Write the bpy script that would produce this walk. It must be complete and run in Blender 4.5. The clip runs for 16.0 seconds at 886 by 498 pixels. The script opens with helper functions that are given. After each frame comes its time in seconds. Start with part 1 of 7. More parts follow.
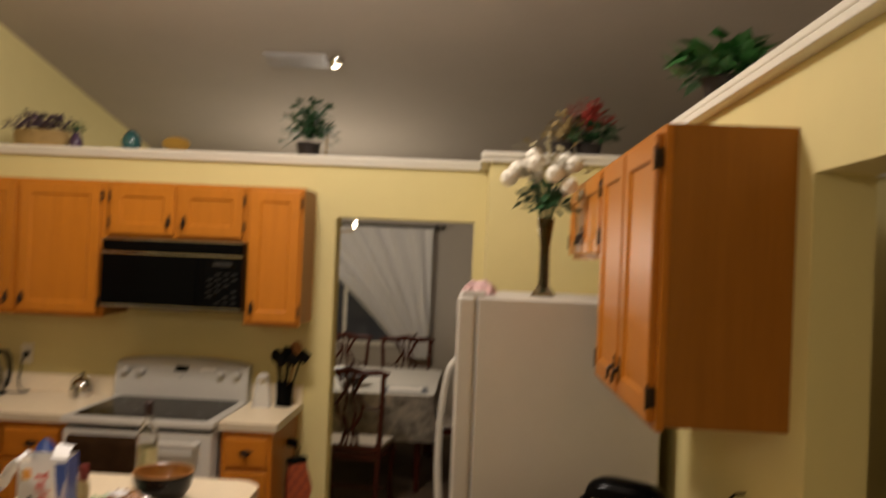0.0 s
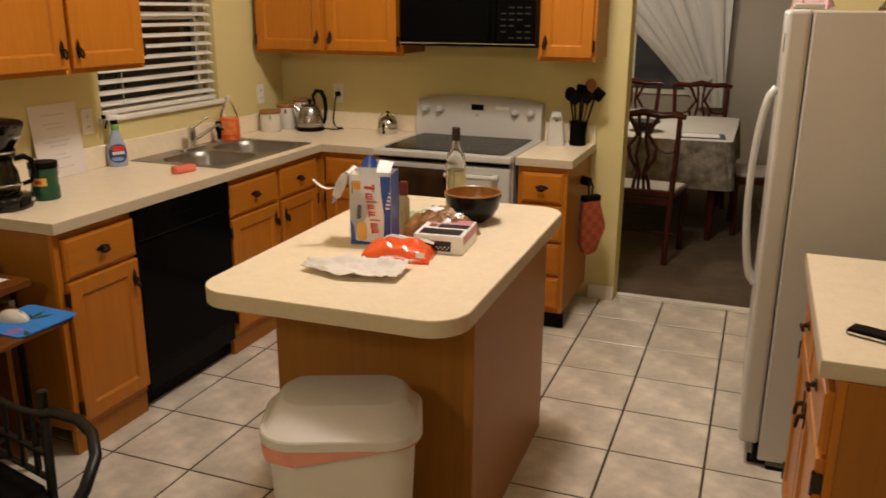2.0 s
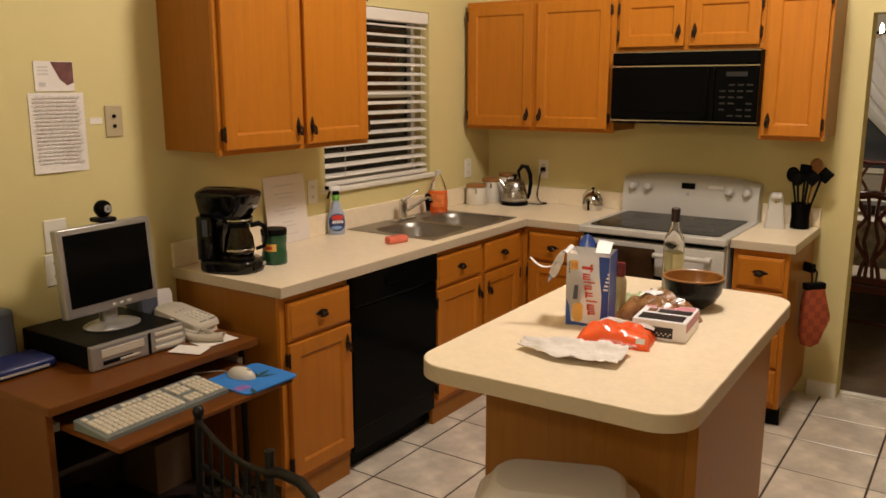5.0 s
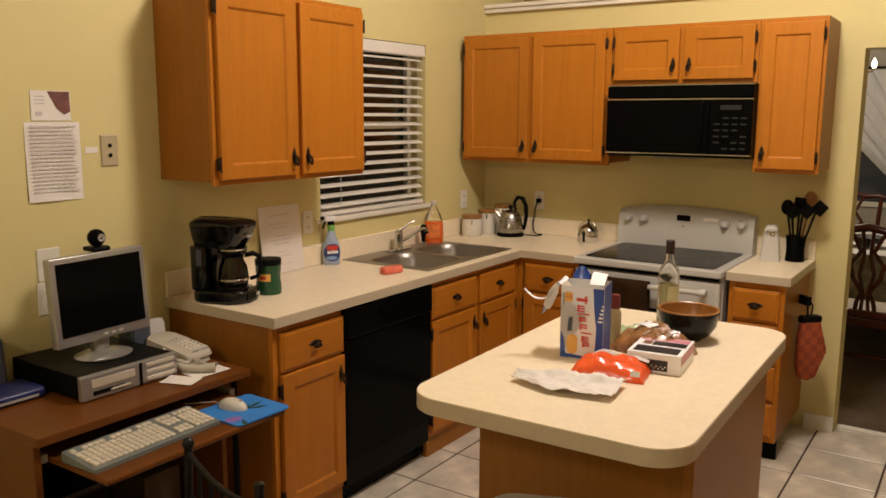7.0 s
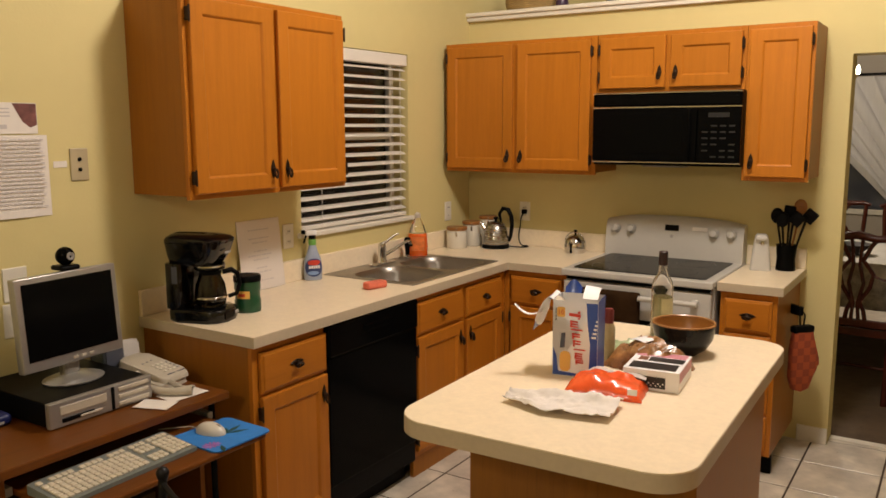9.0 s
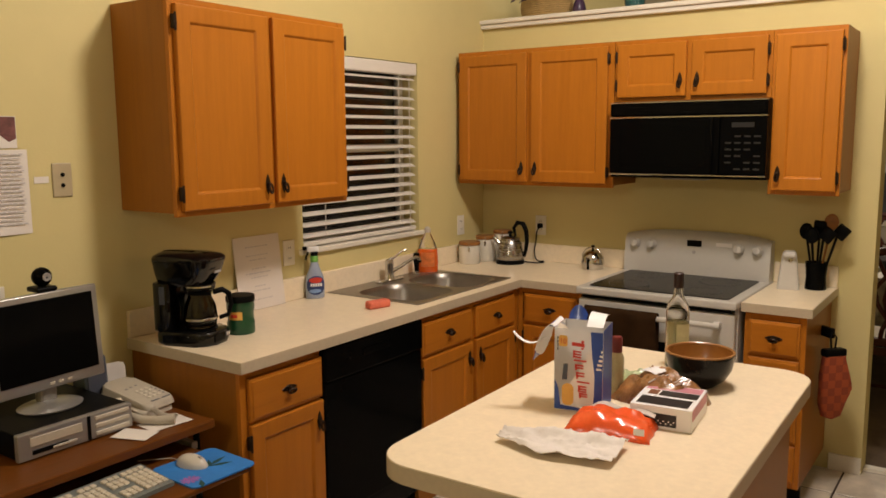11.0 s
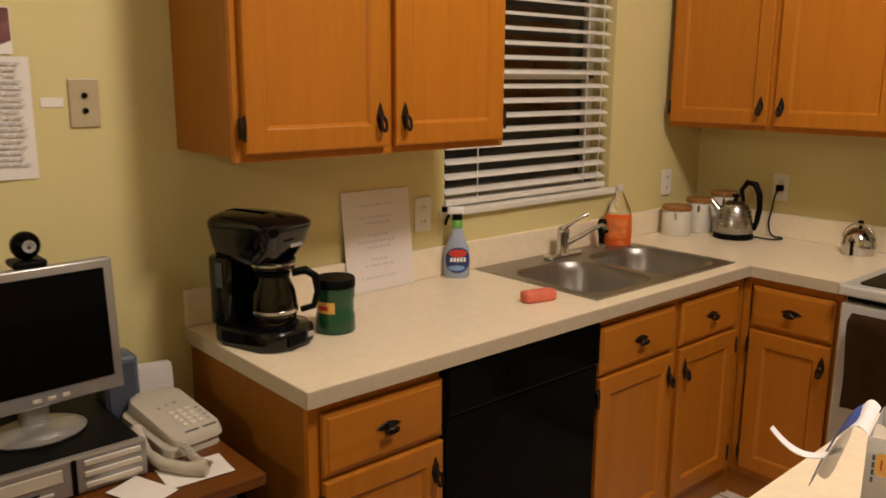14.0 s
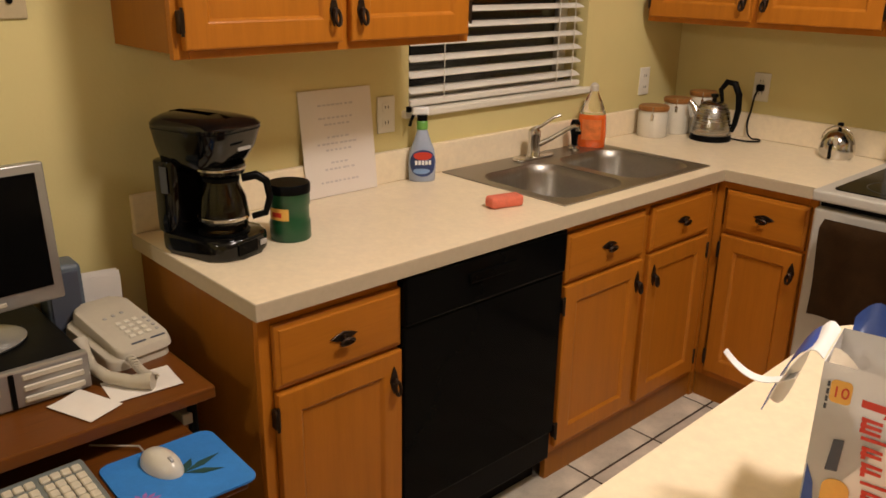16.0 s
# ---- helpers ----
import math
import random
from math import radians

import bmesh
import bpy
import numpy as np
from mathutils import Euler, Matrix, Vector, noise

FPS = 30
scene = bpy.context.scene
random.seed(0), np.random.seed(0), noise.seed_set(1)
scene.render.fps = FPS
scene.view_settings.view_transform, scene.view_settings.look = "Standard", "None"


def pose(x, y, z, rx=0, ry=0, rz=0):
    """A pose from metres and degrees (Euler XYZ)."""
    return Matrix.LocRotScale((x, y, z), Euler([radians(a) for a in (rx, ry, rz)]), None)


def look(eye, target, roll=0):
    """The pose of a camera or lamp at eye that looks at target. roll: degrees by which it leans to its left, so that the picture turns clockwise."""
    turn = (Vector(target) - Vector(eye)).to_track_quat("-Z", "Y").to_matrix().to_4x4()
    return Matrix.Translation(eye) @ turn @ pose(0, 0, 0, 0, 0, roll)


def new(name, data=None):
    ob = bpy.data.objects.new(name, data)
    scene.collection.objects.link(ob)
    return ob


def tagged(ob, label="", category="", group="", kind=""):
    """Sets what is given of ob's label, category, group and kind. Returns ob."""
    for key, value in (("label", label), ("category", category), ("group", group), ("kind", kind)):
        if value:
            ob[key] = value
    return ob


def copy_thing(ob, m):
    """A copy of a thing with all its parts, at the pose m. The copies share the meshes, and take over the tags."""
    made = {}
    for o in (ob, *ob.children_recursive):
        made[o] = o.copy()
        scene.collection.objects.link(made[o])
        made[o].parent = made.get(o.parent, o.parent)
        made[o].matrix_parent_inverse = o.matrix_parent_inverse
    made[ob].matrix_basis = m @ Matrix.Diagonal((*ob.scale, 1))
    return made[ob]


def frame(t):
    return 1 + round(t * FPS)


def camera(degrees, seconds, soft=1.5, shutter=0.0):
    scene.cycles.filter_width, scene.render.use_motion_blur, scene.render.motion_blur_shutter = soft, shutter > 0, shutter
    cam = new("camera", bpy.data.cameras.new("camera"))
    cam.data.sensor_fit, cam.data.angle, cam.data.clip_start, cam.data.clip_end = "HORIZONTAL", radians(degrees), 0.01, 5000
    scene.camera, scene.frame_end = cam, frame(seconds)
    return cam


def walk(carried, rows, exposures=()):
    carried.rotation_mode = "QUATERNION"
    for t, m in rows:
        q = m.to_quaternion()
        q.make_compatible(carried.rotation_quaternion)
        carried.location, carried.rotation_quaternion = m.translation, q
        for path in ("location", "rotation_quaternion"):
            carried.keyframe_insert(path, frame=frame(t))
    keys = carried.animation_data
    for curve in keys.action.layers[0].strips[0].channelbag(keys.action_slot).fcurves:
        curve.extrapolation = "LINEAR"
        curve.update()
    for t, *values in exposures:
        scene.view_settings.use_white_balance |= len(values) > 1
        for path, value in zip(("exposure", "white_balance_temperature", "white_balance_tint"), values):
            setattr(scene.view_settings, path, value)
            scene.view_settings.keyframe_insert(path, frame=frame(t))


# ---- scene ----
cam = camera(57.0, 16.0, 1.6, 0.5)
PATH = [
    (0, (2.926, -4.622, 1.769), (2.848, -2.623, 1.793), 2.4),
    (0.5, (2.866, -4.645, 1.727), (2.543, -2.693, 1.433), 2.2),
    (1, (2.826, -4.585, 1.645), (2.304, -2.721, 1.138), 0.4),
    (1.5, (2.835, -4.569, 1.646), (2.230, -2.753, 1.067), 0.5),
    (2, (2.815, -4.552, 1.633), (2.128, -2.761, 1.067), 0.3),
    (2.5, (2.796, -4.536, 1.641), (2.013, -2.778, 1.097), 0.2),
    (3, (2.757, -4.534, 1.644), (1.879, -2.813, 1.129), 0.3),
    (3.5, (2.712, -4.551, 1.647), (1.741, -2.871, 1.162), 0.3),
    (4, (2.701, -4.567, 1.645), (1.635, -2.936, 1.194), 0.1),
    (6.5, (2.712, -4.555, 1.652), (1.605, -2.925, 1.310), 0.3),
    (7, (2.708, -4.553, 1.647), (1.607, -2.916, 1.323), 0.3),
    (7.5, (2.692, -4.532, 1.649), (1.598, -2.888, 1.331), 0.2),
    (8, (2.676, -4.511, 1.644), (1.590, -2.861, 1.334), 0.0),
    (8.5, (2.659, -4.491, 1.641), (1.581, -2.834, 1.338), -0.1),
    (9, (2.640, -4.472, 1.640), (1.572, -2.807, 1.343), -0.2),
    (11.5, (2.618, -4.152, 1.652), (1.466, -2.539, 1.386), -0.1),
    (12, (2.497, -4.004, 1.633), (1.320, -2.407, 1.374), 0.5),
    (12.5, (2.384, -3.816, 1.645), (1.158, -2.262, 1.363), 1.1),
    (13, (2.269, -3.646, 1.634), (0.946, -2.177, 1.328), 1.3),
    (13.5, (2.112, -3.477, 1.585), (0.644, -2.163, 1.243), 0.0),
    (14, (2.015, -3.375, 1.580), (0.548, -2.080, 1.165), 0.4),
    (14.5, (1.969, -3.305, 1.590), (0.560, -1.978, 1.085), 1.1),
    (15, (1.951, -3.274, 1.578), (0.558, -1.962, 0.994), 1.1),
    (15.5, (1.970, -3.273, 1.576), (0.585, -1.982, 0.933), 1.0),
    (16, (1.987, -3.270, 1.579), (0.600, -1.988, 0.923), 0.9),
]
walk(cam, [(t, look(eye, target, roll)) for t, eye, target, roll in PATH],
     [(0, -0.45), (0.8, -0.29), (1.5, -0.18), (3.0, -0.13), (4.2, -0.10), (6.5, -0.11), (9, -0.07), (11.5, -0.22), (14, -0.21), (16, -0.02)])

# ---- world and lamps ----
world = bpy.data.worlds.new("night")
scene.world = world
world.use_nodes = True
world.node_tree.nodes["Background"].inputs[0].default_value = (0.004, 0.005, 0.010, 1)
world.node_tree.nodes["Background"].inputs[1].default_value = 1.0


def lamp(name, kind, place, power, colour, size=0.2, target=None):
    data = bpy.data.lights.new(name, kind)
    data.energy, data.color = power, colour
    if kind == "AREA":
        data.shape, data.size = "DISK", size
    else:
        data.shadow_soft_size = size
    ob = new(name, data)
    ob.matrix_world = look(place, target or (place[0] + 0.001, place[1], place[2] - 1))
    return ob


WARM = (1.0, 0.885, 0.80)
lamp("kitchen_ceiling_lamp", "POINT", (1.92, -1.80, 3.14), 160, WARM, 0.20)
lamp("breakfast_lamp", "POINT", (1.60, -5.6, 2.45), 54, WARM, 0.16)
lamp("dining_lamp", "POINT", (1.68, 2.0, 1.90), 46, (1.0, 0.87, 0.72), 0.10)

# ---- materials ----


def srgb(r, g, b):
    return tuple(((c / 255 + 0.055) / 1.055) ** 2.4 if c > 10 else c / 255 / 12.92 for c in (r, g, b))


def mat(name, base, rough=0.5, metal=0.0, var=0.06, scale=6.0, bump=0.0, bscale=120.0, stretch=(1, 1, 1), coat=0.0,
        glow=0.0, random_tint=0.0, trans=0.0, stain=0.0, spec=0.5, rvar=0.06):
    """A procedural surface: colour with variation at two scales, roughness that varies, fine relief."""
    m = bpy.data.materials.new(name)
    m.use_nodes = True
    nt = m.node_tree
    n, link = nt.nodes, nt.links.new
    b = n["Principled BSDF"]
    tc, mp = n.new("ShaderNodeTexCoord"), n.new("ShaderNodeMapping")
    link(tc.outputs["Object"], mp.inputs["Vector"])
    mp.inputs["Scale"].default_value = stretch
    big, fine = n.new("ShaderNodeTexNoise"), n.new("ShaderNodeTexNoise")
    big.inputs["Scale"].default_value, big.inputs["Detail"].default_value = scale, 4
    fine.inputs["Scale"].default_value, fine.inputs["Detail"].default_value = scale * 9, 3
    link(mp.outputs[0], big.inputs["Vector"])
    link(mp.outputs[0], fine.inputs["Vector"])
    add = n.new("ShaderNodeMath")
    add.operation = "MULTIPLY_ADD"
    link(fine.outputs["Fac"], add.inputs[0])
    add.inputs[1].default_value = 0.45
    link(big.outputs["Fac"], add.inputs[2])
    ramp = n.new("ShaderNodeValToRGB")
    ramp.color_ramp.elements[0].position, ramp.color_ramp.elements[1].position = 0.45, 1.0
    lo, hi = [max(0, c * (1 - var)) for c in base], [min(1, c * (1 + var)) for c in base]
    ramp.color_ramp.elements[0].color, ramp.color_ramp.elements[1].color = (*lo, 1), (*hi, 1)
    link(add.outputs[0], ramp.inputs[0])
    out = ramp.outputs[0]
    if stain:
        blot = n.new("ShaderNodeTexNoise")
        blot.inputs["Scale"].default_value, blot.inputs["Detail"].default_value = scale * 0.33, 5
        link(tc.outputs["Object"], blot.inputs["Vector"])
        sr = n.new("ShaderNodeMapRange")
        sr.inputs[1].default_value, sr.inputs[2].default_value = 0.35, 0.7
        sr.inputs[3].default_value, sr.inputs[4].default_value = 1 - stain, 1 + stain * 0.3
        link(blot.outputs["Fac"], sr.inputs[0])
        mx = n.new("ShaderNodeVectorMath")
        mx.operation = "SCALE"
        link(out, mx.inputs[0])
        link(sr.outputs[0], mx.inputs["Scale"])
        out = mx.outputs[0]
    if random_tint:
        oi, rr = n.new("ShaderNodeObjectInfo"), n.new("ShaderNodeMapRange")
        rr.inputs[3].default_value, rr.inputs[4].default_value = 1 - random_tint, 1 + random_tint
        link(oi.outputs["Random"], rr.inputs[0])
        mx = n.new("ShaderNodeVectorMath")
        mx.operation = "SCALE"
        link(out, mx.inputs[0])
        link(rr.outputs[0], mx.inputs["Scale"])
        out = mx.outputs[0]
    link(out, b.inputs["Base Color"])
    rm = n.new("ShaderNodeMapRange")
    rm.inputs[3].default_value, rm.inputs[4].default_value = max(0.02, rough - rvar), min(1, rough + rvar)
    link(big.outputs["Fac"], rm.inputs[0])
    link(rm.outputs[0], b.inputs["Roughness"])
    b.inputs["Metallic"].default_value = metal
    b.inputs["Coat Weight"].default_value = coat
    b.inputs["Coat Roughness"].default_value = 0.12
    b.inputs["Specular IOR Level"].default_value = spec
    b.inputs["Transmission Weight"].default_value = trans
    if glow:
        b.inputs["Emission Color"].default_value = (*base, 1)
        b.inputs["Emission Strength"].default_value = glow
    if bump:
        bt, bp = n.new("ShaderNodeTexNoise"), n.new("ShaderNodeBump")
        bt.inputs["Scale"].default_value, bt.inputs["Detail"].default_value = bscale, 4
        link(mp.outputs[0], bt.inputs["Vector"])
        bp.inputs["Strength"].default_value, bp.inputs["Distance"].default_value = bump, 0.004
        link(bt.outputs["Fac"], bp.inputs["Height"])
        link(bp.outputs[0], b.inputs["Normal"])
    return m


def oak(name, base, along=2, dark=0.80, rough=0.36):
    """Stained oak with the grain along one axis."""
    st = [26.0, 26.0, 26.0]
    st[along] = 1.6
    m = mat(name, base, rough, 0, 0.09, 1.5, 0.04, 5.0, tuple(st), coat=0.08, random_tint=0.05, spec=0.22)
    nt = m.node_tree
    n, link = nt.nodes, nt.links.new
    b = n["Principled BSDF"]
    old = b.inputs["Base Color"].links[0].from_socket
    tc, mp, pore = n.new("ShaderNodeTexCoord"), n.new("ShaderNodeMapping"), n.new("ShaderNodeTexNoise")
    st2 = [150.0, 150.0, 150.0]
    st2[along] = 5.0
    mp.inputs["Scale"].default_value = st2
    link(tc.outputs["Object"], mp.inputs["Vector"])
    link(mp.outputs[0], pore.inputs["Vector"])
    pore.inputs["Scale"].default_value, pore.inputs["Detail"].default_value = 1.0, 3
    mr = n.new("ShaderNodeMapRange")
    mr.inputs[1].default_value, mr.inputs[2].default_value = 0.56, 0.74
    mr.inputs[3].default_value, mr.inputs[4].default_value = 1.0, dark
    link(pore.outputs["Fac"], mr.inputs[0])
    mx = n.new("ShaderNodeVectorMath")
    mx.operation = "SCALE"
    link(old, mx.inputs[0])
    link(mr.outputs[0], mx.inputs["Scale"])
    link(mx.outputs[0], b.inputs["Base Color"])
    return m


def glassy(name, base=(1, 1, 1), rough=0.02, ior=1.45):
    m = bpy.data.materials.new(name)
    m.use_nodes = True
    b = m.node_tree.nodes["Principled BSDF"]
    b.inputs["Base Color"].default_value = (*base, 1)
    b.inputs["Roughness"].default_value, b.inputs["IOR"].default_value = rough, ior
    b.inputs["Transmission Weight"].default_value = 1
    return m


M_WALL = mat("yellow_wall_paint", (0.655, 0.560, 0.255), 0.72, 0, 0.03, 1.3, 0.12, 95, stain=0.03)
M_DWALL = mat("grey_wall_paint", (0.46, 0.41, 0.34), 0.75, 0, 0.03, 1.3, 0.2, 95, stain=0.04)
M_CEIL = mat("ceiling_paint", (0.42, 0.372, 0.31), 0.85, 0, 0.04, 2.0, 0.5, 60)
M_TRIM = mat("white_trim_paint", (0.74, 0.70, 0.60), 0.45, 0, 0.04, 4.0, 0.05, 60)
M_TILE = mat("beige_ceramic_tile", (0.72, 0.642, 0.528), 0.30, 0, 0.13, 17.0, 0.06, 45, random_tint=0.05, stain=0.34, coat=0.1)
M_GROUT = mat("brown_grout", (0.060, 0.038, 0.022), 0.9, 0, 0.2, 14, 0.4, 200)
M_CARPET = mat("brown_carpet", (0.115, 0.075, 0.043), 0.95, 0, 0.25, 12, 0.9, 400, stain=0.2)
M_OAKV = oak("honey_oak_upright", (0.44, 0.150, 0.013), 2, 0.94)
M_OAKX = oak("honey_oak_level", (0.44, 0.150, 0.013), 0, 0.94)
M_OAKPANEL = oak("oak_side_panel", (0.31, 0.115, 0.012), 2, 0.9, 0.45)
M_ISLE = oak("tan_island_panel", (0.31, 0.130, 0.022), 2, 0.85, 0.45)
M_LAM = mat("cream_laminate", (0.87, 0.745, 0.54), 0.32, 0, 0.05, 60, 0.03, 300, stain=0.04)
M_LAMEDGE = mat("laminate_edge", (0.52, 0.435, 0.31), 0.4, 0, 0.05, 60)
M_BRONZE = mat("dark_bronze", (0.035, 0.020, 0.012), 0.42, 0.7, 0.2, 30, 0.1, 200)
M_BLACK = mat("black_gloss_enamel", (0.0025, 0.0025, 0.0025), 0.14, 0, 0.1, 8, spec=0.04)
M_BLACKM = mat("black_plastic", (0.004, 0.004, 0.004), 0.38, 0, 0.12, 12, 0.04, 200, spec=0.06)
M_BLACKGLASS = mat("black_ceramic_glass", (0.003, 0.003, 0.003), 0.12, 0, 0.1, 30, spec=0.05)
M_WHITE = mat("white_enamel", (0.54, 0.52, 0.475), 0.30, 0, 0.03, 5, 0.0, 60, coat=0.15)
M_FRIDGE = mat("white_pebbled_enamel", (0.57, 0.545, 0.50), 0.40, 0, 0.03, 6, 0.12, 180)
M_STEEL = mat("brushed_steel", (0.36, 0.335, 0.30), 0.38, 1.0, 0.10, 10, 0.05, 60, stretch=(1, 12, 1))
M_CHROME = mat("chrome", (0.62, 0.60, 0.57), 0.14, 1.0, 0.05, 8)
M_GLASS = glassy("clear_glass")
M_PANE = glassy("window_glass")
M_NIGHT = mat("night_outside", (0.006, 0.006, 0.008), 0.9)
M_BLIND = mat("white_blind_slat", (0.74, 0.70, 0.62), 0.42, 0, 0.04, 6, 0.04, 80, stretch=(8, 1, 8))
M_GREYP = mat("grey_plastic", (0.36, 0.34, 0.32), 0.42, 0, 0.05, 10)
M_SILVERP = mat("silver_plastic", (0.38, 0.37, 0.35), 0.30, 0.6, 0.05, 10)
M_CREAMP = mat("cream_plastic", (0.50, 0.45, 0.36), 0.42, 0, 0.06, 10)
M_PAPER = mat("white_paper", (0.78, 0.73, 0.67), 0.85, 0, 0.03, 5)
M_INK = mat("grey_ink", (0.54, 0.50, 0.49), 0.8)
M_DESKW = oak("desk_veneer", (0.135, 0.042, 0.006), 1, 0.7, 0.35)
M_IRON = mat("black_iron", (0.010, 0.010, 0.011), 0.40, 0.5, 0.2, 30, 0.1, 150)
M_MAHOG = oak("mahogany", (0.055, 0.011, 0.006), 2, 0.6, 0.25)

# ---- building helpers ----


def empty_at(name, m, label, category, group="", kind=""):
    ob = new(name)
    ob.empty_display_size = 0.05
    ob.matrix_world = m
    return tagged(ob, label, category, group, kind)


def part(name, bm, material, parent=None, label="", smooth=None):
    me = bpy.data.meshes.new(name)
    bmesh.ops.recalc_face_normals(bm, faces=bm.faces)
    bm.to_mesh(me)
    bm.free()
    for mm in (material if isinstance(material, (list, tuple)) else [material]):
        me.materials.append(mm)
    if smooth is not None:
        me.shade_smooth()
        me.set_sharp_from_angle(angle=radians(smooth))
    ob = new(name, me)
    ob.parent = parent
    return tagged(ob, label)


def B():
    return bmesh.new()


def box(bm, x0, y0, z0, x1, y1, z1, bev=0.0, seg=2, m=None, mi=0):
    g = bmesh.ops.create_cube(bm, size=1.0)
    mm = Matrix.Translation(((x0 + x1) / 2, (y0 + y1) / 2, (z0 + z1) / 2)) @ Matrix.Diagonal((abs(x1 - x0), abs(y1 - y0), abs(z1 - z0), 1))
    if m is not None:
        mm = m @ mm
    bmesh.ops.transform(bm, matrix=mm, verts=g["verts"])
    faces = {f for v in g["verts"] for f in v.link_faces}
    for f in faces:
        f.material_index = mi
    if bev:
        edges = list({e for f in faces for e in f.edges})
        bmesh.ops.bevel(bm, geom=edges, offset=bev, segments=seg, profile=0.5, affect="EDGES", clamp_overlap=True, material=mi)
    return bm


def lathe(bm, prof, n=28, m=None, mi=0, close=True):
    """Turn a profile of (radius, height) about the upright axis."""
    rings = []
    for r, z in prof:
        if r < 1e-5:
            rings.append([bm.verts.new((0, 0, z))])
        else:
            rings.append([bm.verts.new((r * math.cos(2 * math.pi * k / n), r * math.sin(2 * math.pi * k / n), z)) for k in range(n)])
    for a, b in zip(rings, rings[1:]):
        for k in range(n):
            k2 = (k + 1) % n
            if len(a) == 1 and len(b) == 1:
                continue
            if len(a) == 1:
                f = bm.faces.new((a[0], b[k2], b[k]))
            elif len(b) == 1:
                f = bm.faces.new((a[k], a[k2], b[0]))
            else:
                f = bm.faces.new((a[k], a[k2], b[k2], b[k]))
            f.material_index = mi
    if m is not None:
        bmesh.ops.transform(bm, matrix=m, verts=[v for r in rings for v in r])
    return bm


def tube(bm, pts, r, n=8, closed=False, mi=0, caps=True):
    """A round bar along a line of points; r is one radius or one per point."""
    P = [Vector(p) for p in pts]
    R = r if isinstance(r, (list, tuple)) else [r] * len(P)
    rings, up = [], None
    for i, p in enumerate(P):
        a = P[i - 1] if (i or closed) else P[i]
        b = P[(i + 1) % len(P)] if (i < len(P) - 1 or closed) else P[i]
        d = (b - a).normalized()
        if up is None:
            up = d.orthogonal().normalized()
        up = (up - d * up.dot(d))
        up = up.normalized() if up.length > 1e-6 else d.orthogonal().normalized()
        s = d.cross(up)
        rings.append([bm.verts.new(p + R[i] * (math.cos(2 * math.pi * k / n) * up + math.sin(2 * math.pi * k / n) * s)) for k in range(n)])
    pairs = list(zip(rings, rings[1:])) + ([(rings[-1], rings[0])] if closed else [])
    for a, b in pairs:
        for k in range(n):
            f = bm.faces.new((a[k], a[(k + 1) % n], b[(k + 1) % n], b[k]))
            f.material_index = mi
    if caps and not closed:
        bm.faces.new(rings[0][::-1]).material_index = mi
        bm.faces.new(rings[-1]).material_index = mi
    return bm


def prism(bm, outline, z0, z1, bev=0.0, seg=2, m=None, mi=0):
    """An outline of (x, y) raised from z0 to z1."""
    lo = [bm.verts.new((x, y, z0)) for x, y in outline]
    hi = [bm.verts.new((x, y, z1)) for x, y in outline]
    k = len(lo)
    fs = [bm.faces.new(lo[::-1]), bm.faces.new(hi)]
    fs += [bm.faces.new((lo[i], lo[(i + 1) % k], hi[(i + 1) % k], hi[i])) for i in range(k)]
    for f in fs:
        f.material_index = mi
    verts = lo + hi
    if bev:
        edges = list({e for f in fs[:2] for e in f.edges})
        res = bmesh.ops.bevel(bm, geom=edges, offset=bev, segments=seg, profile=0.5, affect="EDGES", clamp_overlap=True, material=mi)
        verts = list({v for v in lo + hi if v.is_valid} | set(res["verts"]))
    if m is not None:
        bmesh.ops.transform(bm, matrix=m, verts=verts)
    return bm


def rounded(x0, y0, x1, y1, r, n=6):
    pts = []
    for cx, cy, a0 in ((x1 - r, y0 + r, -90), (x1 - r, y1 - r, 0), (x0 + r, y1 - r, 90), (x0 + r, y0 + r, 180)):
        for k in range(n + 1):
            a = radians(a0 + 90 * k / n)
            pts.append((cx + r * math.cos(a), cy + r * math.sin(a)))
    return pts


def sheet(bm, fn, nu, nv, thick=0.002, mi=0):
    """A thin cloth or paper: fn(u, v) gives a place, u and v from 0 to 1."""
    g = [[bm.verts.new(fn(i / nu, j / nv)) for j in range(nv + 1)] for i in range(nu + 1)]
    fs = []
    for i in range(nu):
        for j in range(nv):
            f = bm.faces.new((g[i][j], g[i + 1][j], g[i + 1][j + 1], g[i][j + 1]))
            f.material_index = mi
            fs.append(f)
    if thick:
        bmesh.ops.recalc_face_normals(bm, faces=fs)
        bmesh.ops.solidify(bm, geom=fs, thickness=thick)
    return bm


def words(text, size, m, material, parent, depth=0.0006, align="CENTER"):
    """Raised lettering in the built-in font, made a mesh."""
    cu = bpy.data.curves.new("lettering", "FONT")
    cu.body, cu.size, cu.extrude, cu.align_x = text, size, depth, align
    tmp = new("lettering_source", cu)
    me = bpy.data.meshes.new_from_object(tmp.evaluated_get(bpy.context.evaluated_depsgraph_get()))
    bpy.data.objects.remove(tmp)
    me.transform(m)
    me.materials.clear()
    me.materials.append(material)
    ob = new("lettering", me)
    ob.parent = parent
    return ob

# ---- the large structure ----


WX = -0.030      # sink wall
EX = 3.69        # east wall
RET = -0.44      # front of the wall behind the fridge
CEIL0, CSLOPE = 3.14, -0.185


def ceil_z(y):
    return CEIL0 + CSLOPE * y


def struct(name, bm, material, label, category, smooth=None):
    return tagged(part(name, bm, material, None, "", smooth), label, category, kind="structure")


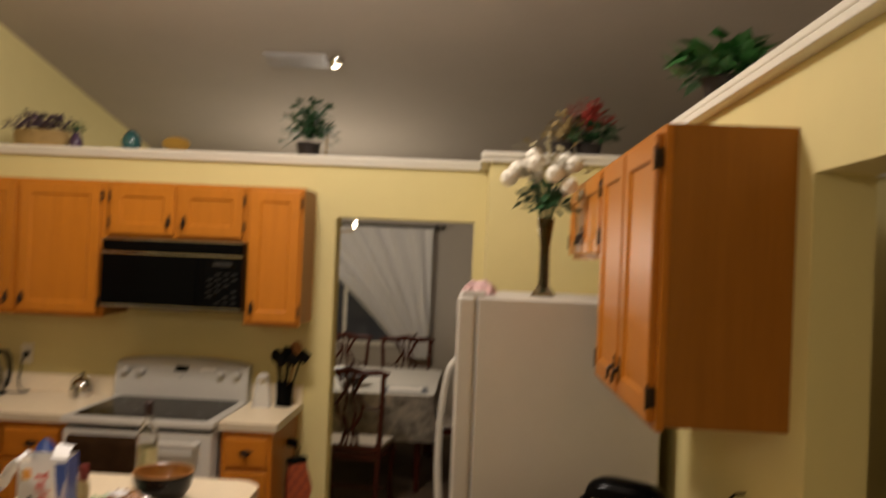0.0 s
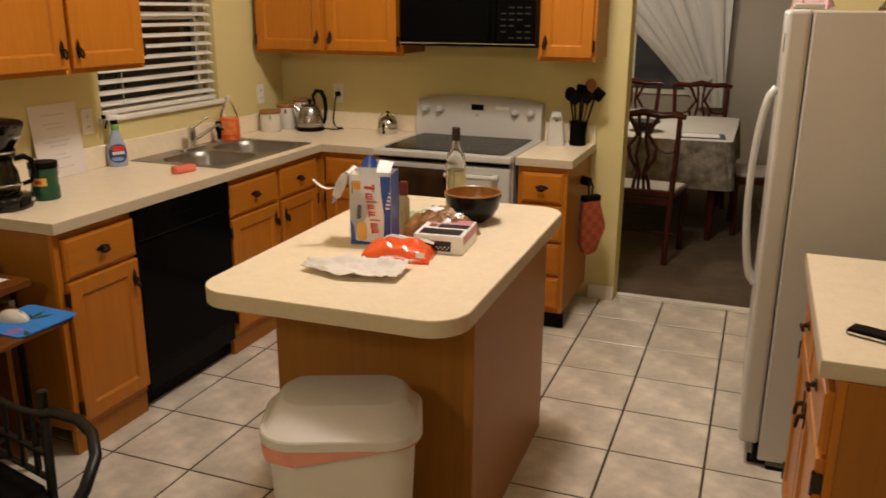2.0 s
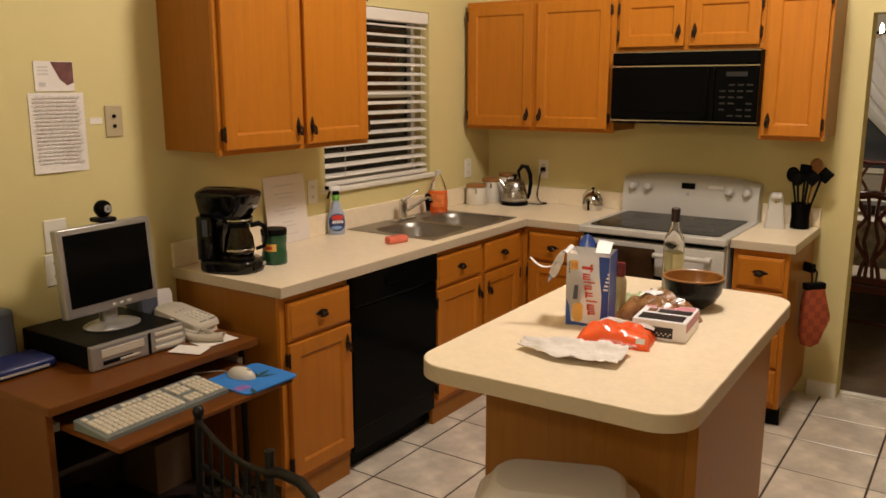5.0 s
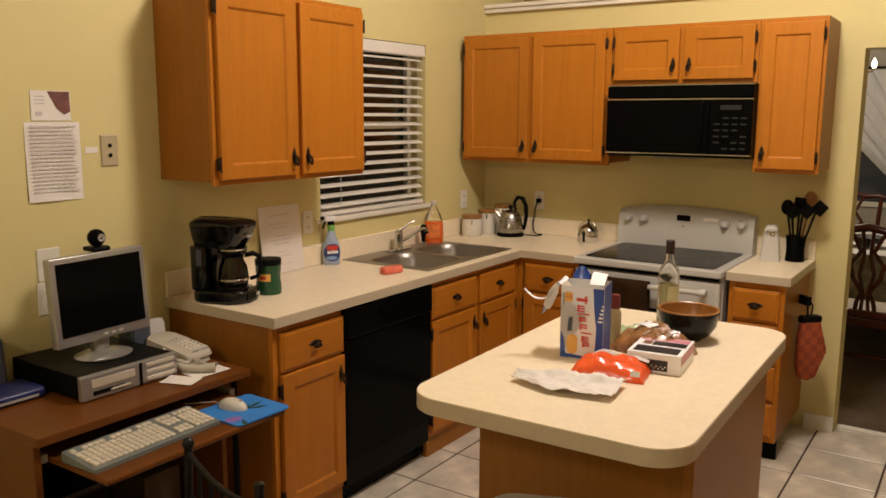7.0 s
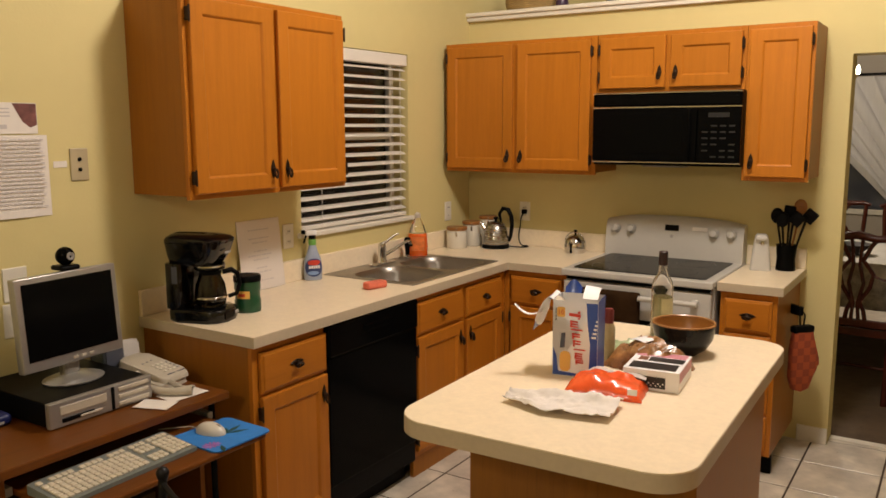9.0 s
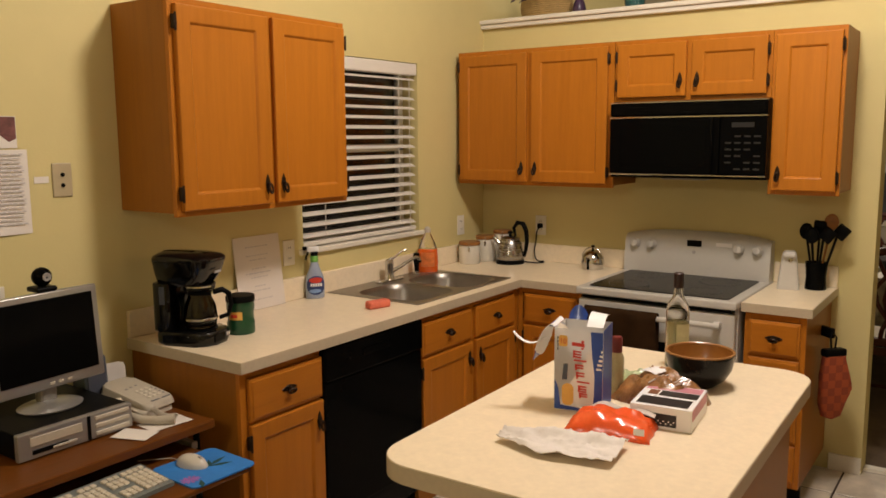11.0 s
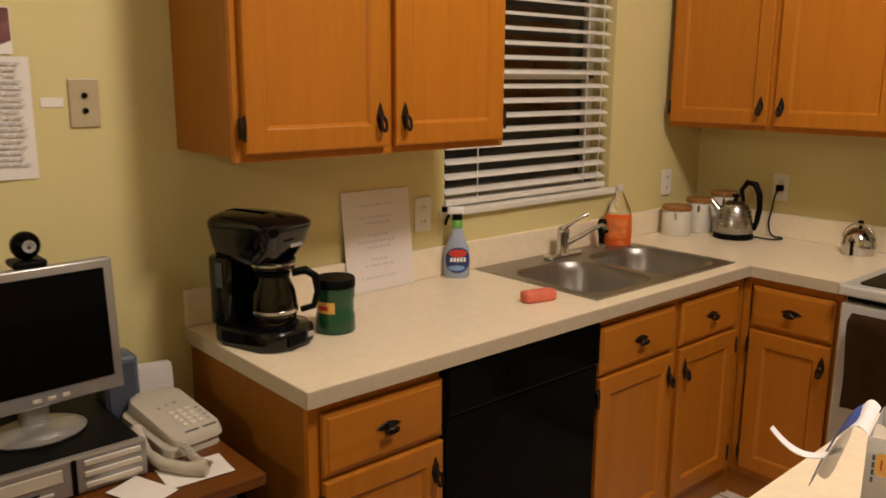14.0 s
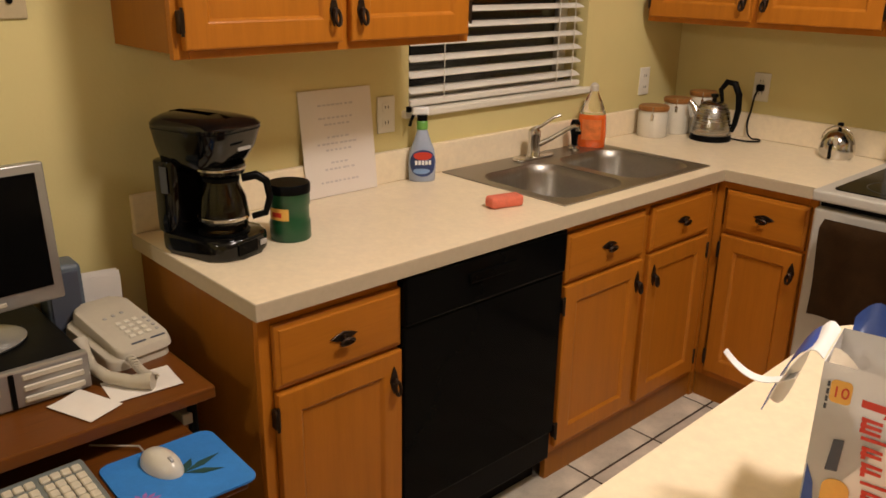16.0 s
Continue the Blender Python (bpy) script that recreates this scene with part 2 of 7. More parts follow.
floor = struct("floor", box(B(), WX - 0.15, -7.2, -0.06, 5.2, 0.10, -0.0012), M_GROUT, "brown grout bed under beige ceramic floor tiles", "floor")
struct("floor_dining", box(B(), WX - 0.15, 0.10, -0.06, 5.2, 4.6, 0.004), M_CARPET, "worn brown carpet of the dining room", "carpet")
struct("door_threshold", box(B(), 2.132, 0.085, -0.005, 2.915, 0.135, 0.010, 0.003), M_TRIM, "pale threshold strip between tile and carpet", "threshold")

WIN = (-1.566, -0.668, 1.135, 2.035)     # y0, y1, z0, z1 of the window
w = B()
for y0, y1, z0, z1 in ((-7.2, WIN[0], 0, 4.6), (WIN[1], 4.6, 0, 4.6), (WIN[0], WIN[1], 0, WIN[2]), (WIN[0], WIN[1], WIN[3], 4.6)):
    box(w, WX - 0.15, y0, z0, WX, y1, z1)
struct("wall_west", w, M_WALL, "pale yellow painted wall behind the sink", "wall")
w = B()
box(w, WX, 0.0, 0, 2.132, 0.16, 2.275)
box(w, 2.132, 0.0, 1.982, 2.915, 0.16, 2.275)
box(w, 2.915, 0.0, 0, 3.0, 0.16, 2.275)
struct("wall_north", w, M_WALL, "pale yellow half-height wall behind the stove", "wall")
struct("wall_return", box(box(B(), 2.985, RET, 0, 5.2, RET + 0.14, 2.275), 2.985, RET + 0.14, 0, 3.0, 0.0, 2.275), M_WALL,
       "pale yellow half-height wall behind the refrigerator", "wall")
w = B()
box(w, EX, -2.74, 0, EX + 0.14, RET, 2.275)
box(w, EX, -3.95, 2.0, EX + 0.14, -2.74, 2.275)
box(w, EX, -7.2, 0, EX + 0.14, -3.95, 2.275)
struct("wall_east", w, M_WALL, "pale yellow half-height wall with an open passage", "wall")
struct("wall_hall", box(B(), 5.2, -7.2, 0, 5.3, 4.6, 4.6), M_DWALL, "grey painted wall of the passage", "wall")
struct("wall_south", box(B(), WX, -7.3, 0, 5.2, -7.2, 4.7), M_WALL, "pale yellow wall of the breakfast corner", "wall")
struct("wall_dining", box(B(), WX, 4.2, 0, 5.2, 4.3, 3.2), M_DWALL, "grey painted far wall of the dining room", "wall")
w = B()
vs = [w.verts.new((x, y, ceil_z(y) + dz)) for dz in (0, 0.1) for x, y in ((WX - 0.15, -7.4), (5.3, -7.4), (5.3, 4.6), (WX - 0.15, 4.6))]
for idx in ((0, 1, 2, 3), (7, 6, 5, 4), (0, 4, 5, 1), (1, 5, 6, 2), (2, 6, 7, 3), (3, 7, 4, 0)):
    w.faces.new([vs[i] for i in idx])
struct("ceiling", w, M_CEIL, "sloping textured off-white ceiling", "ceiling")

# ledge caps with a small moulding under them
w = B()
for x0, y0, x1, y1 in ((WX, -0.045, 2.94, 0.40), (2.94, RET - 0.045, 5.2, 0.40), (EX - 0.045, -7.2, EX + 0.42, RET - 0.045)):
    box(w, x0, y0, 2.30, x1, y1, 2.325, 0.006)
    box(w, x0, y0 + 0.015, 2.275, x1, y1 - 0.015, 2.30, 0.004)
struct("ledge_trim", w, M_TRIM, "white painted plant ledge on top of the half-height walls", "ledge")
w = B()
for x0, y0, x1, y1 in ((1.985, -0.014, 2.132, 0.0), (2.915, -0.014, 2.985, 0.0), (EX - 0.014, -7.2, EX, -3.95)):
    box(w, x0, y0, 0.0, x1, y1, 0.085, 0.004)
box(w, WX, -7.2, 0, WX + 0.014, -3.42, 0.085, 0.004)
struct("baseboard", w, M_TRIM, "low white painted baseboard", "baseboard")

# ---- window and blind ----
w1 = empty_at("window_1", pose(WX, 0, 0), "dark night window with white frame and sill", "window", kind="structure")
b = B()
for a in ((WIN[0], WIN[2], WIN[0] + 0.04, WIN[3]), (WIN[1] - 0.04, WIN[2], WIN[1], WIN[3]), (WIN[0], WIN[2], WIN[1], WIN[2] + 0.04),
          (WIN[0], WIN[3] - 0.04, WIN[1], WIN[3]), (WIN[0], 1.57, WIN[1], 1.61)):
    box(b, -0.135, a[0], a[1], -0.10, a[2], a[3], 0.004)
part("window_frame", b, M_TRIM, w1)
part("window_sill", box(B(), -0.10, WIN[0] - 0.03, WIN[2] - 0.022, 0.022, WIN[1] + 0.03, WIN[2] + 0.002, 0.005), M_TRIM, w1)
for z0, z1 in ((WIN[2] + 0.04, 1.57), (1.61, WIN[3] - 0.04)):
    p = part("pane", box(B(), -0.121, WIN[0] + 0.04, z0, -0.116, WIN[1] - 0.04, z1), M_PANE, w1)
struct("backdrop", box(B(), WX - 1.6, -3.5, -0.5, WX - 1.55, 1.5, 3.5), M_NIGHT, "black night outside the window", "night")

blind = empty_at("window_blind", pose(WX - 0.045, 0, 0), "white horizontal slat blind hanging in the window", "blind")
part("headrail", box(B(), -0.022, WIN[0] + 0.012, WIN[3] - 0.065, 0.050, WIN[1] - 0.012, WIN[3] - 0.004, 0.006), M_BLIND, blind)

me_slat = B()
prof = [(-0.025 + 0.05 * k / 6, 0.004 * (1 - ((k - 3) / 3) ** 2)) for k in range(7)]
lo = [[me_slat.verts.new((x, y, z + dz)) for x, z in prof] for y in (WIN[0] + 0.016, WIN[1] - 0.016) for dz in (0.0, 0.0028)]
for a, c in ((0, 2), (3, 1)):
    for k in range(6):
        me_slat.faces.new((lo[a][k], lo[a][k + 1], lo[c][k + 1], lo[c][k]))
for a, c in ((0, 1), (2, 3)):
    for k in range(6):
        me_slat.faces.new((lo[a][k], lo[a][k + 1], lo[c][k + 1], lo[c][k]))
for k in (0, 6):
    me_slat.faces.new((lo[0][k], lo[1][k], lo[3][k], lo[2][k]))
slat0 = part("slat", me_slat, M_BLIND, blind)
NS = 16
for k in range(NS):
    o = slat0 if k == 0 else new("slat", slat0.data)
    o.parent = blind
    o.matrix_basis = pose(0.012, 0, WIN[2] + 0.055 + k * (WIN[3] - 0.085 - WIN[2] - 0.055) / (NS - 1), 0, random.uniform(15, 19), 0)
part("bottom_rail", box(B(), -0.014, WIN[0] + 0.014, WIN[2] + 0.008, 0.038, WIN[1] - 0.014, WIN[2] + 0.030, 0.005), M_BLIND, blind)
for y in (WIN[0] + 0.16, WIN[1] - 0.16, WIN[1] - 0.07):
    part("cord", tube(B(), [(0.0395, y, WIN[2] + 0.02), (0.0405, y, WIN[3] - 0.06)], 0.0016, 6), M_BLIND, blind)

# ---- cabinets: local x along the wall, front faces -y, back at y = 0 ----
SINKSIDE = lambda y: pose(WX, y, 0, 0, 0, 90)
BACKSIDE = lambda x: pose(x, -0.0, 0, 0, 0, 0)
EASTSIDE = lambda y: pose(EX, y, 0, 0, 0, -90)


def door_leaf(bm, x0, z0, x1, z1, y, rail=0.055, t=0.02, dip=0.009):
    """A framed cabinet door with a sunk flat panel and eased edges; its back lies at y, its face at y - t."""
    def ring(inset, yy):
        return [bm.verts.new((a, yy, c)) for a, c in ((x0 + inset, z0 + inset), (x1 - inset, z0 + inset), (x1 - inset, z1 - inset), (x0 + inset, z1 - inset))]
    rs = [ring(0, y), ring(0, y - t + 0.005), ring(0.0015, y - t + 0.0015), ring(0.005, y - t), ring(rail, y - t), ring(rail + 0.004, y - t + 0.002),
          ring(rail + 0.010, y - t + dip), ring(rail + 0.0105, y - t + dip)]
    for a, c in zip(rs, rs[1:]):
        for k in range(4):
            bm.faces.new((a[k], a[(k + 1) % 4], c[(k + 1) % 4], c[k]))
    bm.faces.new(rs[-1])
    bm.faces.new(rs[0][::-1])
    return bm


def drawer_face(bm, x0, z0, x1, z1, y, t=0.02):
    def ring(inset, yy):
        return [bm.verts.new((a, yy, c)) for a, c in ((x0 + inset, z0 + inset), (x1 - inset, z0 + inset), (x1 - inset, z1 - inset), (x0 + inset, z1 - inset))]
    rs = [ring(0, y), ring(0, y - t + 0.008), ring(0.002, y - t + 0.006), ring(0.010, y - t + 0.004), ring(0.012, y - t + 0.0005), ring(0.015, y - t)]
    for a, c in zip(rs, rs[1:]):
        for k in range(4):
            bm.faces.new((a[k], a[(k + 1) % 4], c[(k + 1) % 4], c[k]))
    bm.faces.new(rs[-1])
    bm.faces.new(rs[0][::-1])
    return bm


def drop_pull(bm, x, z, y, level=False):
    """A dark drop pull: a pointed plate, a boss and a hanging ring drop."""
    ang = 90 if level else 0
    m = Matrix.Translation((x, y, z)) @ pose(0, 0, 0, 0, ang, 0) @ pose(0, 0, 0, 90, 0, 0)
    s = 0.9
    prism(bm, [(0, -0.042 * s), (0.008, -0.020), (0.013, 0), (0.008, 0.022), (0, 0.044 * s), (-0.008, 0.022), (-0.013, 0), (-0.008, -0.020)], 0, 0.004, 0.0012, 1, m)
    lathe(bm, [(0.0001, 0.016), (0.006, 0.014), (0.008, 0.008), (0.006, 0.002), (0.006, 0)], 12, m)
    c = Vector((x, y - 0.016, z))
    pts = []
    for k in range(14):
        a = 2 * math.pi * k / 14
        if level:
            pts.append(c + Vector((0.017 * math.sin(a), -0.003 - 0.003 * math.cos(a), -0.008 + 0.007 * math.cos(a))))
        else:
            pts.append(c + Vector((0.0075 * math.sin(a), -0.003 + 0.003 * math.cos(a), -0.016 + 0.017 * math.cos(a))))
    tube(bm, pts, 0.0048, 6, True)
    return bm


def hinge(bm, x, z, y):
    box(bm, x - 0.006, y - 0.0225, z - 0.024, x + 0.006, y - 0.001, z + 0.024, 0.002, 1)
    tube(bm, [(x, y - 0.021, z - 0.03), (x, y - 0.021, z + 0.03)], 0.004, 8)
    return bm


def add_door(parent, x0, z0, x1, z1, y, pull="r", pull_at="low", rail=0.055):
    d = part("door", door_leaf(B(), x0, z0, x1, z1, y, rail), M_OAKV, parent)
    px = x1 - 0.028 if pull == "r" else x0 + 0.028
    hx = x0 - 0.004 if pull == "r" else x1 + 0.004
    pz = z0 + 0.075 if pull_at == "low" else z1 - 0.075
    part("handle", drop_pull(B(), px, pz, y - 0.02), M_BRONZE, d, "dark bronze drop pull", 40)
    for zz in (z0 + 0.06, z1 - 0.06):
        part("hinge", hinge(B(), hx, zz, y), M_BRONZE, d, "dark bronze hinge", 40)
    return d


def add_drawer(parent, x0, z0, x1, z1, y, handle=True):
    d = part("drawer", drawer_face(B(), x0, z0, x1, z1, y), M_OAKX, parent)
    if handle:
        part("handle", drop_pull(B(), (x0 + x1) / 2, (z0 + z1) / 2 + 0.004, y - 0.02, True), M_BRONZE, d, "dark bronze drop pull", 40)
    return d


def wall_cabinet(m, width, z0, z1, doors, depth=0.315, label="honey oak wall cabinet with framed doors", group="wall cabinets", low="low"):
    c = empty_at("wall_cabinet", m @ Matrix.Translation((0, 0, z0)), label, "cabinet", group)
    h = z1 - z0
    b = B()
    box(b, 0.0, -depth + 0.0198, 0.012, width, 0, h, 0.0015, 1)
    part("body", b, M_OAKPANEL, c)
    f = B()
    for x0, x1 in [(0, 0.036), (width - 0.036, width)] + [((a[1] + bb[0]) / 2 - 0.02, (a[1] + bb[0]) / 2 + 0.02) for a, bb in zip(doors, doors[1:])]:
        box(f, x0, -depth, 0.0, x1, -depth + 0.0195, h, 0.0015, 1)
    for za, zb in ((0.0, 0.036), (h - 0.036, h)):
        box(f, 0.0365, -depth + 0.0005, za, width - 0.0365, -depth + 0.019, zb)
    part("face_frame", f, M_OAKV, c)
    for x0, x1, side in doors:
        add_door(c, x0, 0.020, x1, h - 0.022, -depth - 0.0006, side)
    return c


UZ0, UZ1 = 1.378, 2.118
wall_cabinet(SINKSIDE(-2.490), 0.876, UZ0, UZ1, [(0.02, 0.432, "r"), (0.458, 0.860, "l")], label="honey oak double wall cabinet beside the window")
wall_cabinet(BACKSIDE(0.002), 0.946, UZ0 - 0.0, UZ1 - 0.005, [(0.018, 0.448, "r"), (0.476, 0.915, "l")], label="honey oak double wall cabinet in the corner")
wall_cabinet(BACKSIDE(0.951), 0.757, 1.812, UZ1 - 0.005, [(0.018, 0.366, "r"), (0.392, 0.738, "l")], label="short honey oak wall cabinet above the microwave")
wall_cabinet(BACKSIDE(1.709), 0.303, UZ0 - 0.005, UZ1 - 0.005, [(0.016, 0.288, "l")], label="narrow honey oak wall cabinet beside the microwave")
wall_cabinet(EASTSIDE(-1.785), 0.86, 1.375, UZ1, [(0.02, 0.418, "r"), (0.445, 0.842, "l")], label="honey oak double wall cabinet above the toaster")
wall_cabinet(EASTSIDE(-0.87), 0.90, 1.79, UZ1, [(0.02, 0.438, "r"), (0.462, 0.882, "l")], label="short honey oak wall cabinet over the refrigerator")


def base_cabinet(m, width, drawers, doors, depth=0.68, height=0.874, label="honey oak base cabinet with drawer and door", top=None, kick=None):
    c = empty_at("base_cabinet", m, label, "cabinet", "base cabinets")
    b = B()
    box(b, 0, -depth + 0.0198, 0.10, width, 0, top or height, 0.001, 1)
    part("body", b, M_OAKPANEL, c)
    part("toe_kick", box(B(), 0, -depth + (0.05 if kick else 0.008), 0, width, -depth + (0.07 if kick else 0.028), 0.0995), kick or M_OAKPANEL, c)
    f = B()
    cuts = sorted({round(v, 4) for a in drawers for v in (a[1], a[3])} | {round(v, 4) for a in doors for v in (a[1], a[3])})
    box(f, 0, -depth, 0.10, 0.03, -depth + 0.0195, height, 0.0015, 1)
    box(f, width - 0.03, -depth, 0.10, width, -depth + 0.0195, height, 0.0015, 1)
    box(f, 0.0305, -depth + 0.0005, 0.10, width - 0.0305, -depth + 0.019, 0.135)
    box(f, 0.0305, -depth + 0.0005, height - 0.03, width - 0.0305, -depth + 0.019, height)
    if doors and drawers:
        box(f, 0.0305, -depth + 0.0005, 0.660, width - 0.0305, -depth + 0.019, 0.708)
    for a, bb in zip(doors, doors[1:]):
        for z0, z1 in ((0.1355, 0.6595), (0.7085, height - 0.0305)):
            box(f, (a[2] + bb[0]) / 2 - 0.03, -depth + 0.0005, z0, (a[2] + bb[0]) / 2 + 0.03, -depth + 0.019, z1)
    if len(drawers) > 1 and not doors:
        for a, bb in zip(drawers, drawers[1:]):
            box(f, 0.0305, -depth + 0.0005, bb[3] - 0.012, width - 0.0305, -depth + 0.019, a[1] + 0.012)
    part("face_frame", f, M_OAKV, c)
    for x0, z0, x1, z1, *k in drawers:
        add_drawer(c, x0, z0, x1, z1, -depth - 0.0006, not k)
    for x0, z0, x1, z1, side in doors:
        add_door(c, x0, z0, x1, z1, -depth - 0.0006, side, "high")
    return c


FD = 0.588      # depth of the carcass from the sink wall
base_cabinet(SINKSIDE(-2.484), 0.386, [(0.030, 0.690, 0.384, 0.842)], [(0.030, 0.130, 0.384, 0.678, "r")], FD,
             label="honey oak base cabinet at the open counter end")
base_cabinet(SINKSIDE(-1.478), 0.852, [(0.012, 0.690, 0.408, 0.842), (0.448, 0.690, 0.812, 0.842)],
             [(0.012, 0.130, 0.408, 0.678, "r"), (0.448, 0.130, 0.812, 0.678, "l")], FD, label="honey oak sink cabinet with two doors", top=0.70)
corner = base_cabinet(BACKSIDE(0.560), 0.362, [(0.045, 0.690, 0.345, 0.842)], [(0.045, 0.130, 0.345, 0.678, "r")], 0.605, label="honey oak corner base cabinet beside the stove")
part("corner_filler", box(B(), -0.024, -0.6265, 0.10, -0.0005, -0.6055, 0.874), M_OAKV, corner)
part("corner_kick", box(B(), -0.03, -0.6265, 0.0, -0.0005, -0.5985, 0.0995), M_OAKPANEL, corner)
base_cabinet(BACKSIDE(1.705), 0.255, [(0.022, 0.690, 0.235, 0.842), (0.022, 0.490, 0.235, 0.675), (0.022, 0.310, 0.235, 0.475), (0.022, 0.130, 0.235, 0.295)], [], 0.592,
             label="narrow honey oak drawer cabinet beside the doorway", kick=M_BLACKM)
base_cabinet(EASTSIDE(-1.945), 0.82, [(0.012, 0.690, 0.398, 0.842), (0.42, 0.690, 0.808, 0.842)],
             [(0.012, 0.130, 0.398, 0.678, "r"), (0.42, 0.130, 0.808, 0.678, "l")], 0.655, label="honey oak base cabinet beside the refrigerator")

# ---- worktops ----
CT, CB = 0.914, 0.876
SX0, SX1, SY0, SY1 = -0.003, 0.532, -1.440, -0.632      # rim of the sink


CEND = -2.501    # the open end of the counter
ct = empty_at("countertop", pose(0, 0, 0), "cream laminate corner countertop with a low backsplash", "countertop")
b = B()
prism(b, [(WX + 0.001, CEND), (0.590, CEND), (0.590, SY0 + 0.02), (WX + 0.001, SY0 + 0.02)], CB, CT)
for x0, y0, x1, y1 in ((WX + 0.001, SY0 + 0.02, SX0 + 0.02, SY1 - 0.02), (SX1 - 0.02, SY0 + 0.02, 0.590, SY1 - 0.02),
                       (WX + 0.001, SY1 - 0.02, 0.590, -0.001), (0.590, -0.628, 0.920, -0.001)):
    box(b, x0, y0, CB, x1, y1, CT)
bmesh.ops.remove_doubles(b, verts=b.verts, dist=0.0004)
part("top", b, M_LAM, ct)
b = B()
box(b, 0.5902, CEND - 0.0035, CB - 0.002, 0.5935, -0.6305, CT - 0.0006, 0.0008, 1)
box(b, 0.5936, -0.6315, CB - 0.002, 0.920, -0.6282, CT - 0.0006, 0.0008, 1)
prism(b, [(WX + 0.002, CEND - 0.0035), (0.5901, CEND - 0.0035), (0.5901, CEND - 0.0002), (WX + 0.002, CEND - 0.0002)], CB - 0.002, CT - 0.0006)
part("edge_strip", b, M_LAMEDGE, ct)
b = B()
box(b, WX + 0.001, CEND, CT + 0.0002, WX + 0.020, -0.0202, 1.016, 0.004)
box(b, WX + 0.001, -0.020, CT + 0.0002, 0.920, -0.001, 1.016, 0.004)
part("backsplash", b, M_LAM, ct)
ct2 = empty_at("countertop", pose(0, 0, 0), "short cream laminate countertop beside the stove", "countertop")
part("top", box(B(), 1.692, -0.612, CB, 1.982, -0.001, CT), M_LAM, ct2)
b = B()
box(b, 1.692, -0.6155, CB - 0.002, 1.9855, -0.6122, CT - 0.0006, 0.0008, 1)
box(b, 1.9822, -0.612, CB - 0.002, 1.9855, -0.001, CT - 0.0006, 0.0008, 1)
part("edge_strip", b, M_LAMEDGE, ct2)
part("backsplash", box(B(), 1.692, -0.020, CT + 0.0002, 1.982, -0.001, 1.016, 0.004), M_LAM, ct2)
ct3 = empty_at("countertop", pose(0, 0, 0), "cream laminate countertop beside the refrigerator", "countertop")
part("top", box(B(), 3.000, -2.755, CB, EX - 0.001, -1.90, CT), M_LAM, ct3)
b = B()
box(b, 2.9965, -2.7585, CB - 0.002, 2.9998, -1.90, CT - 0.0006, 0.0008, 1)
box(b, 2.9999, -2.7585, CB - 0.002, EX - 0.001, -2.7552, CT - 0.0006, 0.0008, 1)
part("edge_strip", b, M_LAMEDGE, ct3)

# ---- island ----
isle = empty_at("kitchen_island", pose(1.8375, -2.225, 0, 0, 0, 1.2) @ Matrix.Translation((-1.8235, 2.269, 0)), "kitchen island with tan panels and a rounded cream top", "island")
b = B()
box(b, 1.475, -2.585, 0.0, 2.113, -1.668, 0.868, 0.002, 1)
part("body", b, M_ISLE, isle)
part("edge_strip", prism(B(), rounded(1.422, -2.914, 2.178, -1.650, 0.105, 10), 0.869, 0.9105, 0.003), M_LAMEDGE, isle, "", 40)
part("top", prism(B(), rounded(1.4235, -2.9125, 2.1765, -1.6515, 0.1035, 10), 0.9107, CT, 0.001, 1), M_LAM, isle)
part("corner_post", box(B(), 2.088, -2.591, 0.0, 2.119, -2.560, 0.868, 0.002, 1), M_ISLE, isle)

# ---- dishwasher ----
dw = empty_at("dishwasher", SINKSIDE(-2.104), "black built-in dishwasher under the counter", "dishwasher")
part("door_panel", box(B(), 0.006, -FD - 0.022, 0.195, 0.620, -0.05, 0.735, 0.006), M_BLACK, dw)
part("control_panel", box(B(), 0.006, -FD - 0.030, 0.7365, 0.620, -0.05, 0.868, 0.008), M_BLACK, dw)
part("access_panel", box(B(), 0.010, -FD - 0.012, 0.095, 0.616, -0.05, 0.1935, 0.004), M_BLACKM, dw)
part("toe_kick", box(B(), 0.010, -FD + 0.05, 0.0, 0.616, -0.05, 0.094), M_BLACKM, dw)
part("latch_handle", box(B(), 0.22, -FD - 0.036, 0.80, 0.40, -FD - 0.029, 0.83, 0.003), M_BLACK, dw)

# ---- range ----
rg = empty_at("range", pose(0.927, 0.020, 0), "white electric range with a black glass cooktop", "stove")
RW = 0.762
part("body", box(B(), 0.004, -0.64, 0.02, RW - 0.004, -0.02, 0.885, 0.003), M_WHITE, rg)
b = box(B(), 0.0, -0.705, 0.886, RW, -0.02, 0.922, 0.008, 3)
part("cooktop_frame", b, M_WHITE, rg)
part("cooktop_glass", prism(B(), rounded(0.045, -0.660, RW - 0.045, -0.115, 0.02), 0.9225, 0.9262, 0.0012, 1), M_BLACKGLASS, rg)
M_RING = mat("grey_burner_mark", (0.03, 0.03, 0.03), 0.3, 0, 0.1, 20)
for x, y, r in ((0.20, -0.52, 0.10), (0.56, -0.52, 0.085), (0.20, -0.25, 0.075), (0.56, -0.25, 0.10)):
    part("burner_ring", lathe(B(), [(r - 0.003, 0.9264), (r - 0.003, 0.9268), (r, 0.9268), (r, 0.9264)], 40, Matrix.Translation((x, y, 0))), M_RING, rg)
prof = [(-0.115, 0.922), (-0.112, 0.995), (-0.098, 1.10), (-0.085, 1.135), (-0.066, 1.149), (-0.030, 1.149), (-0.016, 1.14), (-0.014, 0.922)]
b = B()
rows = []
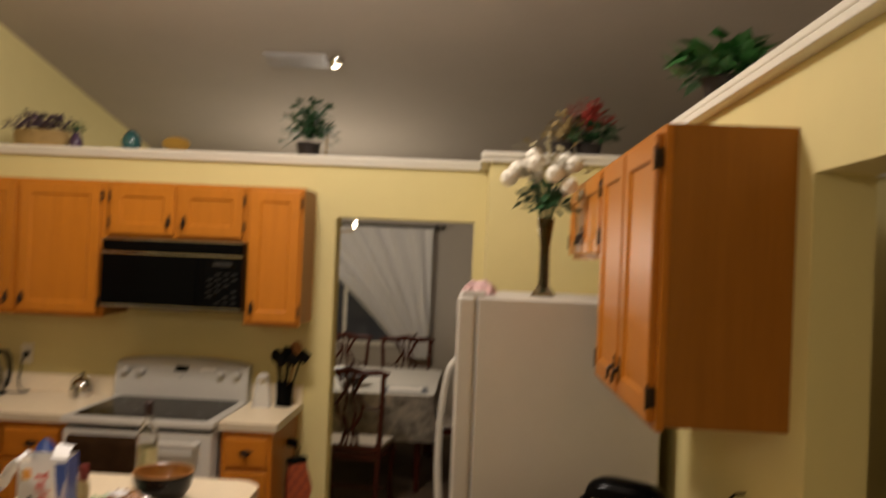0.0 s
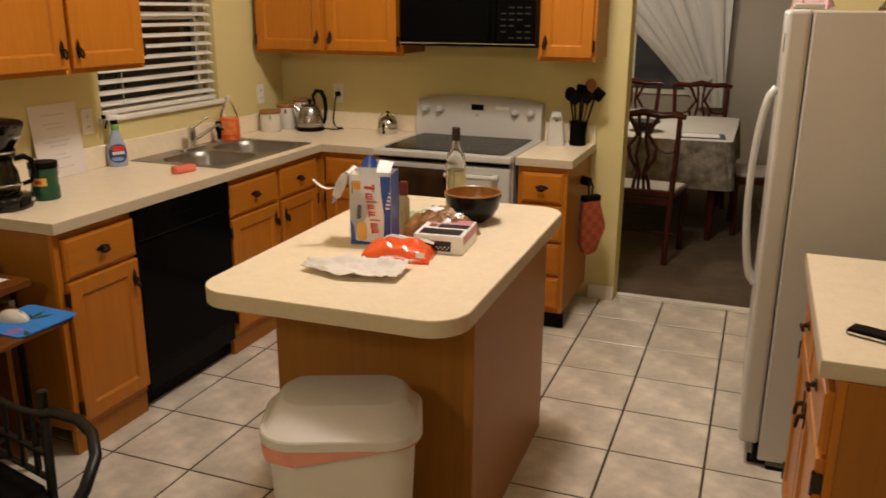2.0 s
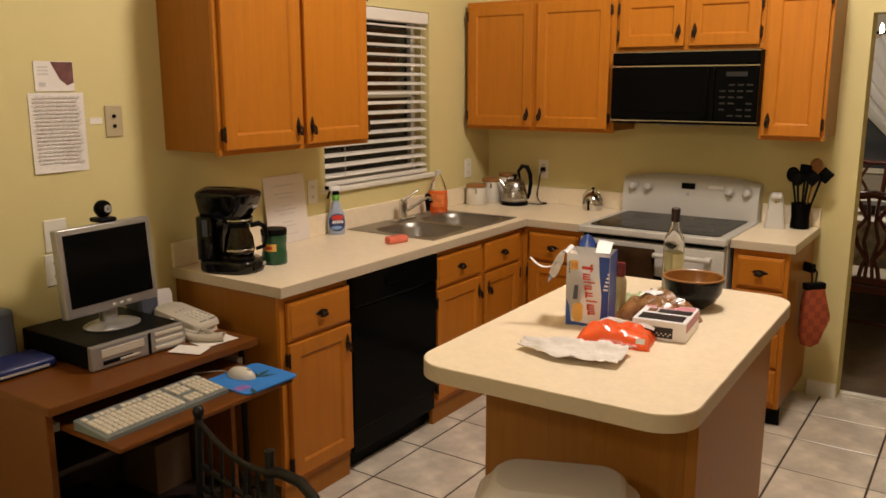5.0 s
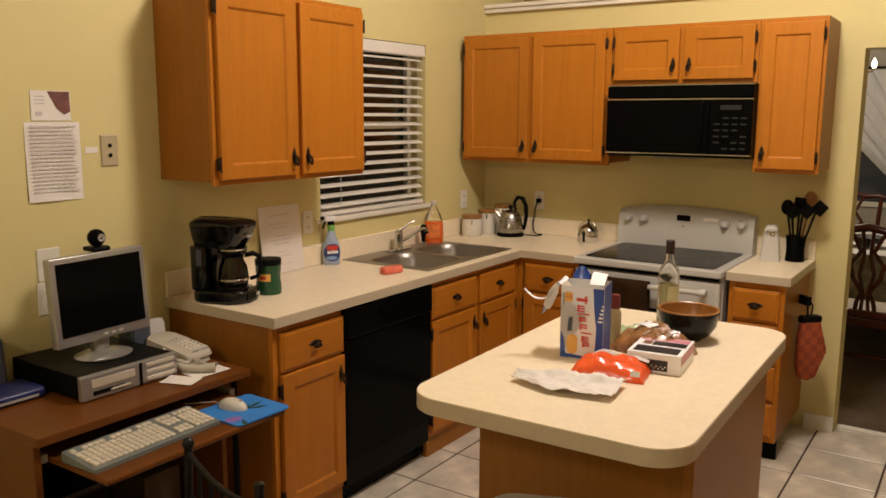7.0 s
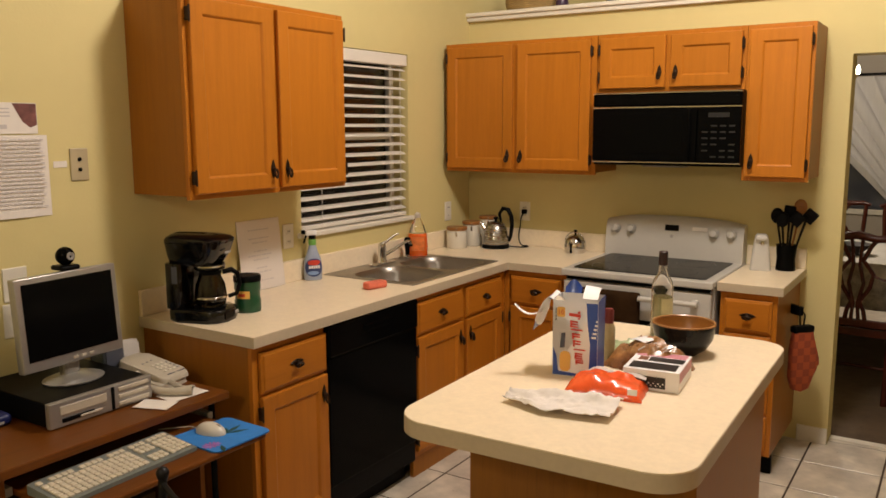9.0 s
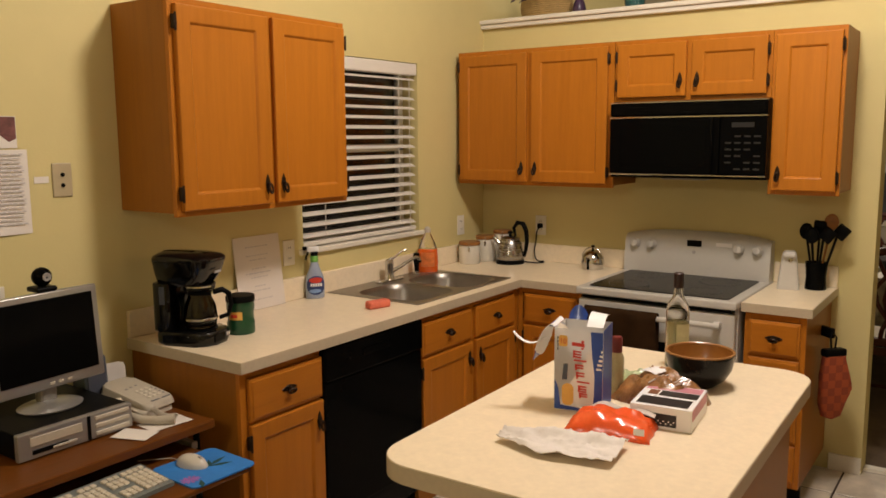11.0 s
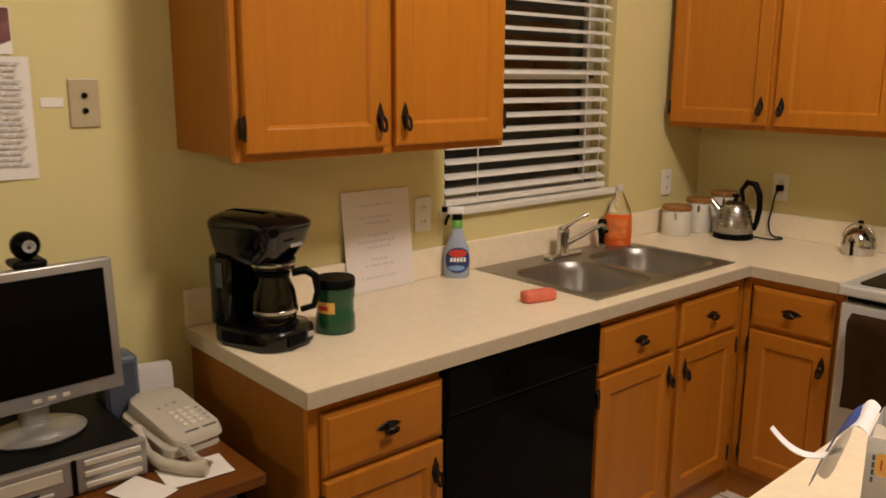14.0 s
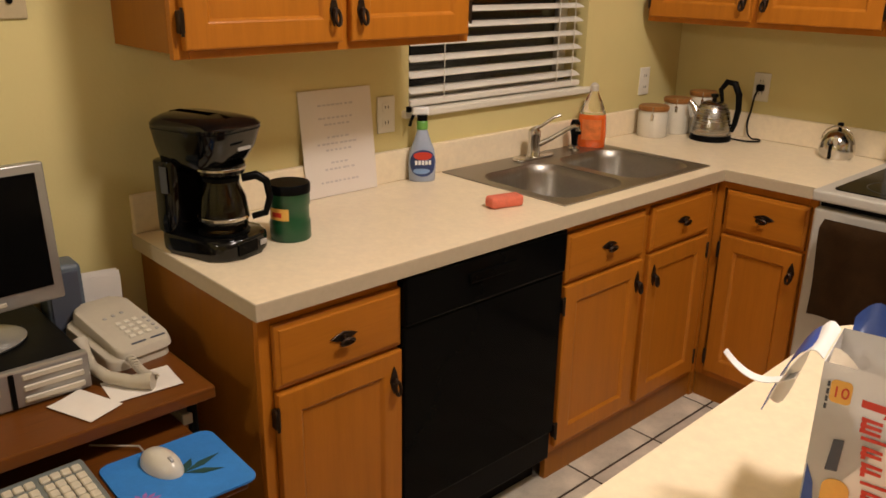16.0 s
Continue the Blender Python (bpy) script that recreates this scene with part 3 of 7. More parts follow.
for k in range(13):
    u = k / 12
    x = 0.004 + (RW - 0.008) * u
    drop = 0.030 * (abs(2 * u - 1)) ** 3.2
    rows.append([b.verts.new((x, y, z - drop * max(0, (z - 0.95) / 0.2))) for y, z in prof])
for r0, r1 in zip(rows, rows[1:]):
    for k in range(len(prof)):
        b.faces.new((r0[k], r0[(k + 1) % len(prof)], r1[(k + 1) % len(prof)], r1[k]))
b.faces.new(rows[0])
b.faces.new(rows[-1][::-1])
part("backguard", b, M_WHITE, rg, "", 35)
tilt = pose(0, 0, 0, 90 - 7.6, 0, 0)
part("clock_display", box(B(), -0.038, -0.016, 0, 0.038, 0.016, 0.004, 0.002, 1, m=Matrix.Translation((RW / 2, -0.1015, 1.09)) @ tilt), M_BLACKGLASS, rg)
part("lit_label", box(B(), -0.04, -0.010, 0, 0.04, 0.010, 0.002, m=Matrix.Translation((RW / 2 + 0.15, -0.1015, 1.09)) @ tilt), M_PAPER, rg)
part("logo_badge", lathe(B(), [(0.009, 0), (0.009, 0.002), (0.0001, 0.0025)], 16, Matrix.Translation((RW / 2, -0.1065, 1.045)) @ tilt), M_GREYP, rg)
for x in (0.065, 0.155, RW - 0.155, RW - 0.065):
    kb = part("knob", lathe(B(), [(0.026, 0), (0.025, 0.012), (0.019, 0.018), (0.017, 0.030), (0.0001, 0.032)], 24, Matrix.Translation((x, -0.1040, 1.072)) @ tilt), M_WHITE, rg, "", 35)
    part("grip", box(B(), -0.004, -0.018, 0.018, 0.004, 0.018, 0.036, 0.002, 1, m=Matrix.Translation((x, -0.1040, 1.072)) @ tilt), M_WHITE, kb)
part("vent_strip", box(B(), 0.02, -0.672, 0.866, RW - 0.02, -0.642, 0.8855, 0.002, 1), M_BLACKM, rg)
od = part("oven_door", box(B(), 0.008, -0.690, 0.235, RW - 0.008, -0.6405, 0.862, 0.010, 3), M_WHITE, rg)
part("oven_window", prism(B(), rounded(0.14, 0.36, RW - 0.14, 0.70, 0.02), 0, 0.003, 0.001, 1, Matrix.Translation((0, -0.690, 0)) @ pose(0, 0, 0, 90, 0, 0)), M_BLACKGLASS, od)
b = tube(B(), [(0.06, -0.735, 0.815), (RW - 0.06, -0.735, 0.815)], 0.013, 14)
for x in (0.08, RW - 0.08):
    box(b, x - 0.016, -0.735, 0.803, x + 0.016, -0.689, 0.827, 0.004)
part("oven_handle", b, M_WHITE, od, "", 40)
part("storage_drawer", box(B(), 0.008, -0.686, 0.06, RW - 0.008, -0.6405, 0.230, 0.008), M_WHITE, rg)
for x in (0.04, RW - 0.04):
    for y in (-0.58, -0.08):
        part("foot", lathe(B(), [(0.0001, 0), (0.018, 0), (0.018, 0.02), (0.0001, 0.02)], 12, Matrix.Translation((x, y, 0))), M_BLACKM, rg)

# ---- microwave hood ----
mw = empty_at("microwave", pose(0.960, -0.001, 1.440), "black over-the-range microwave with chrome trims", "microwave")
part("body", box(B(), 0.003, -0.375, 0.0, 0.757, 0, 0.368, 0.003), M_BLACKM, mw)
part("door", box(B(), 0.004, -0.398, 0.022, 0.545, -0.3755, 0.285, 0.004), M_BLACK, mw)
part("door_window", box(B(), 0.06, -0.400, 0.060, 0.480, -0.3978, 0.250, 0.001, 1), M_BLACK, mw)
cp = part("control_panel", box(B(), 0.548, -0.398, 0.022, 0.756, -0.3755, 0.285, 0.004), M_BLACK, mw)
M_KEY = mat("dim_key_print", (0.008, 0.0075, 0.007), 0.5)
for i in range(4):
    for j in range(6):
        if (i * 7 + j * 3) % 5:
            part("key", box(B(), 0.572 + 0.043 * i, -0.3995, 0.045 + 0.03 * j, 0.600 + 0.043 * i, -0.3978, 0.053 + 0.03 * j), M_KEY, cp)
part("display", box(B(), 0.60, -0.3995, 0.240, 0.70, -0.3978, 0.262), M_KEY, cp)
part("vent_grille", box(B(), 0.004, -0.396, 0.300, 0.756, -0.3755, 0.360, 0.006), M_BLACK, mw)
for k in range(6):
    part("vent_slat", box(B(), 0.02, -0.3985, 0.308 + 0.008 * k, 0.74, -0.3955, 0.311 + 0.008 * k), M_BLACKM, mw)
part("trim_strip", box(B(), 0.004, -0.400, 0.288, 0.756, -0.376, 0.297, 0.002, 1), M_CHROME, mw)
part("trim_strip", box(B(), 0.004, -0.399, 0.360, 0.756, -0.376, 0.367, 0.002, 1), M_CHROME, mw)
part("trim_strip", box(B(), 0.004, -0.400, 0.012, 0.756, -0.376, 0.0195, 0.002, 1), M_CHROME, mw)
part("door_handle", tube(B(), [(0.512, -0.4015, 0.285), (0.513, -0.412, 0.272), (0.513, -0.412, 0.050), (0.512, -0.4015, 0.035)], 0.007, 8), M_BLACK, mw, "", 50)
part("lamp_lens", box(B(), 0.24, -0.30, -0.012, 0.46, -0.20, -0.0002, 0.003, 1), M_GREYP, mw)

# ---- refrigerator: front towards -x ----
fr = empty_at("refrigerator", pose(2.945, -1.625, 0), "white side-by-side refrigerator with arched handles", "refrigerator")
FW, FH = 0.80, 1.632
part("cabinet_body", box(B(), 0.0, 0.0, 0.03, 0.68, FW, FH, 0.006), M_FRIDGE, fr)
part("base_grille", box(B(), -0.02, 0.01, 0.012, 0.02, FW - 0.01, 0.085, 0.003), M_BLACKM, fr)
for y0, y1 in ((0.003, 0.33), (0.336, FW - 0.003)):
    dd = part("fridge_door", box(B(), -0.075, y0, 0.09, -0.004, y1, FH + 0.004, 0.014, 3), M_FRIDGE, fr)
    yh = y1 - 0.035 if y0 < 0.1 else y0 + 0.035
    pts = []
    for k in range(25):
        u = k / 24
        z = 0.62 + 0.74 * u
        bow = 0.055 * math.sin(math.pi * min(1, max(0, u))) ** 0.45 if 0 < u < 1 else 0
        pts.append((-0.079 - bow, yh, z))
    part("handle", tube(B(), pts, 0.013, 10), M_WHITE, dd, "white arched handle", 60)
part("hinge_cover", box(B(), -0.06, 0.02, FH + 0.005, 0.03, 0.09, FH + 0.022, 0.005), M_WHITE, fr)
part("badge", box(B(), -0.0775, 0.06, 1.50, -0.0752, 0.09, 1.56, 0.001, 1), M_BLACKM, fr)
part("foot", box(B(), -0.035, 0.03, 0.0, 0.03, 0.08, 0.012), M_BLACKM, fr)
part("foot", box(B(), 0.55, 0.03, 0.0, 0.63, 0.70, 0.03), M_BLACKM, fr)
part("foot_trim", box(B(), 0.03, -0.004, 0.0, 0.30, 0.004, 0.012), M_BLACKM, fr)

# ---- sink and faucet ----
sk = empty_at("kitchen_sink", pose(0, 0, CT), "double-bowl stainless steel drop-in sink", "sink")
b = B()


def bowl(bm, x0, y0, x1, y1, depth, r):
    """An open basin with rounded corners and a sloped wall."""
    rings = []
    for s, z in ((0.0, 0.003), (0.006, -0.004), (0.012, -0.03), (0.022, -depth + 0.03), (0.045, -depth + 0.004), (0.075, -depth)):
        rings.append([bm.verts.new((px, py, z)) for px, py in rounded(x0 + s, y0 + s, x1 - s, y1 - s, max(0.02, r - s * 0.2), 6)])
    k = len(rings[0])
    for a, c in zip(rings, rings[1:]):
        for i in range(k):
            bm.faces.new((a[i], a[(i + 1) % k], c[(i + 1) % k], c[i]))
    bm.faces.new(rings[-1])
    return rings[0]


ym = (SY0 + SY1) / 2
holes = [(SX0 + 0.113, SY0 + 0.035, SX1 - 0.030, ym - 0.018), (SX0 + 0.113, ym + 0.018, SX1 - 0.030, SY1 - 0.035)]
for h in holes:
    bowl(b, *h, 0.175, 0.095)
part("bowl", b, M_STEEL, sk, "", 50)
b = B()
rim = [(SX0, SY0, SX1, SY0 + 0.037), (SX0, SY1 - 0.037, SX1, SY1), (SX0, SY0 + 0.037, SX0 + 0.115, SY1 - 0.037), (SX1 - 0.032, SY0 + 0.037, SX1, SY1 - 0.037),
       (SX0 + 0.115, ym - 0.020, SX1 - 0.032, ym + 0.020)]
for x0, y0, x1, y1 in rim:
    box(b, x0, y0, 0.0006, x1, y1, 0.0046)
for h in holes:
    for cx, cy, sx, sy in ((h[0], h[1], 1, 1), (h[2], h[1], -1, 1), (h[2], h[3], -1, -1), (h[0], h[3], 1, -1)):
        pts = [(cx, cy)] + [(cx + sx * (0.095 - 0.095 * math.sin(radians(a))), cy + sy * (0.095 - 0.095 * math.cos(radians(a)))) for a in range(0, 91, 15)]
        prism(b, pts if sx * sy > 0 else pts[::-1], 0.0010, 0.0044)
part("rim", b, M_STEEL, sk)
for h in holes:
    c = Matrix.Translation(((h[0] + h[2]) / 2, (h[1] + h[3]) / 2, -0.1745))
    part("drain", lathe(B(), [(0.044, 0), (0.044, 0.003), (0.034, 0.003), (0.028, -0.0002), (0.0001, -0.0002)], 20, c), M_CHROME, sk)
fa = empty_at("faucet", pose(0.057, -1.044, CT + 0.005), "chrome single-lever kitchen faucet", "faucet")
part("base_plate", prism(B(), rounded(-0.026, -0.10, 0.026, 0.10, 0.025), 0, 0.010, 0.004), M_CHROME, fa, "", 40)
part("body", lathe(B(), [(0.025, 0.010), (0.022, 0.025), (0.021, 0.072), (0.023, 0.080), (0.022, 0.102), (0.012, 0.112), (0.0001, 0.114)], 24), M_CHROME, fa, "", 40)
part("spout", tube(B(), [(0.012, 0.008, 0.050), (0.030, 0.060, 0.070), (0.050, 0.125, 0.100), (0.058, 0.150, 0.108), (0.064, 0.166, 0.104), (0.066, 0.170, 0.088)],
                   [0.010, 0.009, 0.008, 0.008, 0.010, 0.010], 12), M_CHROME, fa, "", 60)
part("lever", tube(B(), [(0, 0, 0.108), (0.016, 0.022, 0.120), (0.038, 0.055, 0.148), (0.050, 0.080, 0.156)], [0.009, 0.006, 0.005, 0.006], 10), M_CHROME, fa, "", 60)
part("aerator", lathe(B(), [(0.0105, 0.078), (0.0110, 0.090), (0.0001, 0.091)], 14, Matrix.Translation((0.066, 0.170, 0))), M_BLACKM, fa)
sp = empty_at("side_sprayer", pose(0.057, -0.811, CT + 0.005), "black sink side sprayer", "sprayer")
part("holder", lathe(B(), [(0.022, 0), (0.022, 0.008), (0.014, 0.014), (0.014, 0.02)], 18), M_CHROME, sp)
part("spray_head", lathe(B(), [(0.011, 0.02), (0.013, 0.05), (0.018, 0.075), (0.019, 0.10), (0.013, 0.115), (0.0001, 0.117)], 16), M_BLACKM, sp, "", 40)

# ---- things on the island ----
def P(x, y, z=CT, rz=0):
    return pose(x, y, z + 0.0006, 0, 0, rz)


M_CARDW = mat("white_carton", (0.86, 0.86, 0.87), 0.45, 0, 0.03, 8, coat=0.2)
M_BLUE = mat("blue_print", (0.020, 0.070, 0.36), 0.4, 0, 0.12, 14, coat=0.2)
M_RED = mat("red_print", (0.60, 0.045, 0.025), 0.4, 0, 0.05, 12)
M_YEL = mat("yellow_print", (0.80, 0.46, 0.10), 0.45, 0, 0.08, 20)
M_DARKP = mat("slate_print", (0.06, 0.07, 0.10), 0.5)
M_KRAFT = mat("carton_inside", (0.55, 0.47, 0.36), 0.8, 0, 0.06, 10)

# snack carton, torn open; its front faces -y
sn = empty_at("snack_carton", P(1.652, -2.337, CT, 12), "torn-open white and blue snack cake carton", "carton")
SW, SD, SH = 0.132, 0.120, 0.225
b = B()
box(b, 0, 0, 0, SW, 0.0012, SH)
box(b, 0, SD - 0.0012, 0, SW, SD, SH)
box(b, 0, 0.0012, 0, 0.0012, SD - 0.0012, SH)
box(b, 0.0012, 0.0012, 0, SW - 0.0012, SD - 0.0012, 0.0012)
bmesh.ops.remove_doubles(b, verts=b.verts, dist=0.0013)
part("carton_shell", b, M_CARDW, sn)
b = box(B(), SW - 0.0012, 0.0012, 0.0, SW, SD - 0.0012, SH)
part("side_panel", b, M_BLUE, sn, "blue carton side")
b = B()
prism(b, [(0.106, 0.004), (SW - 0.001, 0.004), (SW - 0.001, SH - 0.004), (0.098, SH - 0.004), (0.102, 0.16), (0.110, 0.10), (0.109, 0.05)], 0, 0.0006, m=pose(0, -0.0007, 0, 90, 0, 0))
prism(b, [(0.002, 0.002), (0.098, 0.002), (0.070, 0.010), (0.018, 0.014), (0.012, 0.060), (0.002, 0.085)], 0, 0.0006, m=pose(0, -0.0007, 0, 90, 0, 0))
part("print_blue", b, M_BLUE, sn)
b = B()
rw = random.Random(3)
z = 0.196
fz = pose(0, -0.0014, 0, 90, 0, 0)
for k in range(8):
    x_, h_ = 0.048 + 0.0030 * k, (0.024, 0.018, 0.011, 0.017, 0.019, 0.010, 0.016, 0.015)[k]
    if k in (2, 5, 0):
        prism(b, [(x_, z - h_ * 0.65), (x_ + 0.034, z - h_ * 0.75), (x_ + 0.034, z - h_ * 0.35), (x_, z - h_ * 0.25)], 0, 0.0006, m=fz)
    if k == 0:
        prism(b, [(x_ + 0.0245, z - h_ * 0.3), (x_ + 0.032, z - h_ * 0.3), (x_ + 0.033, z), (x_ + 0.026, z)], 0, 0.0006, m=fz)
        prism(b, [(x_ + 0.0245, z - h_), (x_ + 0.032, z - h_), (x_ + 0.031, z - h_ * 0.8), (x_ + 0.026, z - h_ * 0.8)], 0, 0.0006, m=fz)
    elif k not in (2, 5):
        for q in (0.0, 0.42, 0.84)[:2 if k in (3, 4, 7) else 3]:
            prism(b, [(x_, z - h_ * q - 0.0048), (x_ + 0.023, z - h_ * q - 0.006), (x_ + 0.023, z - h_ * q - 0.002), (x_, z - h_ * q)], 0, 0.0006, m=fz)
        prism(b, [(x_ + 0.001, z - h_), (x_ + 0.006, z - h_), (x_ + 0.006, z - 0.001), (x_ + 0.001, z - 0.001)], 0.00065, 0.0009, m=fz)
    z -= h_ + 0.0040
part("print_red", b, M_RED, sn)
b = prism(B(), rounded(0.012, 0.176, 0.036, 0.206, 0.006), 0, 0.0006, m=pose(0, -0.0008, 0, 90, 0, 0))
part("print_burst", b, M_YEL, sn)
words("10", 0.020, pose(0.024, -0.0016, 0.184, 90, 0, 0), M_RED, sn)
b = prism(B(), rounded(0.022, 0.014, 0.054, 0.075, 0.015), 0, 0.0007, m=pose(0, -0.0008, 0, 90, 0, 0))
part("print_cake", b, M_YEL, sn)
part("print_badge", prism(B(), [(0.022, 0.084), (0.036, 0.086), (0.038, 0.130), (0.026, 0.128)], 0, 0.0007, m=pose(0, -0.0008, 0, 90, 0, 0)), M_DARKP, sn)
b = B()
for k in range(5):
    box(b, 0.114 + 0.003 * k, -0.0018, 0.118 + 0.012 * k, 0.128 + 0.001 * k, -0.0012, 0.124 + 0.012 * k)
tagged(part("print_line", b, M_CARDW, sn), kind="stuff")
# the torn side hangs outwards over a blue outer ply, with one long curled strip
flap = sheet(B(), lambda u, v: (-0.002 - 0.052 * u + 0.018 * u * u * v, 0.006 + 0.105 * v + 0.010 * math.sin(5 * u), SH + 0.012 * math.sin(3.1 * u) - 0.088 * u * u * (0.75 + 0.25 * math.sin(4 * v))), 9, 7, 0.0012)
part("torn_flap", flap, M_CARDW, sn, "torn white cardboard flap", 60)
flap = sheet(B(), lambda u, v: (-0.010 - 0.058 * u, 0.030 + 0.090 * v, SH + 0.010 * math.sin(3.1 * u) - 0.100 * u * u - 0.004), 7, 5, 0.0012)
part("blue_flap", flap, M_BLUE, sn, "torn blue cardboard flap", 60)
flap = sheet(B(), lambda u, v: (-0.030 - 0.085 * u, 0.004 + (0.022 - 0.008 * u) * v - 0.012 * u, SH - 0.034 - 0.022 * math.sin(2.6 * u) + 0.026 * u * u), 12, 3, 0.0012)
part("torn_flap", flap, M_CARDW, sn, "curled white cardboard strip", 60)
flap = sheet(B(), lambda u, v: (0.010 + 0.050 * u, SD - 0.002 + 0.012 * v, SH + 0.040 * v * math.sin(math.pi * (0.12 + 0.76 * u))), 8, 4, 0.0012)
part("blue_flap", flap, M_BLUE, sn, "torn blue cardboard flap", 60)
flap = sheet(B(), lambda u, v: (0.080 + 0.045 * v, 0.030 + 0.080 * u, SH + 0.002 + 0.030 * math.sin(2.2 * u) * (1 - 0.2 * v)), 8, 3, 0.0012)
part("torn_flap", flap, M_CARDW, sn, "torn white cardboard flap", 60)
flap = sheet(B(), lambda u, v: (0.004 + 0.045 * u, 0.004 + 0.030 * v, SH - 0.006 - 0.045 * u * u + 0.012 * v), 6, 3, 0.0012)
part("inner_flap", flap, M_KRAFT, sn, "bare tan inner cardboard", 60)
part("inner_tray", box(B(), 0.004, 0.004, 0.002, SW - 0.004, SD - 0.004, SH * 0.72), M_KRAFT, sn)
for k in range(4):
    part("print_line", box(B(), 0.008, -0.0012, 0.165 + 0.010 * k, 0.011, -0.0006, 0.172 + 0.010 * k), M_DARKP, sn)

# red bag of sweets
M_REDBAG = mat("red_film", (0.84, 0.105, 0.020), 0.25, 0, 0.10, 18, 0.2, 60, coat=0.4)
rb = empty_at("snack_bag", P(1.846, -2.398, CT, 9), "shiny orange-red plastic snack bag", "bag")


def pillow(w, d, h, seed, ruffle=0.004):
    def fn(u, v, top):
        e = max(0, (1 - abs(2 * u - 1) ** 3.0)) * max(0, (1 - abs(2 * v - 1) ** 3.0))
        nz = noise.noise(Vector((u * 5 + seed, v * 5, top)))
        z = h * (e ** 0.6) * (0.84 + 0.28 * nz + 0.22 * noise.noise(Vector((u * 16 + seed, v * 14, 1)))) if top else 0.002 * (1 - e)
        return (w * (u - 0.5) + ruffle * noise.noise(Vector((v * 9, seed, 0))), d * (v - 0.5) + ruffle * noise.noise(Vector((u * 9, seed, 3))), max(0.0012, z + 0.004 * (1 - e)) if top else 0.0)
    b = B()
    n, mth = 16, 12
    tops = [[b.verts.new(fn(i / n, j / mth, 1)) for j in range(mth + 1)] for i in range(n + 1)]
    lows = [[b.verts.new(fn(i / n, j / mth, 0)) for j in range(mth + 1)] for i in range(n + 1)]
    for i in range(n):
        for j in range(mth):
            b.faces.new((tops[i][j], tops[i + 1][j], tops[i + 1][j + 1], tops[i][j + 1]))
            b.faces.new((lows[i][j], lows[i][j + 1], lows[i + 1][j + 1], lows[i + 1][j]))
    for i in range(n):
        for j in (0, mth):
            b.faces.new((tops[i][j], tops[i + 1][j], lows[i + 1][j], lows[i][j]))
    for j in range(mth):
        for i in (0, n):
            b.faces.new((tops[i][j], tops[i][j + 1], lows[i][j + 1], lows[i][j]))
    return b


part("bag_body", pillow(0.212, 0.138, 0.056, 1.7, 0.006), M_REDBAG, rb, "", 60)
M_CLEARF = mat("pale_film", (0.66, 0.60, 0.56), 0.25, 0, 0.1, 20, coat=0.3)
b = sheet(B(), lambda u, v: (-0.07 + 0.17 * u, 0.030 + 0.035 * v, 0.046 + 0.008 * math.sin(9 * u) * v - 0.012 * (2 * u - 1) ** 2), 10, 3, 0.001)
part("clear_window", b, M_CLEARF, rb, "creased clear film window", 60)
part("print_white", box(B(), 0.070, -0.075, 0.006, 0.096, -0.0745, 0.022, m=pose(0, 0, 0.004, -8, 0, 0)), M_CARDW, rb)

# creased napkin
b = sheet(B(), lambda u, v: (-0.145 + 0.29 * u + 0.02 * v, (-0.075 + 0.15 * v) * (0.30 + 0.90 * min(1, 2.4 * u) - 0.28 * u) - 0.03 * u, 0.0015 + 0.010 * (1 + noise.noise(Vector((u * 6, v * 5, 2)))) + 0.0065 * (1 + noise.noise(Vector((u * 23, v * 19, 5)))) + 0.014 * math.exp(-((v - 0.62 - 0.2 * u) / 0.16) ** 2)), 40, 24, 0.0015)
nap = part("paper_wrapper", b, mat("white_wrapper", (0.72, 0.67, 0.62), 0.7, 0, 0.05, 12, 0.2, 90), None, "", 50)
nap.matrix_world = P(1.780, -2.572, CT, 14)
tagged(nap, "creased white paper wrapper on the island", "wrapper")

# pastry box with pink edges
pb_ = empty_at("pastry_box", P(1.869, -2.338, CT, 6), "flat white pastry box with pink and black print", "box")
part("box_body", box(B(), 0, 0, 0, 0.155, 0.19, 0.058, 0.001, 1), M_CARDW, pb_)
M_PINK = mat("pink_print", (0.55, 0.22, 0.27), 0.45, 0, 0.1, 30)
part("print_pink", box(B(), 0.1552, 0.006, 0.028, 0.1557, 0.184, 0.055), M_PINK, pb_)
M_BLKP = mat("black_print", (0.012, 0.012, 0.014), 0.4)
part("print_black", box(B(), 0.004, -0.0008, 0.008, 0.118, -0.0002, 0.040), M_BLKP, pb_)
b = B()
for k in range(16):
    x = 0.012 + 0.0065 * k
    box(b, x, -0.0014, 0.014 + 0.006 * (k % 2), x + 0.004, -0.0009, 0.017 + 0.006 * (k % 2))
tagged(part("print_text", b, M_CARDW, pb_), kind="stuff")
b = box(B(), 0.012, 0.012, 0.0582, 0.142, 0.075, 0.0587)
box(b, 0.05, 0.09, 0.0582, 0.148, 0.135, 0.0587)
part("print_top", b, M_BLKP, pb_)
part("print_top_pink", box(B(), 0.006, 0.140, 0.0582, 0.148, 0.184, 0.0587), M_PINK, pb_)
part("window_film", box(B(), 0.02, 0.094, 0.0582, 0.046, 0.134, 0.0587), mat("brown_cake", (0.20, 0.08, 0.035), 0.3, 0, 0.3, 60), pb_)

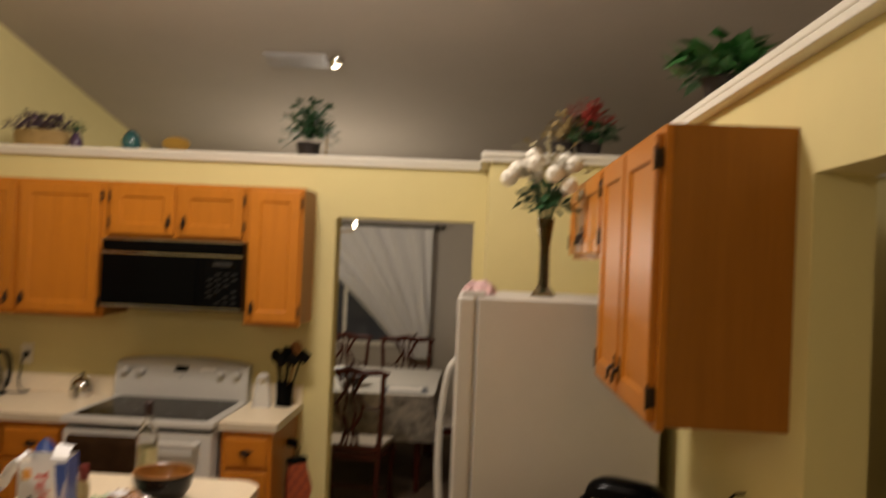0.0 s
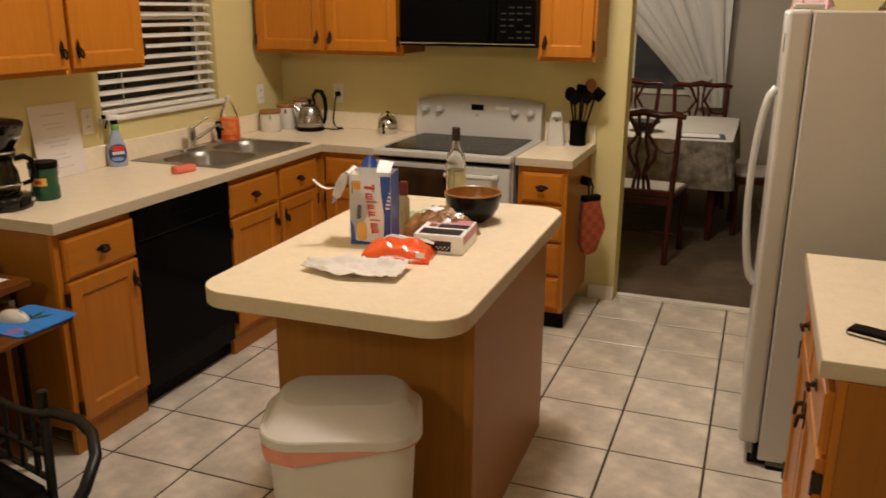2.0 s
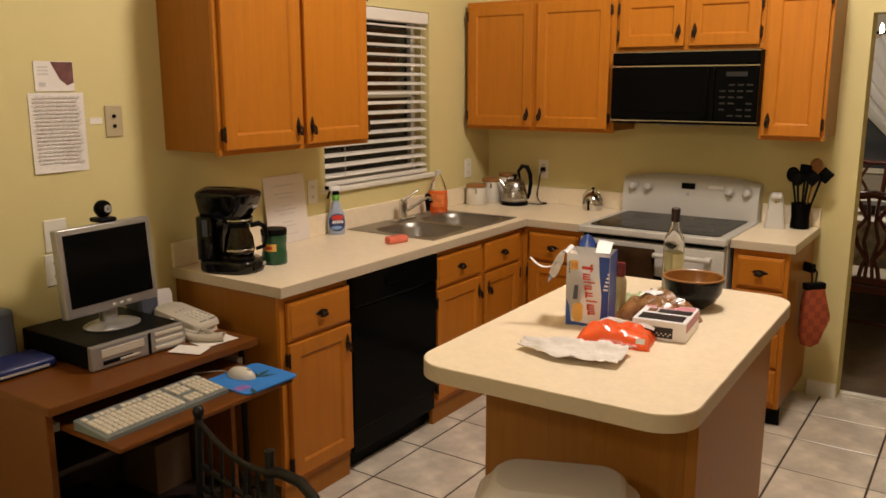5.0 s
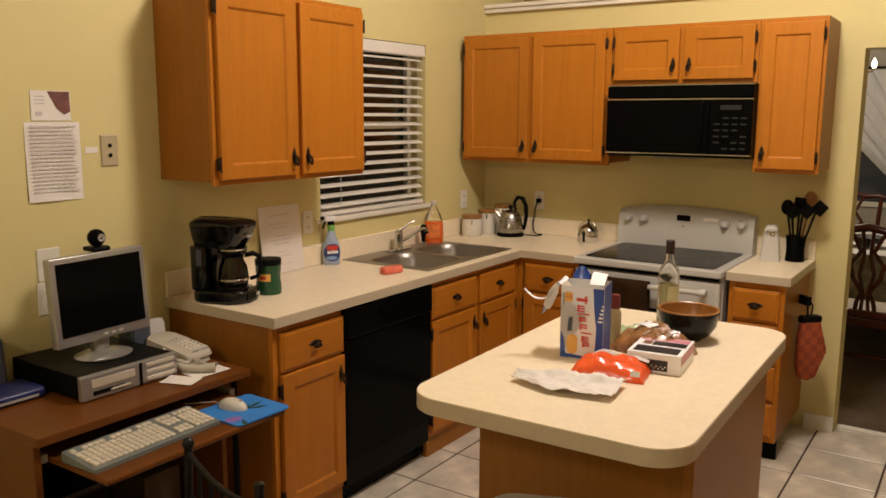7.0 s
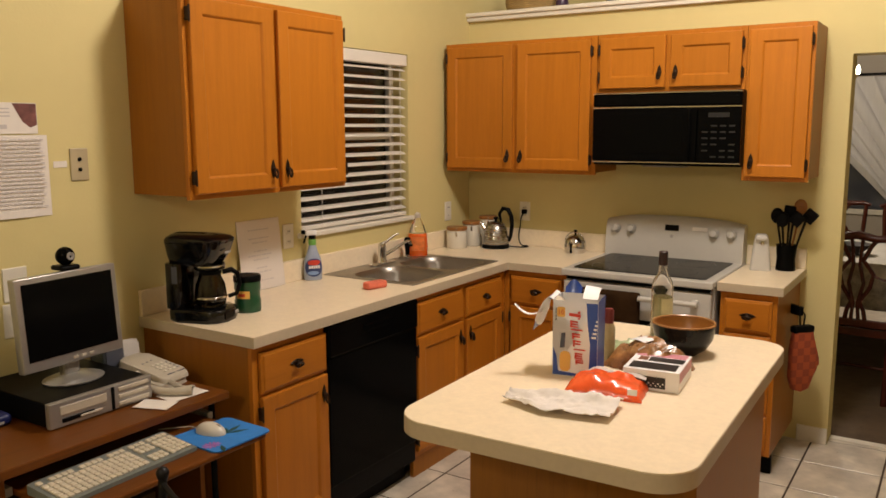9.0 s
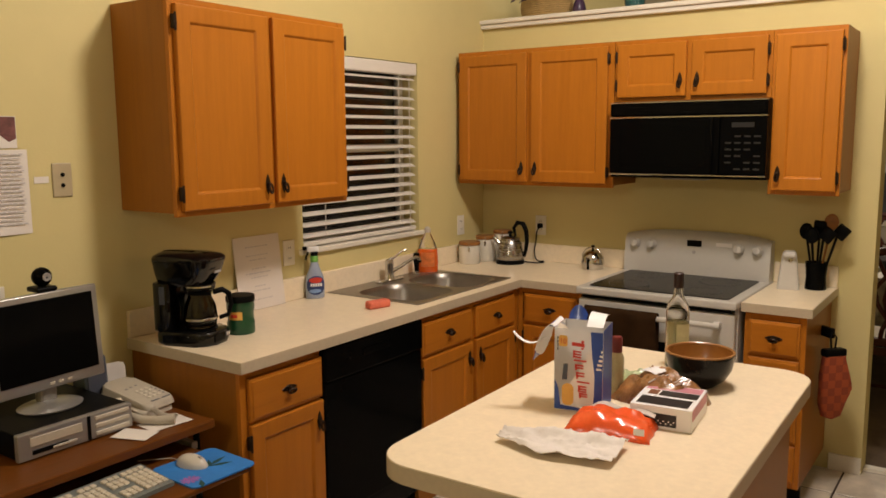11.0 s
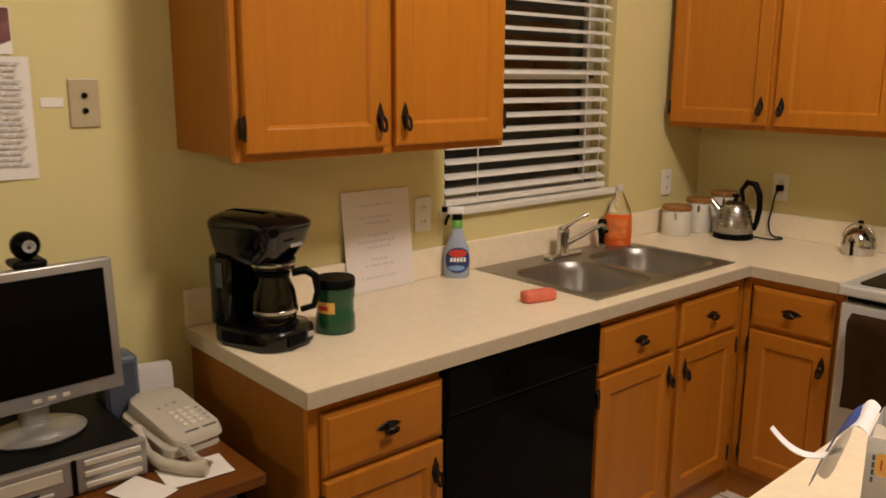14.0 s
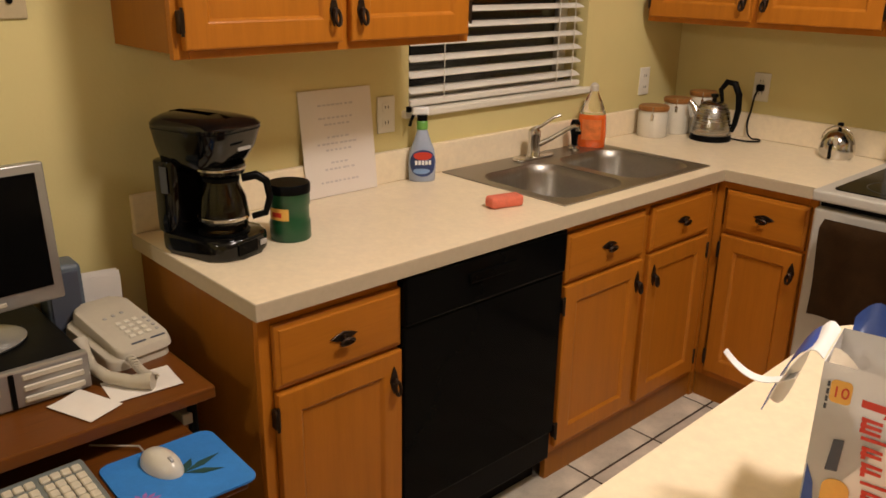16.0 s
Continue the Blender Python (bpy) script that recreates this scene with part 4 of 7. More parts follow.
# bread in clear wrap
M_BREAD = mat("brown_bread", (0.30, 0.135, 0.045), 0.28, 0, 0.6, 22, 0.7, 60, coat=0.9)
br = empty_at("bread_bag", P(1.872, -2.120, CT, -15), "brown bread loaf in glossy clear wrap", "bread")
part("loaf", pillow(0.215, 0.17, 0.092, 4.2, 0.012), M_BREAD, br, "", 60)
part("label_sticker", sheet(B(), lambda u, v: (-0.06 + 0.055 * u, -0.02 + 0.06 * v, 0.0835 - 0.02 * (u - 0.5) ** 2 + 0.001), 5, 4, 0.001), M_CARDW, br)
# Pale tubes stand in for the white glints along the wrap's creases.
for k in range(9):
    x, y = random.uniform(-0.07, 0.08), random.uniform(-0.065, -0.02)
    part("wrap_glint", tube(B(), [(x, y, 0.066), (x + 0.012, y + 0.012, 0.076), (x + 0.018, y + 0.030, 0.080)], 0.0022, 5), M_CLEARF, br)
gb = empty_at("snack_bag", P(1.775, -2.030, CT, 30), "small pale green plastic snack bag", "bag")
part("bag_body", pillow(0.13, 0.10, 0.055, 7.7), mat("green_white_film", (0.42, 0.50, 0.28), 0.3, 0, 0.4, 10, 0.2, 60, coat=0.3), gb, "", 60)

# tall narrow bottle with a dark red cap
tb = empty_at("condiment_bottle", P(1.745, -2.130), "slim condiment bottle with dark red cap", "bottle")
part("bottle_body", lathe(B(), [(0.0001, 0), (0.019, 0.001), (0.020, 0.01), (0.020, 0.11), (0.014, 0.125)], 18), mat("pale_olive_plastic", (0.42, 0.36, 0.20), 0.35, 0, 0.2, 20), tb, "", 40)
part("cap", lathe(B(), [(0.0145, 0.1255), (0.0145, 0.165), (0.012, 0.17), (0.0001, 0.17)], 18), mat("maroon_plastic", (0.16, 0.02, 0.02), 0.4), tb, "", 40)

# bowl
bw = empty_at("mixing_bowl", P(1.912, -1.908) @ Matrix.Diagonal((0.93, 0.93, 0.95, 1)), "dark glazed bowl with a tan inside", "bowl")
prof = [(0.0001, 0.0), (0.048, 0.0), (0.052, 0.006), (0.078, 0.022), (0.098, 0.055), (0.106, 0.095), (0.107, 0.106)]
part("outside", lathe(B(), prof, 40), mat("black_glaze", (0.006, 0.006, 0.007), 0.22, 0, 0.2, 10, coat=0.05, spec=0.2), bw, "", 40)
part("rim", lathe(B(), [(0.1071, 0.1061), (0.1065, 0.110), (0.103, 0.1115), (0.0995, 0.109), (0.0985, 0.104)], 40), mat("tan_glaze", (0.34, 0.155, 0.045), 0.3, 0, 0.15, 10, coat=0.2), bw, "", 40)
part("inside", lathe(B(), [(0.0985, 0.1035), (0.094, 0.07), (0.078, 0.036), (0.05, 0.016), (0.0001, 0.012)], 40), mat("amber_glaze", (0.31, 0.13, 0.026), 0.3, 0, 0.15, 10, coat=0.2), bw, "", 40)

# wine bottle
wb = empty_at("wine_bottle", P(1.785, -1.738), "clear glass bottle of white wine with a dark cap", "bottle")
outer = [(0.0001, 0.0), (0.034, 0.0), (0.0365, 0.004), (0.0365, 0.175), (0.033, 0.197), (0.019, 0.222), (0.0145, 0.238), (0.0140, 0.292)]
inner = [(0.0110, 0.292), (0.0115, 0.238), (0.016, 0.222), (0.030, 0.196), (0.0335, 0.174), (0.0335, 0.008), (0.0001, 0.006)]
part("glass", lathe(B(), outer + inner, 28), M_GLASS, wb, "", 40)
part("wine", lathe(B(), [(0.0001, 0.0065), (0.0325, 0.0085), (0.0325, 0.145), (0.0001, 0.145)], 24), mat("pale_wine", (0.74, 0.70, 0.36), 0.1, 0, 0.03, 5, trans=0.6), wb, "", 40)
part("foil_cap", lathe(B(), [(0.0148, 0.252), (0.0155, 0.254), (0.0155, 0.298), (0.0130, 0.3005), (0.0001, 0.301)], 20), mat("dark_foil", (0.030, 0.012, 0.012), 0.4), wb, "", 40)
b = B()
a0, a1 = radians(-75), radians(30)
sheet(b, lambda u, v: (0.0369 * math.cos(a0 + (a1 - a0) * u), 0.0369 * math.sin(a0 + (a1 - a0) * u), 0.055 + 0.085 * v), 10, 2, 0.0004)
part("label", b, mat("cream_label", (0.55, 0.50, 0.28), 0.6, 0, 0.15, 30), wb)

# ---- things on the counters ----
M_GLOSS = mat("gloss_black_plastic", (0.004, 0.004, 0.004), 0.08, 0, 0.1, 8, spec=0.4, rvar=0.02)
cm = empty_at("coffee_maker", pose(0.194, -2.399, CT + 0.0006, 0, 0, 108) @ Matrix.Diagonal((0.92, 0.90, 0.985, 1)), "glossy black drip coffee maker with glass carafe", "coffee maker")
# local: front towards -y
part("base", prism(B(), rounded(-0.095, -0.155, 0.095, 0.105, 0.06), 0, 0.050, 0.012, 3), M_GLOSS, cm, "", 40)
part("warming_plate", lathe(B(), [(0.0001, 0.0505), (0.066, 0.0505), (0.068, 0.054), (0.0001, 0.0545)], 32, Matrix.Translation((0, -0.06, 0))), M_BLACKM, cm)
part("column", prism(B(), rounded(-0.090, 0.025, 0.090, 0.105, 0.03), 0.050, 0.225, 0.004), M_GLOSS, cm, "", 40)
hd = B()
rings = []
for z, y0, g in ((0.216, -0.100, -0.016), (0.228, -0.112, -0.008), (0.262, -0.134, 0.002), (0.304, -0.148, 0.010), (0.314, -0.150, 0.011), (0.324, -0.140, 0.002), (0.332, -0.105, -0.020), (0.336, -0.05, -0.05)):
    rings.append([hd.verts.new((x, y, z)) for x, y in rounded(-0.088 - g, y0, 0.088 + g, 0.106 + g * 0.4, 0.055, 6)])
for r0, r1 in zip(rings, rings[1:]):
    for k in range(len(r0)):
        hd.faces.new((r0[k], r0[(k + 1) % len(r0)], r1[(k + 1) % len(r0)], r1[k]))
hd.faces.new(rings[-1])
hd.faces.new(rings[0][::-1])
part("brew_head", hd, M_GLOSS, cm, "", 40)
part("lid_seam", prism(B(), rounded(-0.0985, -0.1495, 0.0985, 0.110, 0.055), 0.3045, 0.3065), M_BLACKM, cm)
part("filter_collar", lathe(B(), [(0.055, 0.196), (0.062, 0.200), (0.064, 0.221), (0.0001, 0.2215)], 28, Matrix.Translation((0, -0.062, 0))), M_GLOSS, cm, "", 40)
part("collar_ring", lathe(B(), [(0.0645, 0.2085), (0.0655, 0.2095), (0.0655, 0.2145), (0.0645, 0.2155)], 28, Matrix.Translation((0, -0.062, 0))), M_CHROME, cm, "chrome ring")
# Slate strip stands in for the paler reflection on the glossy black side.
part("reflection_strip", box(B(), -0.095, 0.035, 0.15, -0.0925, 0.060, 0.215, 0.001, 1), M_DARKP, cm, "slate strip painted as a side reflection")
car = part("carafe", lathe(B(), [(0.0001, 0.056), (0.054, 0.056), (0.062, 0.066), (0.066, 0.100), (0.060, 0.140), (0.046, 0.170), (0.045, 0.186), (0.043, 0.186), (0.0435, 0.170), (0.0575, 0.140),
                                 (0.0635, 0.100), (0.0595, 0.067), (0.0001, 0.0585)], 32, Matrix.Translation((0, -0.062, 0))), glassy("smoky_glass", (0.09, 0.08, 0.07)), cm, "", 40)
part("carafe_band", lathe(B(), [(0.0665, 0.086), (0.0672, 0.087), (0.0672, 0.094), (0.0665, 0.095)], 32, Matrix.Translation((0, -0.062, 0))), M_CHROME, car, "chrome band")
part("carafe_lid", lathe(B(), [(0.047, 0.180), (0.048, 0.190), (0.03, 0.1955), (0.0001, 0.1955)], 28, Matrix.Translation((0, -0.062, 0))), M_BLACKM, car)
hp = [(0.035, -0.100, 0.182), (0.060, -0.128, 0.188), (0.078, -0.146, 0.172), (0.082, -0.152, 0.13), (0.074, -0.142, 0.092), (0.052, -0.114, 0.083)]
part("carafe_handle", tube(B(), hp, [0.010, 0.011, 0.011, 0.010, 0.009, 0.008], 8), M_BLACKM, car, "", 60)
part("switch", box(B(), 0.03, -0.159, 0.020, 0.055, -0.154, 0.034, 0.002, 1), M_GREYP, cm)
part("control_panel", box(B(), -0.05, -0.158, 0.012, 0.02, -0.1545, 0.040, 0.001, 1), M_BLACKGLASS, cm)
part("brand_plate", box(B(), -0.022, -0.1515, 0.262, 0.022, -0.1485, 0.270), M_GREYP, cm)

M_GREEN = mat("green_plastic", (0.006, 0.066, 0.024), 0.32, 0, 0.1, 10, coat=0.2)
cc = empty_at("coffee_canister", P(0.261, -2.207), "green plastic ground-coffee canister with black lid", "canister")
part("tub", lathe(B(), [(0.0001, 0), (0.050, 0.0), (0.052, 0.004), (0.052, 0.045), (0.049, 0.052), (0.049, 0.085), (0.052, 0.092), (0.052, 0.122), (0.0001, 0.122)], 28), M_GREEN, cc, "", 40)
part("lid", lathe(B(), [(0.054, 0.1222), (0.0545, 0.142), (0.052, 0.146), (0.0001, 0.146)], 28), M_BLACKM, cc, "", 40)
part("label", sheet(B(), lambda u, v: (0.0527 * math.cos(radians(-95 + 60 * u)), 0.0527 * math.sin(radians(-95 + 60 * u)), 0.058 + 0.03 * v), 8, 2, 0.0005), M_YEL, cc)
part("label_mark", sheet(B(), lambda u, v: (0.0534 * math.cos(radians(-85 + 30 * u)), 0.0534 * math.sin(radians(-85 + 30 * u)), 0.066 + 0.012 * v), 5, 2, 0.0005), M_RED, cc)

# framed notice leaning on the backsplash
sg = empty_at("notice_sign", pose(WX + 0.030, -1.984, CT + 0.001, -6.0, 0, 90), "white printed notice standing against the backsplash", "sign")
# local x along the wall, face towards -y
part("sheet_holder", box(B(), 0, -0.004, 0, 0.255, 0.0, 0.312, 0.001, 1, m=pose(0, 0, 0, 0, 0, 0)), M_PAPER, sg)
part("clear_cover", box(B(), -0.003, -0.0065, 0.0, 0.258, -0.0045, 0.316), mat("clear_acrylic_sheen", (0.78, 0.72, 0.66), 0.2, 0, 0.02, 4, coat=0.3), sg)
b = B()
rr = random.Random(5)
for k in range(13):
    if k in (1, 4, 8, 11):
        continue
    wd = rr.uniform(0.035, 0.085)
    for q in range(int(wd * 2 / 0.016)):
        x = 0.1275 - wd + q * 0.016
        box(b, x, -0.0072, 0.268 - 0.019 * k, x + rr.uniform(0.008, 0.0135), -0.0068, 0.2735 - 0.019 * k)
tagged(part("print_line", b, M_INK, sg), kind="stuff")

# spray bottle
M_BLUEP = mat("blue_cleaner", (0.08, 0.16, 0.42), 0.25, 0, 0.1, 10, trans=0.2)
sb = empty_at("spray_bottle", P(0.030, -1.560, CT, 55), "clear spray cleaner bottle with black trigger", "bottle")
b = B()
rings = []
for z, a, c in ((0.0, 0.040, 0.024), (0.004, 0.043, 0.027), (0.06, 0.045, 0.028), (0.10, 0.040, 0.026), (0.135, 0.026, 0.020), (0.165, 0.017, 0.016), (0.185, 0.014, 0.014)):
    rings.append([b.verts.new((a * math.cos(2 * math.pi * k / 24), c * math.sin(2 * math.pi * k / 24), z)) for k in range(24)])
for r0, r1 in zip(rings, rings[1:]):
    for k in range(24):
        b.faces.new((r0[k], r0[(k + 1) % 24], r1[(k + 1) % 24], r1[k]))
b.faces.new(rings[-1])
b.faces.new(rings[0][::-1])
part("bottle_body", b, mat("hazy_plastic", (0.36, 0.42, 0.55), 0.25, 0, 0.05, 12, coat=0.2), sb, "", 50)
def badge(cx, cz, rx, rz_, out):
    """An oval patch on the bottle's front; cx is an angle in degrees."""
    def fn(u, v):
        a, r = 2 * math.pi * u, 0.02 + 0.98 * v
        t_ = radians(cx + rx * r * math.cos(a))
        return (out * 0.0445 * math.cos(t_), out * 0.0278 * math.sin(t_), cz + rz_ * r * math.sin(a))
    return sheet(B(), fn, 24, 3, 0.0005)
part("label", badge(-90, 0.062, 62, 0.044, 1.03), mat("navy_label", (0.022, 0.045, 0.16), 0.3, 0, 0.4, 60), sb, "dark blue oval label", 50)
part("label_red", badge(-90, 0.086, 40, 0.013, 1.06), M_RED, sb)
b = B()
for k in range(5):
    box(b, -0.026 + 0.011 * k, -0.0315, 0.058, -0.018 + 0.011 * k, -0.0300, 0.072)
tagged(part("label_mark", b, M_CARDW, sb), kind="stuff")
part("label_wave", badge(-96, 0.036, 36, 0.009, 1.06), mat("pale_blue_print", (0.22, 0.36, 0.62), 0.3), sb)
part("neck_tag", lathe(B(), [(0.0165, 0.168), (0.0185, 0.172), (0.0185, 0.192), (0.0165, 0.196)], 20), mat("lime_plastic", (0.16, 0.42, 0.08), 0.4), sb)
part("collar", lathe(B(), [(0.0165, 0.1965), (0.0165, 0.214), (0.0001, 0.215)], 18), M_BLACKM, sb)
part("trigger_head", box(B(), -0.034, -0.010, 0.214, 0.022, 0.010, 0.240, 0.006), M_CARDW, sb, "white spray head")
part("nozzle", box(B(), -0.052, -0.008, 0.222, -0.0345, 0.008, 0.240, 0.003), M_BLACKM, sb)
part("trigger", tube(B(), [(-0.026, 0, 0.218), (-0.036, 0, 0.195), (-0.040, 0, 0.178)], 0.005, 8), M_BLACKM, sb)

# dish soap
ds = empty_at("dish_soap_bottle", P(0.053, -0.703, CT, 36) @ Matrix.Diagonal((1.15, 1.05, 1.12, 1)), "clear bottle of orange dish soap", "bottle")
def oval(bm, rows_, n=24):
    rs = [[bm.verts.new((a * math.cos(2 * math.pi * k / n), c * math.sin(2 * math.pi * k / n), z)) for k in range(n)] for z, a, c in rows_]
    for r0, r1 in zip(rs, rs[1:]):
        for k in range(n):
            bm.faces.new((r0[k], r0[(k + 1) % n], r1[(k + 1) % n], r1[k]))
    bm.faces.new(rs[-1])
    bm.faces.new(rs[0][::-1])
    return bm
part("bottle_body", oval(B(), [(0, 0.044, 0.028), (0.004, 0.047, 0.030), (0.05, 0.049, 0.031), (0.115, 0.045, 0.029), (0.1155, 0.044, 0.0285)]),
     mat("orange_soap", (0.72, 0.115, 0.012), 0.18, 0, 0.05, 10, coat=0.5), ds, "orange soap in clear plastic", 50)
part("clear_top", oval(B(), [(0.116, 0.044, 0.0285), (0.150, 0.034, 0.024), (0.180, 0.019, 0.017), (0.195, 0.014, 0.014)]), M_GLASS, ds, "", 50)
part("cap", lathe(B(), [(0.0145, 0.1955), (0.0145, 0.214), (0.007, 0.222), (0.0001, 0.224)], 18), mat("clear_cap", (0.55, 0.50, 0.42), 0.3), ds, "", 40)
part("label", sheet(B(), lambda u, v: (0.0498 * math.cos(radians(-130 + 80 * u)), 0.0318 * math.sin(radians(-130 + 80 * u)), 0.03 + 0.07 * v), 8, 2, 0.0005), mat("orange_label", (0.75, 0.20, 0.05), 0.4, 0, 0.3, 40), ds)

# sponge
sg2 = part("sponge", box(B(), -0.055, -0.024, 0, 0.055, 0.024, 0.034, 0.010, 3), mat("coral_sponge", (0.72, 0.17, 0.10), 0.85, 0, 0.15, 40, 0.6, 260), None, "", 40)
sg2.matrix_world = P(0.414, -1.574, CT, 76)
tagged(sg2, "coral red cellulose sponge on the counter", "sponge")

# canisters
M_CERAM = mat("white_ceramic", (0.66, 0.62, 0.53), 0.25, 0, 0.04, 6, coat=0.3)
M_LIDW = oak("wooden_lid", (0.30, 0.13, 0.038), 0, 0.8)
for x, y, r, h in ((0.070, -0.310, 0.062, 0.108), (0.092, -0.170, 0.058, 0.130), (0.165, -0.095, 0.055, 0.160)):
    c = empty_at("canister", P(x, y), "white ceramic canister with a wooden lid", "canister", "canisters on the counter")
    part("jar", lathe(B(), [(0.0001, 0), (r - 0.004, 0), (r, 0.006), (r, h - 0.016), (r - 0.004, h - 0.008), (r - 0.006, h), (0.0001, h)], 32), M_CERAM, c, "", 40)
    part("lid", lathe(B(), [(r - 0.001, h + 0.0005), (r + 0.001, h + 0.004), (r + 0.001, h + 0.016), (r - 0.003, h + 0.020), (0.0001, h + 0.020)], 32), M_LIDW, c, "round wooden lid", 40)
    part("clasp_wire", tube(B(), [(r * 0.5, -r * 0.88, h - 0.012), (r * 0.53, -r * 0.93, h + 0.004), (r * 0.5, -r * 0.86, h + 0.021)], 0.0018, 6), M_CHROME, c)
    part("clasp_plate", box(B(), r * 0.5 - 0.006, -r * 0.92 - 0.002, h - 0.035, r * 0.5 + 0.006, -r * 0.86, h - 0.010, 0.001, 1), M_CHROME, c)

# electric kettle
ek = empty_at("electric_kettle", P(0.268, -0.182, CT, 0), "brushed steel electric kettle on a black base", "kettle")
part("power_base", lathe(B(), [(0.0001, 0), (0.082, 0), (0.084, 0.006), (0.080, 0.022), (0.0001, 0.024)], 32), M_BLACKM, ek, "", 40)
part("body", lathe(B(), [(0.078, 0.0245), (0.081, 0.030), (0.078, 0.06), (0.066, 0.115), (0.052, 0.145), (0.036, 0.156), (0.0001, 0.158)], 36), mat("satin_steel", (0.40, 0.38, 0.35), 0.27, 1.0, 0.06, 12, stretch=(1, 1, 12)), ek, "", 40)
part("lid_knob", lathe(B(), [(0.010, 0.157), (0.008, 0.170), (0.016, 0.176), (0.014, 0.186), (0.0001, 0.188)], 18), M_BLACKM, ek, "", 40)
part("spout", tube(B(), [(-0.055, -0.02, 0.105), (-0.078, -0.028, 0.135), (-0.092, -0.033, 0.152)], [0.018, 0.013, 0.009], 12), M_CHROME, ek, "", 60)
part("handle", tube(B(), [(0.030, 0.010, 0.158), (0.020, 0.006, 0.205), (0.040, 0.014, 0.238), (0.070, 0.024, 0.232), (0.088, 0.031, 0.19), (0.092, 0.033, 0.13), (0.084, 0.031, 0.07), (0.074, 0.028, 0.04)],
                    [0.007, 0.010, 0.013, 0.014, 0.013, 0.012, 0.011, 0.010], 10), M_BLACKM, ek, "", 60)
cord = [(0.078, 0.03, 0.010), (0.13, 0.05, 0.006), (0.165, 0.085, 0.006), (0.15, 0.125, 0.006), (0.11, 0.13, 0.007), (0.085, 0.14, 0.04), (0.085, 0.155, 0.12), (0.098, 0.150, 0.185), (0.104, 0.168, 0.207)]
cu = bpy.data.curves.new("power_cord", "CURVE")
cu.dimensions, cu.bevel_depth, cu.bevel_resolution = "3D", 0.0036, 2
spn = cu.splines.new("BEZIER")
spn.bezier_points.add(len(cord) - 1)
for pnt, co in zip(spn.bezier_points, cord):
    pnt.co, pnt.handle_left_type, pnt.handle_right_type = co, "AUTO", "AUTO"
cu.materials.append(M_BLACKM)
pc_ = new("power_cord", cu)
pc_.parent = ek
part("plug", box(B(), 0.090, 0.156, 0.195, 0.120, 0.178, 0.222, 0.005), M_BLACKM, ek)

# whistling kettle
tk = empty_at("tea_kettle", P(0.759, -0.120), "small polished steel tea kettle", "kettle")
part("body", lathe(B(), [(0.0001, 0), (0.052, 0), (0.060, 0.010), (0.064, 0.035), (0.058, 0.068), (0.040, 0.094), (0.018, 0.106), (0.0001, 0.108)], 32), M_CHROME, tk, "", 40)
part("knob", lathe(B(), [(0.007, 0.107), (0.006, 0.116), (0.011, 0.122), (0.010, 0.132), (0.0001, 0.134)], 16), M_BLACKM, tk, "", 40)
hpts = [(0.062 * math.cos(a), -0.010 * math.sin(a) - 0.004, 0.055 + 0.066 * math.sin(a)) for a in [radians(5 + 17 * k) for k in range(11)]]
part("wire_handle", tube(B(), hpts, 0.003, 8), M_CHROME, tk, "", 60)
part("spout", tube(B(), [(0.012, -0.050, 0.060), (0.018, -0.070, 0.085), (0.020, -0.078, 0.092)], [0.013, 0.009, 0.007], 10), M_CHROME, tk, "", 60)
part("strap", box(B(), -0.006, -0.066, 0.004, 0.006, -0.060, 0.060, 0.002, 1), M_BLACKM, tk)

# can opener
co = empty_at("can_opener", P(1.786, -0.145, CT, 12), "white upright electric can opener", "can opener")
b = B()
rows_ = []
for z, wd, d0 in ((0.0, 0.050, 0.055), (0.008, 0.050, 0.055), (0.08, 0.042, 0.048), (0.15, 0.034, 0.042), (0.170, 0.030, 0.040), (0.180, 0.022, 0.030)):
    rows_.append([b.verts.new((x, y, z)) for x, y in rounded(-wd, -d0, wd, d0, 0.014, 4)])
for r0, r1 in zip(rows_, rows_[1:]):
    for k in range(len(r0)):
        b.faces.new((r0[k], r0[(k + 1) % len(r0)], r1[(k + 1) % len(r0)], r1[k]))
b.faces.new(rows_[0][::-1])
b.faces.new(rows_[-1])
part("housing", b, M_WHITE, co, "", 40)
part("lever", box(B(), -0.028, -0.062, 0.155, 0.028, -0.041, 0.176, 0.006), M_WHITE, co)
part("cutter", lathe(B(), [(0.010, 0), (0.010, 0.006), (0.0001, 0.007)], 14, Matrix.Translation((0.004, -0.0425, 0.140)) @ pose(0, 0, 0, 90, 0, 0)), M_CHROME, co)

